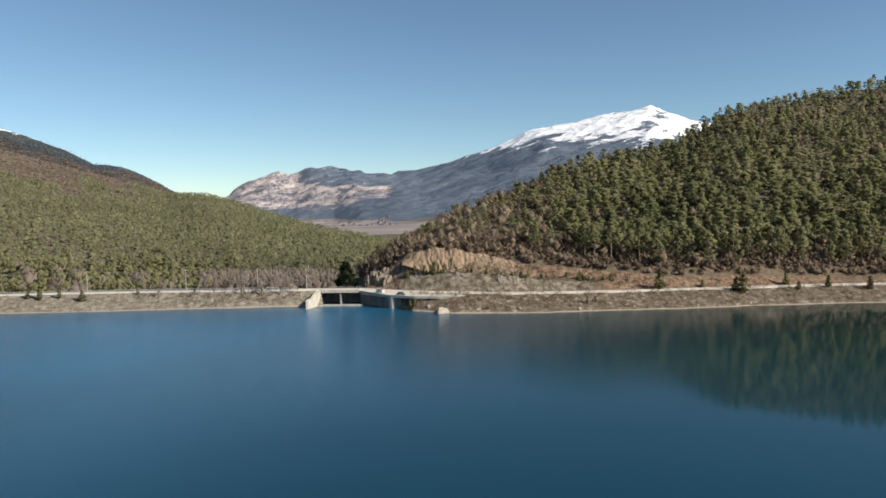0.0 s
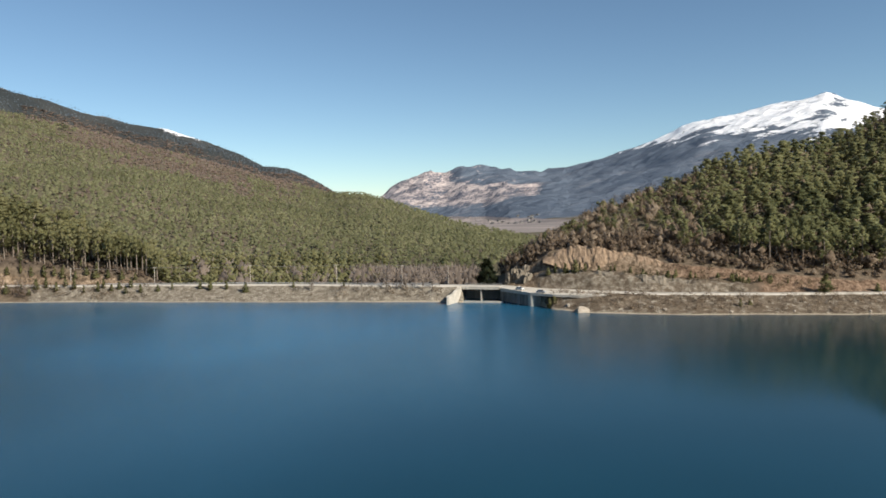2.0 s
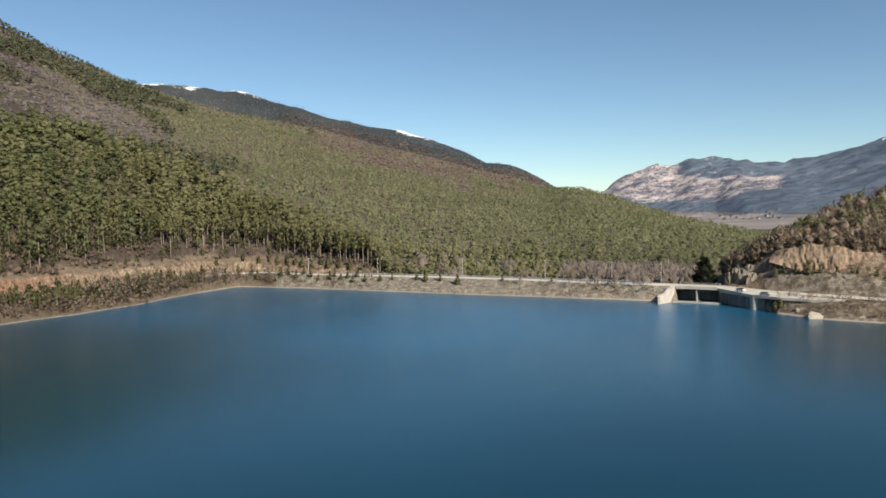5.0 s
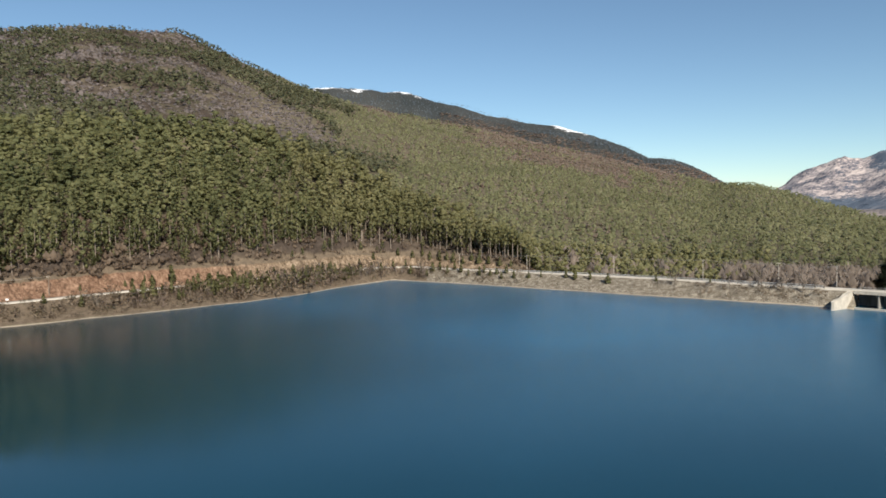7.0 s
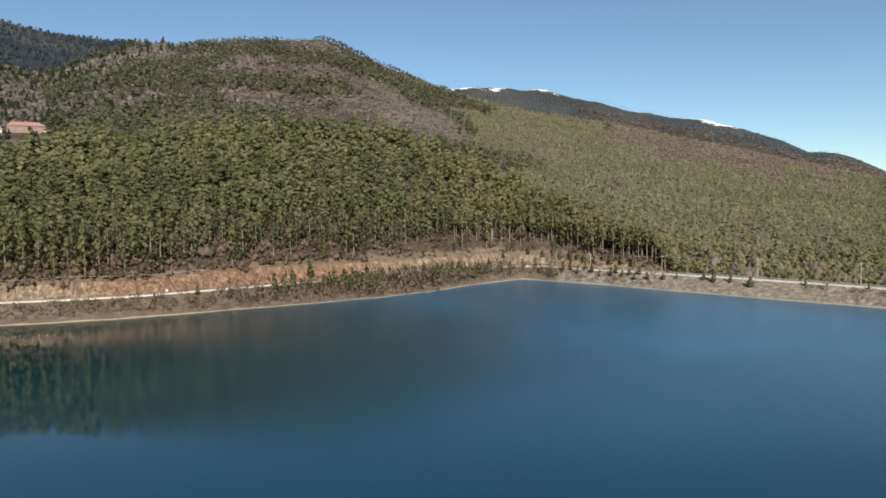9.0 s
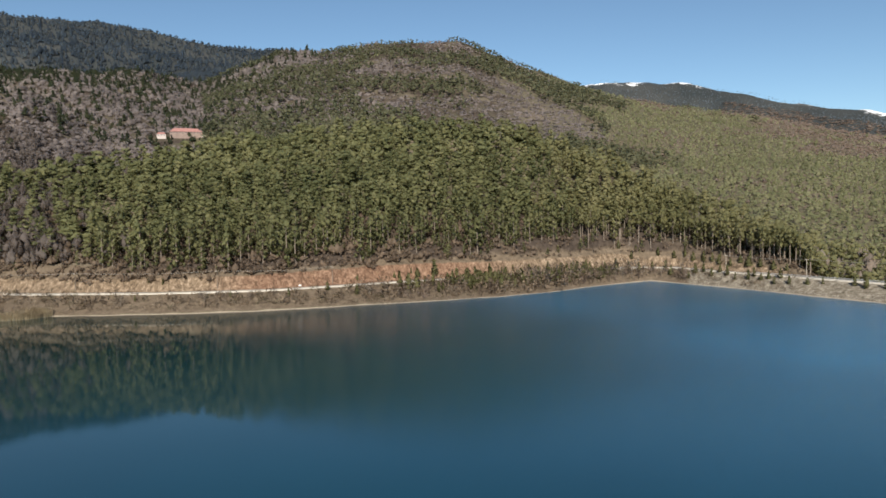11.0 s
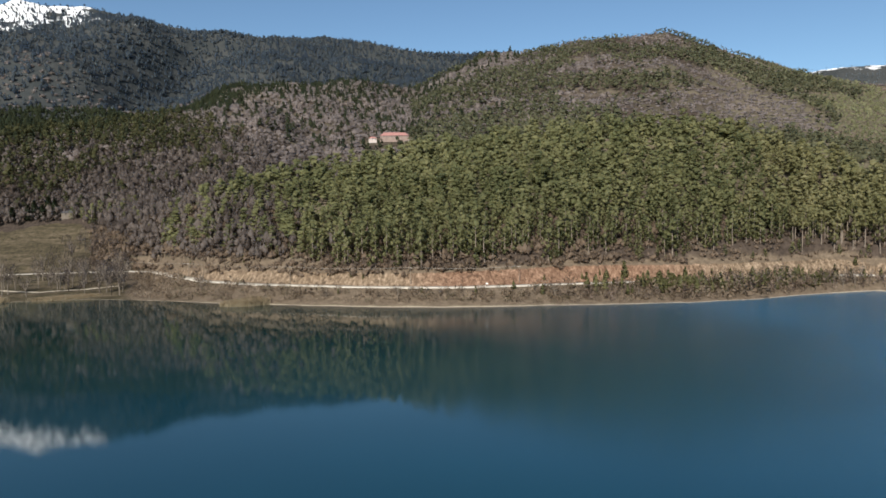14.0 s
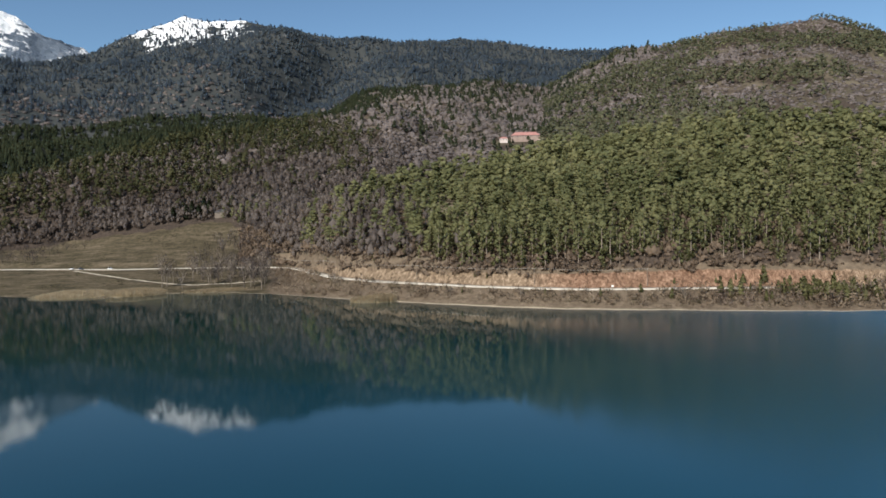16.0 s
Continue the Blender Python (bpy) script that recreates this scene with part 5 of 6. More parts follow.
def spillway():
    z = 6.9
    br = thing("bridge", (-50.0, 344.0, 0), "low concrete road bridge across the dam spillway", "bridge", turn=-2)
    part("deck", Bits().box(-9.5, 9.5, -3.8, 3.8, z - 0.35, z, chamfer=0.06), "paving", br)
    part("beam", Bits().box(-9.2, 9.2, -4.2, -3.82, z - 1.15, z + 0.25, chamfer=0.05), "concrete", br, "pale concrete edge beam")
    part("beam", Bits().box(-9.2, 9.2, 3.82, 4.2, z - 1.15, z + 0.25, chamfer=0.05), "concrete", br)
    for y in (-4.0, 4.0):
        rail = part("railing", Bits().rod((-9.3, y, z + 1.05), (9.3, y, z + 1.05), 0.05).rod((-9.3, y, z + 0.65), (9.3, y, z + 0.65), 0.035), "galvanised", br)
        for k in range(10):
            part("post", Bits().rod((-9 + 2 * k, y, z + 0.2), (-9 + 2 * k, y, z + 1.08), 0.045), "galvanised", rail)
    pier = Bits().box(-0.4, 0.4, -3.4, 3.4, -3, z - 0.36).tube([(0, -3.4, -3), (0, -3.4, z - 0.37)], [0.4, 0.4], 10)
    part("pier", pier, "dark_concrete", br)
    part("back_wall", Bits().box(-9.4, 9.4, 5.6, 6.6, -3, 6.3), "dark_concrete", br)
    # left guide wall: straight beside the bridge, then stepping down to a rounded nose in the lake
    gw = thing("guide_wall", (-58.6, 340.0, 0), "pale concrete guide wall with a curved stepped nose", "spillway wall")
    out = [(-1.0, 4.5), (-1.0, -2.0), (-1.6, -5.0), (-2.6, -8.5), (-3.6, -12.0), (-4.4, -14.6)]
    tops = [6.9, 6.9, 6.2, 4.6, 4.0, 3.4]
    left = [(-2.4, 4.5), (-2.4, -2.0), (-3.0, -5.2), (-4.1, -8.9), (-5.2, -12.4), (-5.8, -14.2)]
    ring = [left[0]] + left[1:] + [(-5.3, -14.9)] + out[::-1]
    zz = [tops[0]] + tops[1:] + [3.3] + tops[::-1]
    part("wall", Bits().prism(ring, -3.0, zz), "concrete", gw)
    cap = [(x + (-0.08 if x < -2.2 else 0.08), y) for x, y in ring]
    part("coping", Bits().prism(cap, [q + 0.004 for q in zz], [q + 0.18 for q in zz]), "concrete", gw)
    # right training wall with ribs, and its round pier
    tw = thing("training_wall", (-40.6, 344.0, 0), "streaked grey concrete spillway wall, shade in its tone, round end", "spillway wall", turn=math.degrees(math.atan2(-19.4, 16.6)))
    part("wall", Bits().box(0, 24.5, -0.6, 0.6, -3, 5.2), "dark_concrete", tw)
    part("coping", Bits().box(-0.1, 24.5, -0.85, 0.85, 5.2, 5.5, chamfer=0.05), "concrete", tw)
    for k in range(9):
        part("rib", Bits().box(1.6 + 2.6 * k, 2.0 + 2.6 * k, -0.9, -0.6, -3, 5.0), "dark_concrete", tw)
    end = Bits().tube([(25.4, 0.6, -3), (25.4, 0.6, 5.6)], [1.9, 1.9], 20)
    part("pier", end, "concrete", tw, "round concrete pier head")
    wing = thing("wing_wall", (-22.6, 325.0, 0), "short pale concrete wing wall beside the pier", "spillway wall", turn=28)
    part("wall", Bits().prism([(0, -0.5), (4.6, -0.4), (4.6, 0.5), (0, 0.6)], -3, [5.3, 3.0, 3.0, 5.3]), "concrete", wing)
    part("block", Bits().box(4.0, 6.4, -1.6, 0.2, -2, 1.0, chamfer=0.1), "concrete", wing)
    sill = thing("weir", (-47.6, 334.6, 0), "low pale concrete weir sill across the spillway", "weir", turn=-2)
    part("sill", Bits().prism([(-10.2, -0.6), (9.2, -0.6), (9.2, 0.7), (-10.2, 0.7)], -3, 0.75), "concrete", sill)
    part("apron", Bits().box(-10.0, 9.0, 0.72, 20, -3, -0.4), "dark_concrete", sill)


spillway()


def plaza():
    """Paved lay-by beside the bridge."""
    pts = [(-40.0, 338.5), (-24.5, 323.5), (-14, 319.0), (-2, 316.0), (9, 315.6), (11, 319.5), (0, 323.5), (-14, 329), (-26, 337), (-38, 344.5)]
    b = Bits().prism(pts, 5.0, [6.75, 6.2, 6.1, 6.15, 6.2, 6.28, 6.3, 6.36, 6.6, 6.82])
    return tagged(new("lay_by", b.mesh("lay_by", "paving")), "pale paved lay-by between bridge and road", "pavement", kind="structure")


plaza()

# ---------------------------------------------------------------- cars
simple("car_white", (0.62, 0.62, 0.62), (0.74, 0.74, 0.73), 0.6, 0.35, 0.5)
simple("car_silver", (0.32, 0.33, 0.35), (0.42, 0.43, 0.45), 0.6, 0.35, 0.5, 0.3)
simple("car_dark", (0.03, 0.035, 0.045), (0.06, 0.065, 0.08), 0.6, 0.35, 0.5)
simple("rubber", (0.012, 0.012, 0.012), (0.03, 0.03, 0.03), 4.0, 0.9, 0.2)
simple("car_glass", (0.01, 0.012, 0.015), (0.03, 0.034, 0.04), 1.0, 0.08, 0.6)
simple("lamp_glass", (0.5, 0.5, 0.48), (0.7, 0.7, 0.68), 4.0, 0.15, 0.5)
simple("tail_red", (0.25, 0.01, 0.01), (0.35, 0.02, 0.02), 4.0, 0.2, 0.5)


def car(at, turn, paint, label, tall=1.0):
    c = thing("car", at, label, "car", "parked cars", turn)
    prof = [(-2.05, 0.32), (2.05, 0.32), (2.12, 0.55), (2.05, 0.80), (1.15, 0.95), (-1.85, 0.98), (-2.08, 0.85), (-2.12, 0.55)]

    def loft(shape, w0, w1, k):
        n = len(shape)
        pts = [(x, -w0 if z < k else -w1, z) for x, z in shape] + [(x, w0 if z < k else w1, z) for x, z in shape]
        return Bits().poly(pts, [tuple(range(n)), tuple(range(2 * n - 1, n - 1, -1))] + [(i, n + i, n + (i + 1) % n, (i + 1) % n) for i in range(n)])
    part("body", loft(prof, 0.84, 0.80, 0.9), paint, c)
    top = 1.46 * tall
    part("cabin", loft([(-1.75, 0.96), (1.05, 0.93), (0.35, top - 0.04), (0.1, top), (-1.1, top), (-1.45, top - 0.06)], 0.78, 0.62, 1.1), "car_glass", c)
    part("roof", loft([(0.36, top - 0.06), (0.12, top + 0.03), (-1.12, top + 0.03), (-1.48, top - 0.08)], 0.66, 0.64, 1.2), paint, c)
    for x in (-1.28, 1.30):
        for y in (-0.80, 0.80):
            w = part("wheel", Bits().rod((x, y - 0.1, 0.31), (x, y + 0.1, 0.31), 0.31, 14), "rubber", c)
            part("rim", Bits().rod((x, y - 0.11, 0.31), (x, y + 0.11, 0.31), 0.19, 10), "galvanised", w)
    for y in (-0.6, 0.6):
        part("headlight", Bits().box(2.02, 2.10, y - 0.16, y + 0.16, 0.62, 0.78), "lamp_glass", c)
        part("tail_light", Bits().box(-2.12, -2.05, y - 0.12, y + 0.12, 0.66, 0.86), "tail_red", c)
    return c


car((-30.0, 331.5, 6.62), -38, "car_white", "white hatchback parked beside the spillway wall")
car((-19.5, 322.6, 6.28), -20, "car_silver", "silver hatchback parked on the lay-by")
car((*polar(119.0, 593), 7.66), 62, "car_white", "white car standing on the road across the meadow")
car((*polar(118.4, 590), 7.66), 60, "car_dark", "dark car standing on the road across the meadow")
car((*polar(116.4, 577), 7.66), 64, "car_white", "small white van on the road across the meadow", 1.2)

# ---------------------------------------------------------------- poles and wires
def pole(at, tall, turn, label, wood="pole_wood"):
    p = thing("utility_pole", at, label, "pole", "power line poles", turn)
    part("shaft", Bits().tube([(0, 0, -0.5), (0, 0, tall)], [0.17, 0.10], 10), wood, p)
    part("crossarm", Bits().box(-0.9, 0.9, -0.06, 0.06, tall - 0.55, tall - 0.42, chamfer=0.02), "pole_wood", p)
    for x in (-0.8, 0, 0.8):
        part("insulator", Bits().tube([(x, 0, tall - 0.42), (x, 0, tall - 0.30), (x, 0, tall - 0.18)], [0.05, 0.08, 0.03], 6), "car_glass", p)
    return p


def wires(a, b, sag, name="power_line"):
    t = thing(name, (0, 0, 0), "thin sagging overhead wires between two poles", "wire", "power line wires")
    a, b = Vector(a), Vector(b)
    side = (b - a).cross(Vector((0, 0, 1))).normalized()
    for k in (-0.8, 0, 0.8):
        pts = [a.lerp(b, j / 10) + side * k + Vector((0, 0, -sag * 4 * (j / 10) * (1 - j / 10))) for j in range(11)]
        w = Bits()
        for p, q in zip(pts, pts[1:]):
            w.rod(p, q, 0.022, 3)
        part("wire", w, "dark_concrete", t)


line = []
for az, off, tall in ((42.0, 7, 9.5), (36.5, 7, 9.5), (29.6, 7, 10.2), (22.9, 7, 10.2), (17.6, 7, 10.0), (13.8, 7, 9.5)):
    x, y = polar(az, float(ROAD(np.array(az))) + off)
    z = float(ROAD_Z(np.array(az))) - 1.2
    pole((x, y, z), tall + 1.2, az, "grey wooden utility pole behind the dam road")
    line.append((x, y, z + tall + 1.0))
for a, b in zip(line, line[1:]):
    wires(a, b, 0.9)
line = []
for az, off, tall in ((105.5, 4.5, 8.5), (100.0, 6, 9.0), (92.0, 5.5, 9.0), (82.0, 5.2, 9.0), (73.0, 5.2, 9.0)):
    x, y = polar(az, float(ROAD(np.array(az))) + off)
    z = lift(x, y)
    pole((x, y, z), tall, az, "weathered wooden utility pole beside the lake road", "bark")
    line.append((x, y, z + tall - 0.2))
for a, b in zip(line, line[1:]):
    wires(a, b, 1.0)

# ---------------------------------------------------------------- guard rails, markers, sign
def guard_rail(az0, az1, off, label):
    az = np.linspace(az0, az1, max(2, int(abs(az1 - az0) * 1.75)))
    r = ROAD(az) + off
    xy = [polar(a, q) for a, q in zip(az, r)]
    z = ROAD_Z(az) + 0.08
    g = thing("guard_rail", (0, 0, 0), label, "guard rail", "guard rails")
    b = Bits()
    for (p, q, zp, zq) in zip(xy, xy[1:], z, z[1:]):
        d = Vector((q[0] - p[0], q[1] - p[1], 0)).normalized()
        n = Vector((-d.y, d.x, 0)) * 0.05
        sec = ((0.42, 0.0), (0.50, 1.2), (0.58, 0.0), (0.66, 1.2), (0.74, 0.0))
        for (h0, o0), (h1, o1) in zip(sec, sec[1:]):
            c = [Vector((*p, zp + h0)) + n * o0, Vector((*q, zq + h0)) + n * o0, Vector((*q, zq + h1)) + n * o1, Vector((*p, zp + h1)) + n * o1]
            b.poly(c, [(0, 1, 2, 3)])
            b.poly([k - n * 0.4 for k in c], [(3, 2, 1, 0)])
    part("rail", b, "galvanised", g)
    for (x, y), zz in zip(xy, z):
        part("post", Bits().box(x - 0.05, x + 0.05, y - 0.05, y + 0.05, zz - 0.4, zz + 0.74), "galvanised", g)


guard_rail(14.6, 46.0, -3.7, "pale galvanised guard rail along the lake side of the dam road")
guard_rail(14.6, 40.0, 3.7, "galvanised guard rail along the valley side of the dam road")
guard_rail(48.5, 58.0, -3.7, "galvanised guard rail on the bend at the end of the dam")
simple("white_paint", (0.62, 0.61, 0.58), (0.80, 0.79, 0.76), 2.0, 0.6, 0.3)


def marker(x, y, z):
    m = thing("marker_post", (x, y, z), "short white painted roadside marker post", "marker post", "marker posts")
    part("post", Bits().tube([(0, 0, -0.3), (0, 0, 0.75), (0, 0, 0.85)], [0.16, 0.15, 0.08], 8), "white_paint", m)
    part("band", Bits().tube([(0, 0, 0.55), (0, 0, 0.68)], [0.165, 0.165], 8), "tail_red", m)


for az in (46.6, 47.2, 47.9, 48.6, 49.3, 50.1, 50.9, 51.8):
    r = float(ROAD(np.array(az))) + (5.0 if az > 48 else -4.4)
    x, y = polar(az, r)
    marker(x, y, lift(x, y))
sx, sy = polar(75.6, float(ROAD(np.array(75.6))) - 4.2)
sg = thing("road_sign", (sx, sy, lift(sx, sy)), "small white rectangular road sign on a grey post", "sign", turn=75)
part("post", Bits().tube([(0, 0, -0.4), (0, 0, 2.3)], [0.045, 0.045], 8), "galvanised", sg)
part("plate", Bits().box(-0.6, 0.6, -0.09, -0.05, 1.45, 2.25), "white_paint", sg)

# ---------------------------------------------------------------- rocks
def rock(x, y, w, d, h, label, seed, turn=0.0, mat="stone", z=None, name="boulder"):
    r = random.Random(seed)
    bm = bmesh.new()
    bmesh.ops.create_icosphere(bm, subdivisions=4 if name == "rock_outcrop" else 3, radius=1)
    for v in bm.verts:
        k = 1 + 0.28 * noise.noise(v.co * 1.3 + Vector((seed, 0, 0))) + 0.12 * noise.noise(v.co * 3.7 + Vector((0, seed, 0)))
        if name == "rock_outcrop":
            k -= 0.55 * abs(noise.noise(v.co * 2.1 + Vector((0, 0, seed)))) + 0.3 * abs(noise.noise(v.co * 5.3))
        c = v.co * k
        for n in ((0.6, 0.2, 0.77), (-0.7, 0.3, 0.64), (0.1, -0.9, 0.42), (0.2, 0.1, 0.97)):
            q = Vector(n)
            over = c.dot(q) - 0.72
            if over > 0:
                c -= q * over * 0.85
        v.co = Vector((c.x * w / 2, c.y * d / 2, c.z * h))
    me = bpy.data.meshes.new(name)
    bm.to_mesh(me)
    bm.free()
    me.materials.append(MATS[mat])
    ob = new(name, me)
    ob.matrix_world = pose(x, y, (lift(x, y) if z is None else z) + h * 0.15, 0, 0, turn)
    return tagged(ob, label, "rock", "boulders" if name == "boulder" else "")


simple("pale_rock", (0.26, 0.215, 0.17), (0.48, 0.42, 0.345), 0.7, 0.9, 0.15, relief=0.08)
simple("grey_rock", (0.105, 0.092, 0.070), (0.30, 0.255, 0.20), 0.5, 0.9, 0.15, relief=0.2, stretch=(1, 1, 0.4))
rock(-1.0, 307.0, 7.0, 5.0, 3.2, "large pale boulder on the lake shore", 3, 20, "pale_rock")
rr_ = random.Random(5)
for az, off, w in ((-3.5, 3, 1.8), (-8.5, 2, 1.6), (-13, 2, 1.2), (-10, 9, 1.4), (4.2, 3, 2.2), (-18, 2, 1.3), (-22, 3, 1.5)):
    x, y = polar(az, float(SHORE(np.array(az))) + off)
    rock(x, y, w, w * 0.8, w * 0.55, "pale weathered stone on the lake bank", int(az * 10) + 400, rr_.uniform(0, 180), "pale_rock")
for k, (az, r, w, h) in enumerate(((7.8, 346, 9, 9), (7.2, 342, 7, 8), (8.4, 350, 7, 9), (8.9, 348, 6, 7), (7.4, 350, 9, 11), (8.1, 354, 7, 11))):
    x, y = polar(az, r)
    rock(x, y, w, w * 0.7, h, "craggy grey-white rock outcrop beside the bridge road", 50 + k, 30 * k, "grey_rock", z=6.0, name="rock_outcrop")

simple("ochre_rock", (0.16, 0.108, 0.070), (0.40, 0.295, 0.205), 0.9, 0.95, 0.1, relief=0.25, stretch=(1, 1, 0.25))


def rock_face(az0, az1, r_low, r_top, z_low, z_top, mat, label, seed, flute=1.0):
    """A weathered cut face: fluted from top to bottom, ledged, its head bending back into the slope."""
    n = int(abs(az1 - az0) / 0.05)
    A = np.linspace(az0, az1, n)[:, None]
    v = np.concatenate([np.linspace(0, 1, 22), [1.03, 1.0, 0.9]])[None]
    run = A * 5.9
    fade = np.clip(np.minimum((A - min(az0, az1)), (max(az0, az1) - A)) / 2.2, 0.0, 1)
    zl = z_low(A) + 0.5 * fbm(run / 4.0, 0 * run, seed + 9, 3)
    zt = zl + (z_top(A) - zl + 1.3 * fbm(run / 3.0, 0 * run, seed, 4)) * fade ** 0.6
    z = zl - 1.2 + (zt - zl + 1.2) * v
    back = np.concatenate([np.zeros(22), [1.2, 2.6, 5.0]])[None]
    ribs = np.abs(fbm(run / 2.6 + 0.5 * fbm(run / 3, v * 2, seed + 2, 2), v * 0.9, seed + 3, 4)) * 1.4 - 0.5 + 1.0 * fbm(run / 1.3, v * 4.5, seed + 5, 4)
    ledge = 0.35 * np.floor(v * 4 + 0.8 * fbm(run / 5, v * 0, seed + 7, 2)) / 4
    r = r_low(A) + (r_top(A) - r_low(A)) * np.clip(v, 0, 1) + back + (flute * ribs + ledge) * fade * (v <= 1.0)
    x, y = CX - r * np.sin(np.radians(A)), CY + r * np.cos(np.radians(A))
    co = np.stack([x, y, z + 0 * x], -1)
    ob = new("cliff", mesh_of("cliff", co.reshape(-1, 3), grid_faces(n, v.shape[1]), [mat], False))
    return tagged(ob, label, "cliff", "rock cliffs")


rock_face(-5.2, 6.0, lambda a: TOP_R(a) - 6.4, lambda a: TOP_R(a) - 1.2, spread([(-5.2, 12.6), (-2, 14.2), (1.1, 15.4), (3.7, 15.4), (6, 19)]), spread([(-5.2, 16.0), (-2, 20.6), (1.1, 24.8), (3.7, 26), (6, 24.5)]), "ochre_rock", "fluted ochre rock face above the terraced cut", 14, 0.75)
rock_face(-9.5, 7.6, lambda a: ROAD(a) + 5.4, lambda a: ROAD(a) + 11.5, spread([(-9.5, 6.2), (8, 6.6)]), spread([(-9.5, 8.4), (-5, 10.5), (-2.9, 12.8), (1.9, 14.0), (6.6, 14.8), (7.6, 13)]), "grey_rock", "weathered grey rock face beside the road", 31, 0.9)
# ---------------------------------------------------------------- trees that stand alone
def tri_mesh(name, vf, mat):
    if name == "trunk":
        return mesh_of(name, vf[0], vf[1], [mat], True)
    v, f, n = vf if len(vf) == 3 else rounded(*vf)
    return mesh_of(name, v, f, [mat], normals=n)


def tree_kit(name, crown, trunk, crown_mat, label, category, group):
    """One tree of height 1 as a thing with trunk and crown, to be copied."""
    t = thing(name, (0, 0, -500), label, category, group)
    part("trunk", tri_mesh("trunk", trunk, "pine_bark" if name == "pine_tree" else "bark"), "", t)
    part("crown", tri_mesh("crown", crown, crown_mat), "", t)
    return t


def set_trees(kits, places, sink=0.2):
    """places: x, y, height, width factor."""
    r = random.Random(len(places))
    zs = height_at(np.array([p[0] for p in places]), np.array([p[1] for p in places]))
    used = set()
    for (x, y, h, w), z in zip(places, zs):
        k = r.randrange(len(kits))
        m = pose(x, y, float(z) - sink, 0, 0, r.uniform(0, 360))
        ob = kits[k] if k not in used else copy_thing(kits[k], m)
        if k not in used:
            used.add(k)
            ob.matrix_basis = m
        ob.scale = (h * w, h * w, h)
    for k in range(len(kits)):
        if k not in used:
            for o in (*kits[k].children, kits[k]):
                bpy.data.objects.remove(o)


def pine_kit(low, wide, label, mat="pine"):
    return tree_kit("pine_tree", cloud_pine(20, low + 0.04, wide * 1.3, 0.5, 190, 0.048, 0, 1.0, 0.2), pine_stem(6), mat, label, "pine tree", "pines above the road")


X, Y = sow(53.0, 91, lambda a: TOP_R(a) + 2, lambda a: TOP_R(a) + 37, 5.7, lambda x, y, a, r: rng.uniform(0, 1, len(x)) < 0.92)
kits = [pine_kit(0.22, 0.21, "tall pine with a bare trunk at the edge of the wood"), pine_kit(0.05, 0.21, "young full pine at the edge of the wood"),
        pine_kit(0.12, 0.22, "full olive green pine above the road cut"), pine_kit(0.04, 0.24, "broad olive green pine above the road cut")]
pick = np.argsort(np.hypot(X - CX, Y - CY) - TOP_R(np.degrees(np.arctan2(CX - X, Y - CY))))
edge_x, edge_y = X[pick[110:]], Y[pick[110:]]
set_trees(kits, [(x, y, rng.uniform(14, 23), rng.uniform(0.8, 1.1)) for x, y in zip(X[pick[:110]], Y[pick[:110]])])
if len(edge_x):
    n = len(edge_x)
    plant_out("hill_edge_pines", MID_PINES[:3] + ROUND_PINES[:1], edge_x, edge_y, rng.uniform(12, 21, n), rng.uniform(0.85, 1.15, n), ["pine"], "pines filling the lower edge of the hill wood", "woods", 0.3)
X, Y = sow(-31, 1, lambda a: TOP_R(a) + 4, lambda a: TOP_R(a) + 26, 7.6, lambda x, y, a, r: rng.uniform(0, 1, len(x)) < np.where(a > -5, 0.0, np.where(a > -9, 0.35, 0.8)))
kits = [pine_kit(0.38, 0.24, "tall pine with a bare trunk on the headland"), pine_kit(0.24, 0.26, "full green pine on the headland")]
set_trees(kits, [(x, y, rng.uniform(13, 21), rng.uniform(0.85, 1.15)) for x, y in zip(X, Y)])
kits = [pine_kit(0.12, 0.25, "broad green pine at the edge of the meadow"), pine_kit(0.2, 0.22, "green pine at the edge of the meadow")]
set_trees(kits, [(*polar(a, r), h, w) for a, r, h, w in ((106.9, 668, 20, 1.0), (106.3, 676, 17, 1.1), (105.7, 664, 15, 1.0), (107.5, 680, 14, 1.1), (104.9, 655, 13, 1.0), (108.2, 690, 12, 1.1))])
X, Y = sow(34.5, 53, lambda a: TOP_R(a) + 2, lambda a: ROAD(a) + 46, 4.5, lambda x, y, a, r: rng.uniform(0, 1, len(x)) < 0.25 + 0.7 * smooth(a, 35, 38))
kits = [pine_kit(0.60, 0.19, "tall pine with a long bare trunk by the dam", "pine_mid"), pine_kit(0.50, 0.20, "tall pine with a long bare trunk by the dam", "pine_mid"), pine_kit(0.30, 0.20, "tall pine with a deep crown by the dam", "pine_mid")]
pick = np.argsort(np.hypot(X - CX, Y - CY) - ROAD(np.degrees(np.arctan2(CX - X, Y - CY))))
set_trees(kits, [(x, y, rng.uniform(16, 21), rng.uniform(0.8, 1.05)) for x, y in zip(X[pick[:105]], Y[pick[:105]])])
X, Y = X[pick[105:]], Y[pick[105:]]
n = len(X)
plant_out("dam_end_pines", MID_PINES, X, Y, rng.uniform(15, 20, n), rng.uniform(0.85, 1.1, n), ["pine_mid"], "tall pines at the end of the dam", "woods", 0.3)


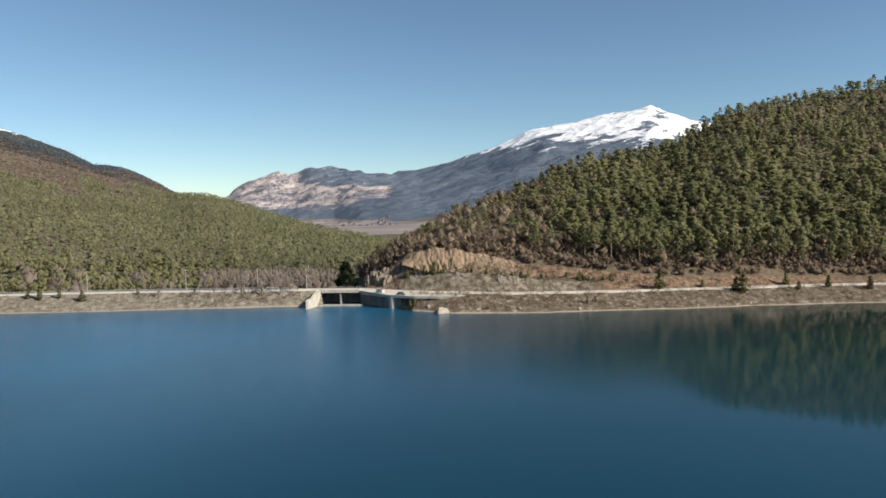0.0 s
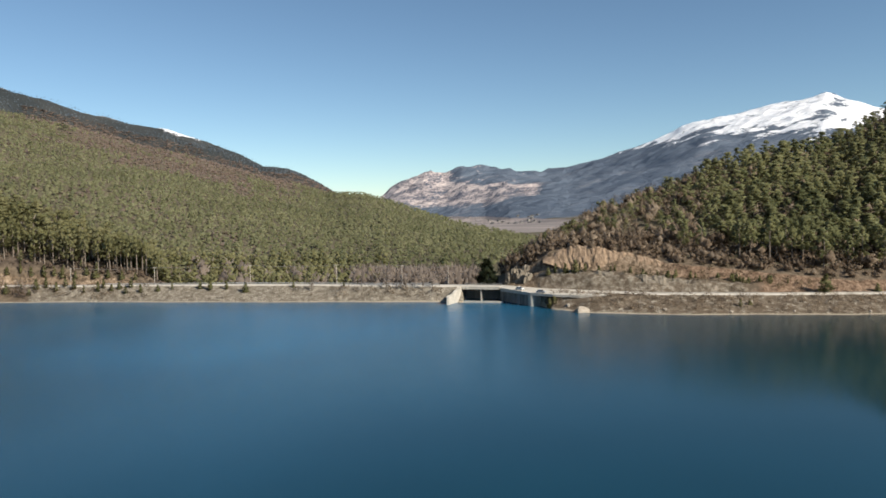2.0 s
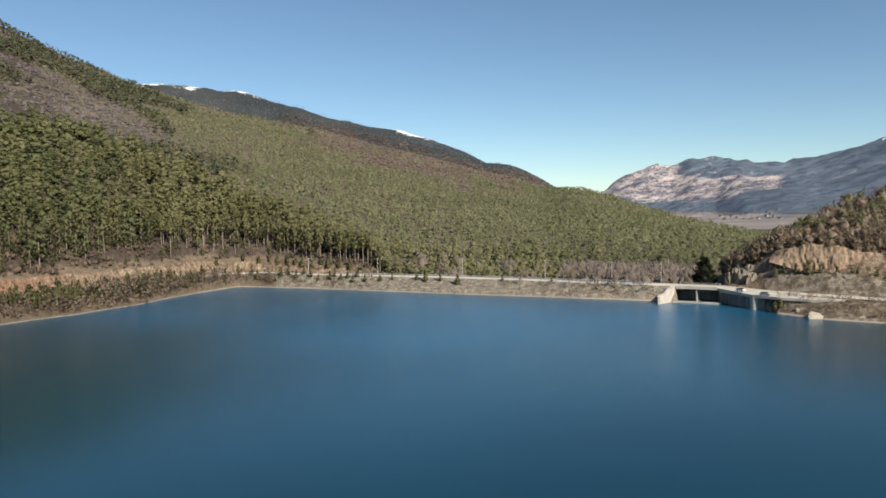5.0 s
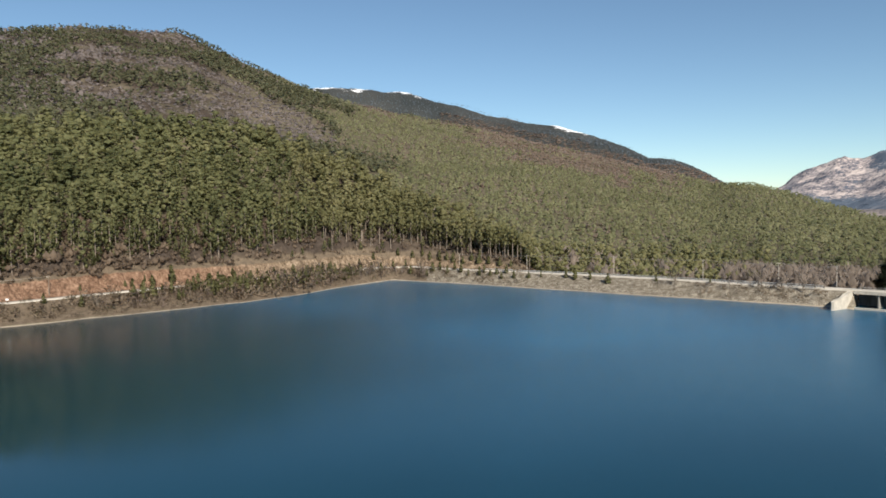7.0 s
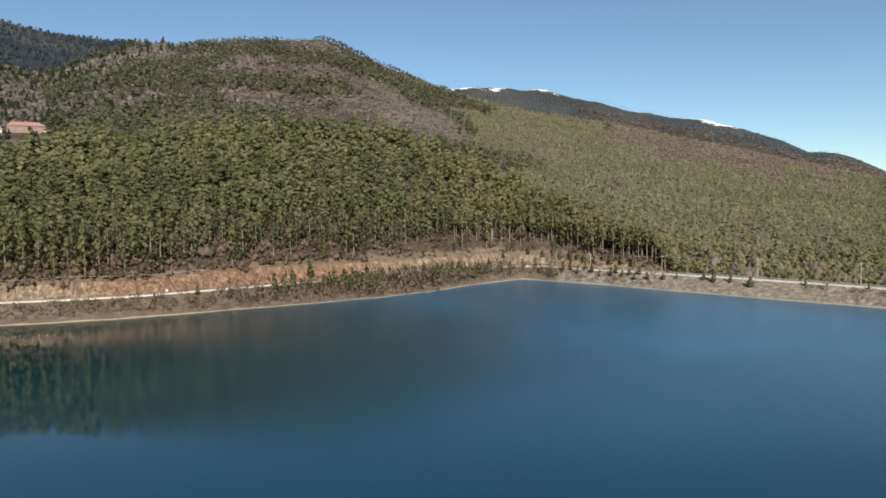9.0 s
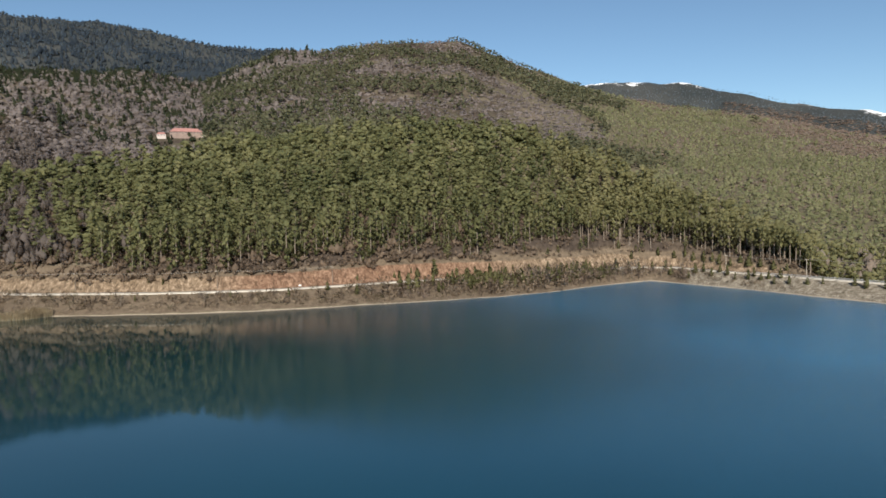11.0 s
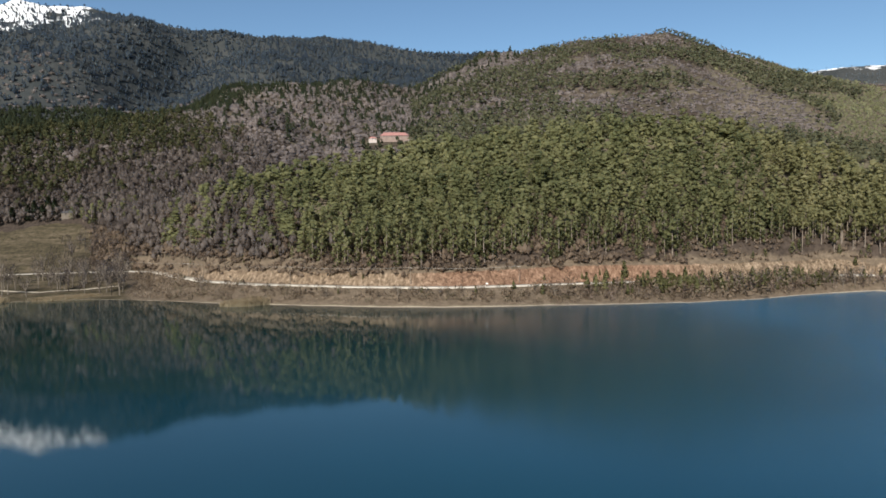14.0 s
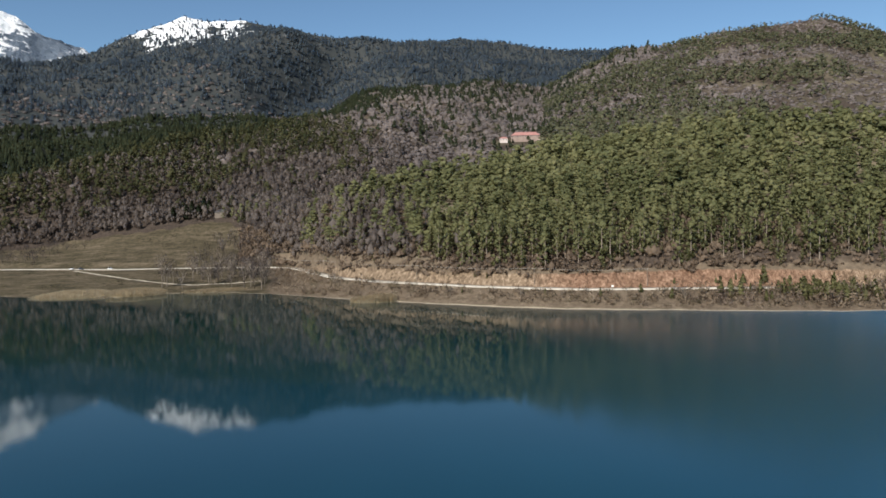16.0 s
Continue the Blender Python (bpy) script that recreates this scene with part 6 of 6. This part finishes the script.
def cone_crown(levels, each, wide=0.2):
    """A narrow, dense crown from the ground up, of height 1: sprays pointing up and out."""
    n = levels * each
    t = rng.uniform(0, 1, n)
    q = wide * (np.sin(np.pi * np.minimum(0.5, t * 1.1 + 0.15)) * (1 - t) ** 0.75) * rng.uniform(0.55, 1.05, n) + 0.01
    a = rng.uniform(0, 6.28, n)
    pl = np.stack([np.cos(a) * q, np.sin(a) * q, 0.03 + 0.9 * t], -1)
    return sprays(pl, 0.095, 0.3, 0.55, np.stack([np.cos(a) * 0.5, np.sin(a) * 0.5, 1 + 0 * a], -1))


def cypress_kit(wide, label, mat="cypress"):
    return tree_kit("cypress_tree", dressed(fir_body(4, wide * 0.8, 0.04), cone_crown(12, 8, wide)), stem([(0, 0, -0.05), (0, 0, 0.5)], [0.02, 0.01], 5), mat, label, "cypress tree", "young cypresses on the banks")


def along(az, d):
    """A place between shore (0) and road (1) at a bearing."""
    s, r = float(SHORE(np.array(az))), float(ROAD(np.array(az)))
    return polar(az, s + (r - s) * d)


ck = [cypress_kit(0.27, "young dark green cypress on the lake bank"), cypress_kit(0.34, "bushy young cypress on the lake bank"), cypress_kit(0.20, "slender young cypress on the lake bank"), cypress_kit(0.18, "slender young cypress on the lake bank")]
spots = []
rc = random.Random(9)
az = 50.0
while az < 68:
    spots.append((*along(az, rc.choice((0.42, 0.62)) + rc.uniform(-0.1, 0.1)), rc.uniform(4.5, 9.6), rc.uniform(0.85, 1.3)))
    az += rc.uniform(0.09, 0.22) * (1 + smooth(az, 61, 67) * 4)
for a, d, h in ((41.3, .42, 3.6), (40.4, .5, 4.6), (39.5, .55, 3.0), (38.6, .4, 3.4), (43.0, .5, 4.2), (44.2, .6, 5.0), (45.1, .4, 4.0), (33.4, .62, 3.4), (32.7, .55, 5.2), (31.5, .6, 4.0), (30.1, .45, 4.4), (26.4, .7, 2.6), (22.4, .7, 2.4), (36.4, .5, 3.0),
                (71.0, .45, 4.5), (73.4, .7, 3.8), (76.5, .5, 3.6), (88.0, .5, 2.8), (81.0, .6, 2.6), (46.4, .7, 5.0), (47.4, .6, 4.6), (37.6, .45, 3.6), (38.2, .7, 4.4), (39.0, .62, 3.4), (40.0, .7, 4.2), (41.9, .6, 5.0), (42.4, .75, 4.0), (43.6, .7, 4.6), (35.4, .6, 3.0), (44.7, .3, 3.6), (46.0, .4, 4.8), (48.4, .5, 5.2), (49.2, .6, 5.0)):
    spots.append((*along(a, d), h * 1.35, rc.uniform(0.9, 1.3)))
for a, off, h in ((64.7, 6, 7.5), (66.1, 6, 4.0), (66.6, 7, 3.0), (68.0, 6, 2.6), (62.0, 6, 3.4), (60.2, 7, 3.6), (58.3, 6, 3.0), (86.0, 7, 3.0), (87.0, 8, 2.6), (55.5, 6, 4.0), (54.0, 6, 3.4), (52.5, 6, 4.2), (49.0, 8, 4.0), (47.0, 8, 4.5), (45.8, 7, 4.0), (43.0, 8, 4.6), (41.0, 9, 4.0), (45.0, 8, 5.2), (44.4, 8, 4.6), (43.6, 8, 5.6), (42.5, 8, 5.0), (41.7, 8, 4.4), (40.4, 8, 5.0), (39.6, 8, 4.0), (38.7, 8, 4.6), (37.8, 8, 3.6), (71.0, 6, 2.4), (57.0, 6, 3.0), (59.2, 6, 2.4)):
    spots.append((*polar(a, float(ROAD(np.array(a))) + off), h * 1.3, rc.uniform(0.9, 1.3)))
for a, off, h in ((-15.2, 2, 8.5), (-21.5, -8, 10.0), (-21.0, -6, 7.0), (-24.6, 4, 7.0), (-9.2, -14, 3.4), (-9.9, -13, 2.6), (5.7, -20, 5.0), (5.3, -19, 4.0), (-18.5, 5, 4.0), (-27.5, -6, 6.0), (-30.2, -10, 7.0), (-25.5, -8, 4.5)):
    spots.append((*polar(a, float(ROAD(np.array(a))) + off), h, rc.uniform(1.2, 1.7)))
for a, r, h in ((5.0, 336, 5.0), (4.2, 334, 6.0), (3.4, 333, 6.5), (2.6, 331, 4.5), (5.6, 336, 4.0), (1.5, 331, 4.0), (-1.0, 330, 3.4), (-2.0, 329, 3.8), (-4.5, 330, 4.0), (-6.0, 330, 3.0)):
    spots.append((*polar(a, r), h, rc.uniform(1.0, 1.5)))
for k in range(34):
    a = rc.uniform(-13, 6.0)
    q, w = float(ROAD(np.array(a))), float(TOP_R(np.array(a)))
    spots.append((*polar(a, q + 4 + (w - q - 4) * rc.choice((0.4, 0.48, 0.55))), rc.uniform(1.6, 4.0), rc.uniform(1.2, 1.7)))
set_trees(ck, spots, 0.15)
dark_fir = tree_kit("fir_tree", cone_crown(26, 16, 0.26), stem([(0, 0, -0.05), (0, 0, 0.8)], [0.02, 0.006], 6), "fir_dark", "tall dark fir beside the spillway bridge", "fir tree", "")
fx, fy = polar(10.6, 352)
dark_fir.matrix_world = pose(fx, fy, 5.0)
dark_fir.scale = (25, 25, 15)

for a, r, h in ((111.0, 704, 15), (110.6, 706, 17), (110.1, 703, 14), (109.7, 706, 18), (109.3, 704, 16), (112.0, 708, 13)):
    x, y = polar(a, r)
    one = copy_thing(dark_fir, pose(x, y, lift(x, y) - 0.3))
    one.scale = (h, h, h)
    tagged(one, "dark fir beside the shed above the meadow", group="dark firs")


def limbs(seed, n=11):
    """A bare broad-leaved tree of height 1: trunk with forking limbs."""
    r = random.Random(seed)
    b = Bits()

    def grow(p, d, length, rad, depth):
        q = p + d * length
        b.rod(p, q, rad, 5 if depth == 0 else 3)
        if depth == 3:
            return
        for k in range(3 if depth else n // 3 + 1):
            a = r.uniform(0, 6.28)
            s = Vector((math.cos(a), math.sin(a), r.uniform(0.5, 1.4)))
            grow(p + d * length * r.uniform(0.45, 1.0), (d * 0.9 + s.normalized() * 0.9).normalized(), length * r.uniform(0.5, 0.75), rad * 0.55, depth + 1)
    grow(Vector((0, 0, -0.03)), Vector((0.03, 0.02, 1)).normalized(), 0.42, 0.018, 0)
    return b


def bare_kit(seed, label):
    t = thing("bare_tree", (0, 0, -500), label, "bare tree", "bare trees on the shore")
    part("trunk", limbs(seed), "bark", t)
    twig = part("spray", tri_mesh("spray", bare_crown(150, 0.06, 0.16, 0.32), "dark_twigs"), "", t)
    tagged(twig, kind="stuff")
    return t


bk = [bare_kit(1, "grey leafless tree on the lake shore"), bare_kit(2, "grey leafless tree on the lake shore"), bare_kit(3, "slender grey leafless tree")]
spots = [(*polar(112.6, 468), 24.0, 0.8)]
for k in range(34):
    a = rc.uniform(104.6, 112.5)
    spots.append((*polar(a, float(SHORE(np.array(a))) + rc.uniform(12, 90)), rc.uniform(12, 23), rc.uniform(0.8, 1.1)))
for a, d in ((48.0, .5), (48.6, .6), (49.1, .45), (50.8, .55), (51.5, .35), (52.9, .5), (53.7, .35), (54.6, .5), (55.4, .3), (56.3, .5), (46.7, .3), (47.3, .4), (45.2, .6), (49.6, .25), (50.2, .4), (48.9, .3), (52.3, .3), (15.2, .6), (16.0, .5), (17.4, .5), (14.6, .7), (19.0, .55), (21.0, .5), (25.0, .5), (99.0, .5), (89.0, .3), (83.0, .35), (79.5, .4), (70.0, .3)):
    spots.append((*along(a, d), rc.uniform(6, 11.0), rc.uniform(0.9, 1.2)))
set_trees(bk, spots, 0.1)

# ---------------------------------------------------------------- low growth on the banks
SHRUBS = [clump(34, 0.13, 0.5) for j in range(4)]


def banks():
    X, Y = sow(47.5, 104, lambda a: SHORE(a) + 2.5, lambda a: ROAD(a) - 5.5, 2.7, lambda x, y, a, r: (rng.uniform(0, 1, len(x)) < 0.6) & (fbm(x / 12, y / 12, 101, 3) > -0.3))
    n = len(X)
    b = np.degrees(np.arctan2(CX - X, Y - CY))
    plant_out("bank_brush", CLUMPS, X, Y, rng.uniform(0.9, 1.0, n) ** 0.5 * (1.2 + 4.0 * rng.uniform(0, 1, n) ** 1.7) * (1 + 0.6 * (1 - smooth(b, 60, 70))) * (1 + 0.6 * (rng.uniform(0, 1, n) > 0.88)), rng.uniform(1.0, 1.6, n), ["twigs"], "dry brown brush on the lake bank below the road", "brush", 0.1)
    X, Y = sow(44.5, 70, lambda a: SHORE(a) + 3, lambda a: ROAD(a) - 6, 4.4, lambda x, y, a, r: rng.uniform(0, 1, len(x)) < 0.55 * (1 - 0.6 * smooth(a, 58, 68)))
    n = len(X)
    b = np.degrees(np.arctan2(CX - X, Y - CY))
    plant_out("bank_thicket", BARE_TREES + CLUMPS[:3], X, Y, rng.uniform(4.0, 8.5, n) * (1.35 - 0.45 * smooth(b, 55, 64)), rng.uniform(0.7, 1.0, n), ["twigs_far"], "tall leafless thicket on the lake bank at the bend", "thicket", 0.15)
    X, Y = sow(47.5, 101, lambda a: SHORE(a) + 3, lambda a: ROAD(a) - 4.5, 5.5, lambda x, y, a, r: rng.uniform(0, 1, len(x)) < 0.5)
    n = len(X)
    plant_out("bank_shrubs", SHRUBS, X, Y, rng.uniform(2.0, 4.6, n), rng.uniform(1.0, 1.5, n), ["shrub"], "low olive-brown shrubs on the lake bank", "shrubs", 0.15)
    X, Y = sow(-36, 6, lambda a: SHORE(a) + 2, lambda a: ROAD(a) - 4.5, 2.4, lambda x, y, a, r: rng.uniform(0, 1, len(x)) < 0.6)
    n = len(X)
    plant_out("headland_brush", CLUMPS, X, Y, rng.uniform(1.1, 3.2, n), rng.uniform(1.0, 1.7, n), ["twigs"], "dry reddish-brown brush on the headland bank", "brush", 0.1)
    X, Y = sow(14.5, 46, lambda a: SHORE(a) + 2.5, lambda a: ROAD(a) - 4.5, 3.0, lambda x, y, a, r: rng.uniform(0, 1, len(x)) < np.where(a < 24, 0.5, 0.12 + 0.5 * smooth(a, 35, 40)))
    n = len(X)
    b = np.degrees(np.arctan2(CX - X, Y - CY))
    plant_out("dam_brush", CLUMPS, X, Y, rng.uniform(0.8, 2.6, n) * (1 + 0.9 * (1 - smooth(b, 21, 25)) + 0.5 * smooth(b, 35, 39)), rng.uniform(1.0, 1.8, n), ["twigs"], "dry brush between the stones of the dam face", "brush", 0.1)
    # shrubs on shelf and cuts
    X, Y = sow(-16, 7, lambda a: np.where(a > -8, ROAD(a) + 10.5, ROAD(a) + 5), lambda a: np.where(a > -5, TOP_R(a) - 5.5, TOP_R(a) + 1), 2.6, lambda x, y, a, r: rng.uniform(0, 1, len(x)) < 0.5)
    n = len(X)
    plant_out("shelf_brush", CLUMPS + SHRUBS, X, Y, rng.uniform(1.0, 3.2, n), rng.uniform(1.0, 1.6, n), ["shrub"], "scrubby growth on the terraced cut above the road", "scrub", 0.1)
    X, Y = sow(35, 101, lambda a: ROAD(a) + 4.8, lambda a: np.where(a < 37, ROAD(a) + 16, TOP_R(a)), 3.2, lambda x, y, a, r: rng.uniform(0, 1, len(x)) < np.where((a < 57) | (a > 84), 0.45, 0.16))
    n = len(X)
    plant_out("cut_brush", CLUMPS + SHRUBS, X, Y, rng.uniform(0.9, 2.2, n), rng.uniform(1.0, 1.6, n), ["shrub"], "sparse scrub on the bare road cut", "scrub", 0.1)
    # the meadow
    X, Y = sow(103, 126, lambda a: SHORE(a) + 30, lambda a: np.interp(a, [103, 108, 116, 126], [640, 690, 700, 735]), 9, lambda x, y, a, r: (rng.uniform(0, 1, len(x)) < 0.10 + 0.35 * (fbm(x / 40, y / 25, 107, 3) > 0.25)) & (np.abs(r - ROAD(a)) > 7))
    n = len(X)
    plant_out("meadow_bushes", SHRUBS, X, Y, rng.uniform(1.4, 4.0, n), rng.uniform(1.2, 1.8, n), ["shrub"], "scattered low bushes on the winter meadow", "bushes", 0.15)
    X, Y = sow(117, 127, lambda a: np.interp(a, [117, 121, 127], [690, 640, 600]), lambda a: np.interp(a, [117, 127], [712, 770]), 7, lambda x, y, a, r: (rng.uniform(0, 1, len(x)) < 0.6 * smooth(a + 3 * fbm(x / 25, y / 25, 117, 2), 117, 121)) & (np.abs(r - ROAD(a)) > 8))
    n = len(X)
    plant_out("meadow_hedge", BARE_TREES, X, Y, rng.uniform(5, 11, n), rng.uniform(0.8, 1.1, n), ["dark_twigs"], "leafless hedge trees at the meadow's end", "hedge", 0.2)
    X, Y = sow(104.4, 112.5, lambda a: SHORE(a) + 14, lambda a: np.interp(a, [99, 103, 107, 111.5], [540, 580, 650, 560]), 7.5, lambda x, y, a, r: (rng.uniform(0, 1, len(x)) < 0.6 * (1 - smooth(a + 4 * fbm(x / 40, y / 40, 111, 2), 106, 113))) & (np.abs(r - ROAD(a)) > 6))
    n = len(X)
    plant_out("shore_thicket", BARE_TREES, X, Y, rng.uniform(7, 18.0, n), rng.uniform(0.5, 0.8, n), ["dark_twigs"], "grey leafless thicket where the stream enters", "thicket", 0.2)


banks()


def reed_bed(az, off, wide, deep, seed, label, tall=3.0, thick=9):
    r = np.random.default_rng(seed)
    n = int(wide * deep * thick)
    cx, cy = polar(az, float(SHORE(np.array(az))) + off)
    u, v = r.uniform(-1, 1, n), r.uniform(-1, 1, n)
    ok = u * u + v * v < 1 - 0.25 * r.uniform(0, 1, n)
    u, v = u[ok] * wide / 2, v[ok] * deep / 2
    t = radians(az)
    x, y = cx + u * math.cos(t) - v * math.sin(t), cy + u * math.sin(t) + v * math.cos(t)
    h = tall * r.uniform(0.65, 1.1, len(x)) * (1 - 0.4 * np.abs(u) / wide)
    lean = r.uniform(-0.3, 0.3, (len(x), 2))
    w = 0.12
    z0 = np.maximum(height_at(x, y), -0.6) - 0.1
    a = r.uniform(0, 6.28, len(x))
    p = np.stack([np.stack([x - w * np.cos(a), y - w * np.sin(a), z0], -1), np.stack([x + w * np.cos(a), y + w * np.sin(a), z0], -1), np.stack([x + lean[:, 0] + w, y + lean[:, 1], z0 + h], -1), np.stack([x + lean[:, 0] - w, y + lean[:, 1], z0 + h], -1)], 1)
    me = mesh_of("reed_bed", p.reshape(-1, 3), np.arange(4 * len(x)).reshape(-1, 4), ["reed"])
    return tagged(new("reed_bed", me), label, "reeds", "reed beds", kind="stuff")


reed_bed(95.5, -5, 26, 15, 1, "straw-coloured reed bed at the water's edge", 4.0, 16)
reed_bed(114.4, 6, 36, 24, 2, "rounded straw-coloured reed bed below the meadow", 3.2)
reed_bed(118.9, 10, 46, 38, 3, "pale flattened reeds on a spit below the meadow", 1.5)
reed_bed(108.6, 7, 40, 12, 4, "low pale reeds along the meadow shore", 1.6)

# ---------------------------------------------------------------- track across the meadow
def track(points, half, mat, label):
    v, f = [], []
    pts = []
    for (a0, r0), (a1, r1) in zip(points, points[1:]):
        for k in range(8):
            pts.append(polar(a0 + (a1 - a0) * k / 8, r0 + (r1 - r0) * k / 8))
    pts.append(polar(*points[-1]))
    P = np.array(pts)
    T = np.gradient(P, axis=0)
    T /= np.hypot(*T.T)[:, None]
    N = np.stack([-T[:, 1], T[:, 0]], -1)
    rows = []
    for o in (-half, 0, half):
        q = P + N * o
        rows.append(np.column_stack([q, height_at(q[:, 0], q[:, 1]) + 0.12]))
    co = np.stack(rows, 1)
    me = mesh_of("dirt_track", co.reshape(-1, 3), grid_faces(len(P), 3), [mat])
    return tagged(new("dirt_track", me), label, "track", kind="structure")


track([(118.9, 586), (117, 545), (115, 512), (113, 490), (110.4, 472), (107.5, 470), (105, 472)], 1.3, "dirt_track", "pale dirt track branching off across the meadow")

# ---------------------------------------------------------------- buildings
simple("plaster", (0.44, 0.37, 0.34), (0.60, 0.53, 0.49), 0.3, 0.9, 0.15)
simple("roof_tile", (0.29, 0.135, 0.118), (0.43, 0.235, 0.21), 0.4, 0.9, 0.1)
simple("window_dark", (0.02, 0.022, 0.026), (0.05, 0.052, 0.058), 1.0, 0.15, 0.5)
simple("slate", (0.06, 0.06, 0.065), (0.12, 0.12, 0.13), 0.5, 0.9, 0.1)


def house(at, turn, long, deep, storeys, label, windows, roof="roof_tile", name="house", category="house", wall="plaster"):
    h = thing(name, at, label, category, turn=turn)
    top = storeys * 3.0
    part("wall", Bits().box(-long / 2, long / 2, -deep / 2, deep / 2, -6, top), wall, h)
    o = 0.6
    rb = Bits().poly([(-long / 2 - o, -deep / 2 - o, top), (long / 2 + o, -deep / 2 - o, top), (long / 2 + o, deep / 2 + o, top), (-long / 2 - o, deep / 2 + o, top), (-long / 2 + deep * 0.35, 0, top + deep * 0.34), (long / 2 - deep * 0.35, 0, top + deep * 0.34)],
                     [(0, 1, 5, 4), (1, 2, 5), (2, 3, 4, 5), (3, 0, 4), (3, 2, 1, 0)])
    part("roof", rb, roof, h)
    for s in range(storeys):
        for k in range(windows):
            x = -long / 2 + long * (k + 0.5) / windows
            w = part("window", Bits().box(x - 0.55, x + 0.55, -deep / 2 - 0.06, -deep / 2 + 0.05, 3 * s + 1.0, 3 * s + 2.3), "window_dark", h)
            part("sill", Bits().box(x - 0.7, x + 0.7, -deep / 2 - 0.16, -deep / 2 - 0.061, 3 * s + 0.88, 3 * s + 1.0), "concrete", w)
    return h


# darker copy of plaster: the eaves' shade put into the main wall
simple("plaster_shaded", (0.20, 0.145, 0.125), (0.32, 0.25, 0.215), 0.3, 0.9, 0.15)
hx, hy = polar(84.25, 985)
house((hx, hy, 151.6), 85, 39, 15, 1, "long low monastery building with a faded red tiled roof", 11, name="monastery", wall="plaster_shaded")
hx, hy = polar(86.0, 977)
house((hx, hy, 147.4), 88, 11, 8, 1, "white plastered monastery wing with a red tiled roof", 3, name="monastery_wing")
hx, hy = polar(82.75, 978)
house((hx, hy, 148.0), 80, 12, 8, 1, "small white outbuilding with a low red roof", 3, name="outbuilding")
dx, dy = polar(108.3, 698)
house((dx, dy, lift(dx, dy)), 100, 14, 8, 1, "dark low shed at the upper edge of the meadow", 2, "slate", "shed", "shed", "bark")
vr = random.Random(21)
for k in range(26):
    a, r = vr.uniform(4.5, 9.0), vr.uniform(1950, 2350)
    x, y = polar(a, r)
    house((x, y, lift(x, y)), vr.uniform(0, 90), vr.uniform(8, 12), 7, 1, "small pale far-off village house with a grey roof", 2, "slate", name="village_house", wall="dark_concrete")
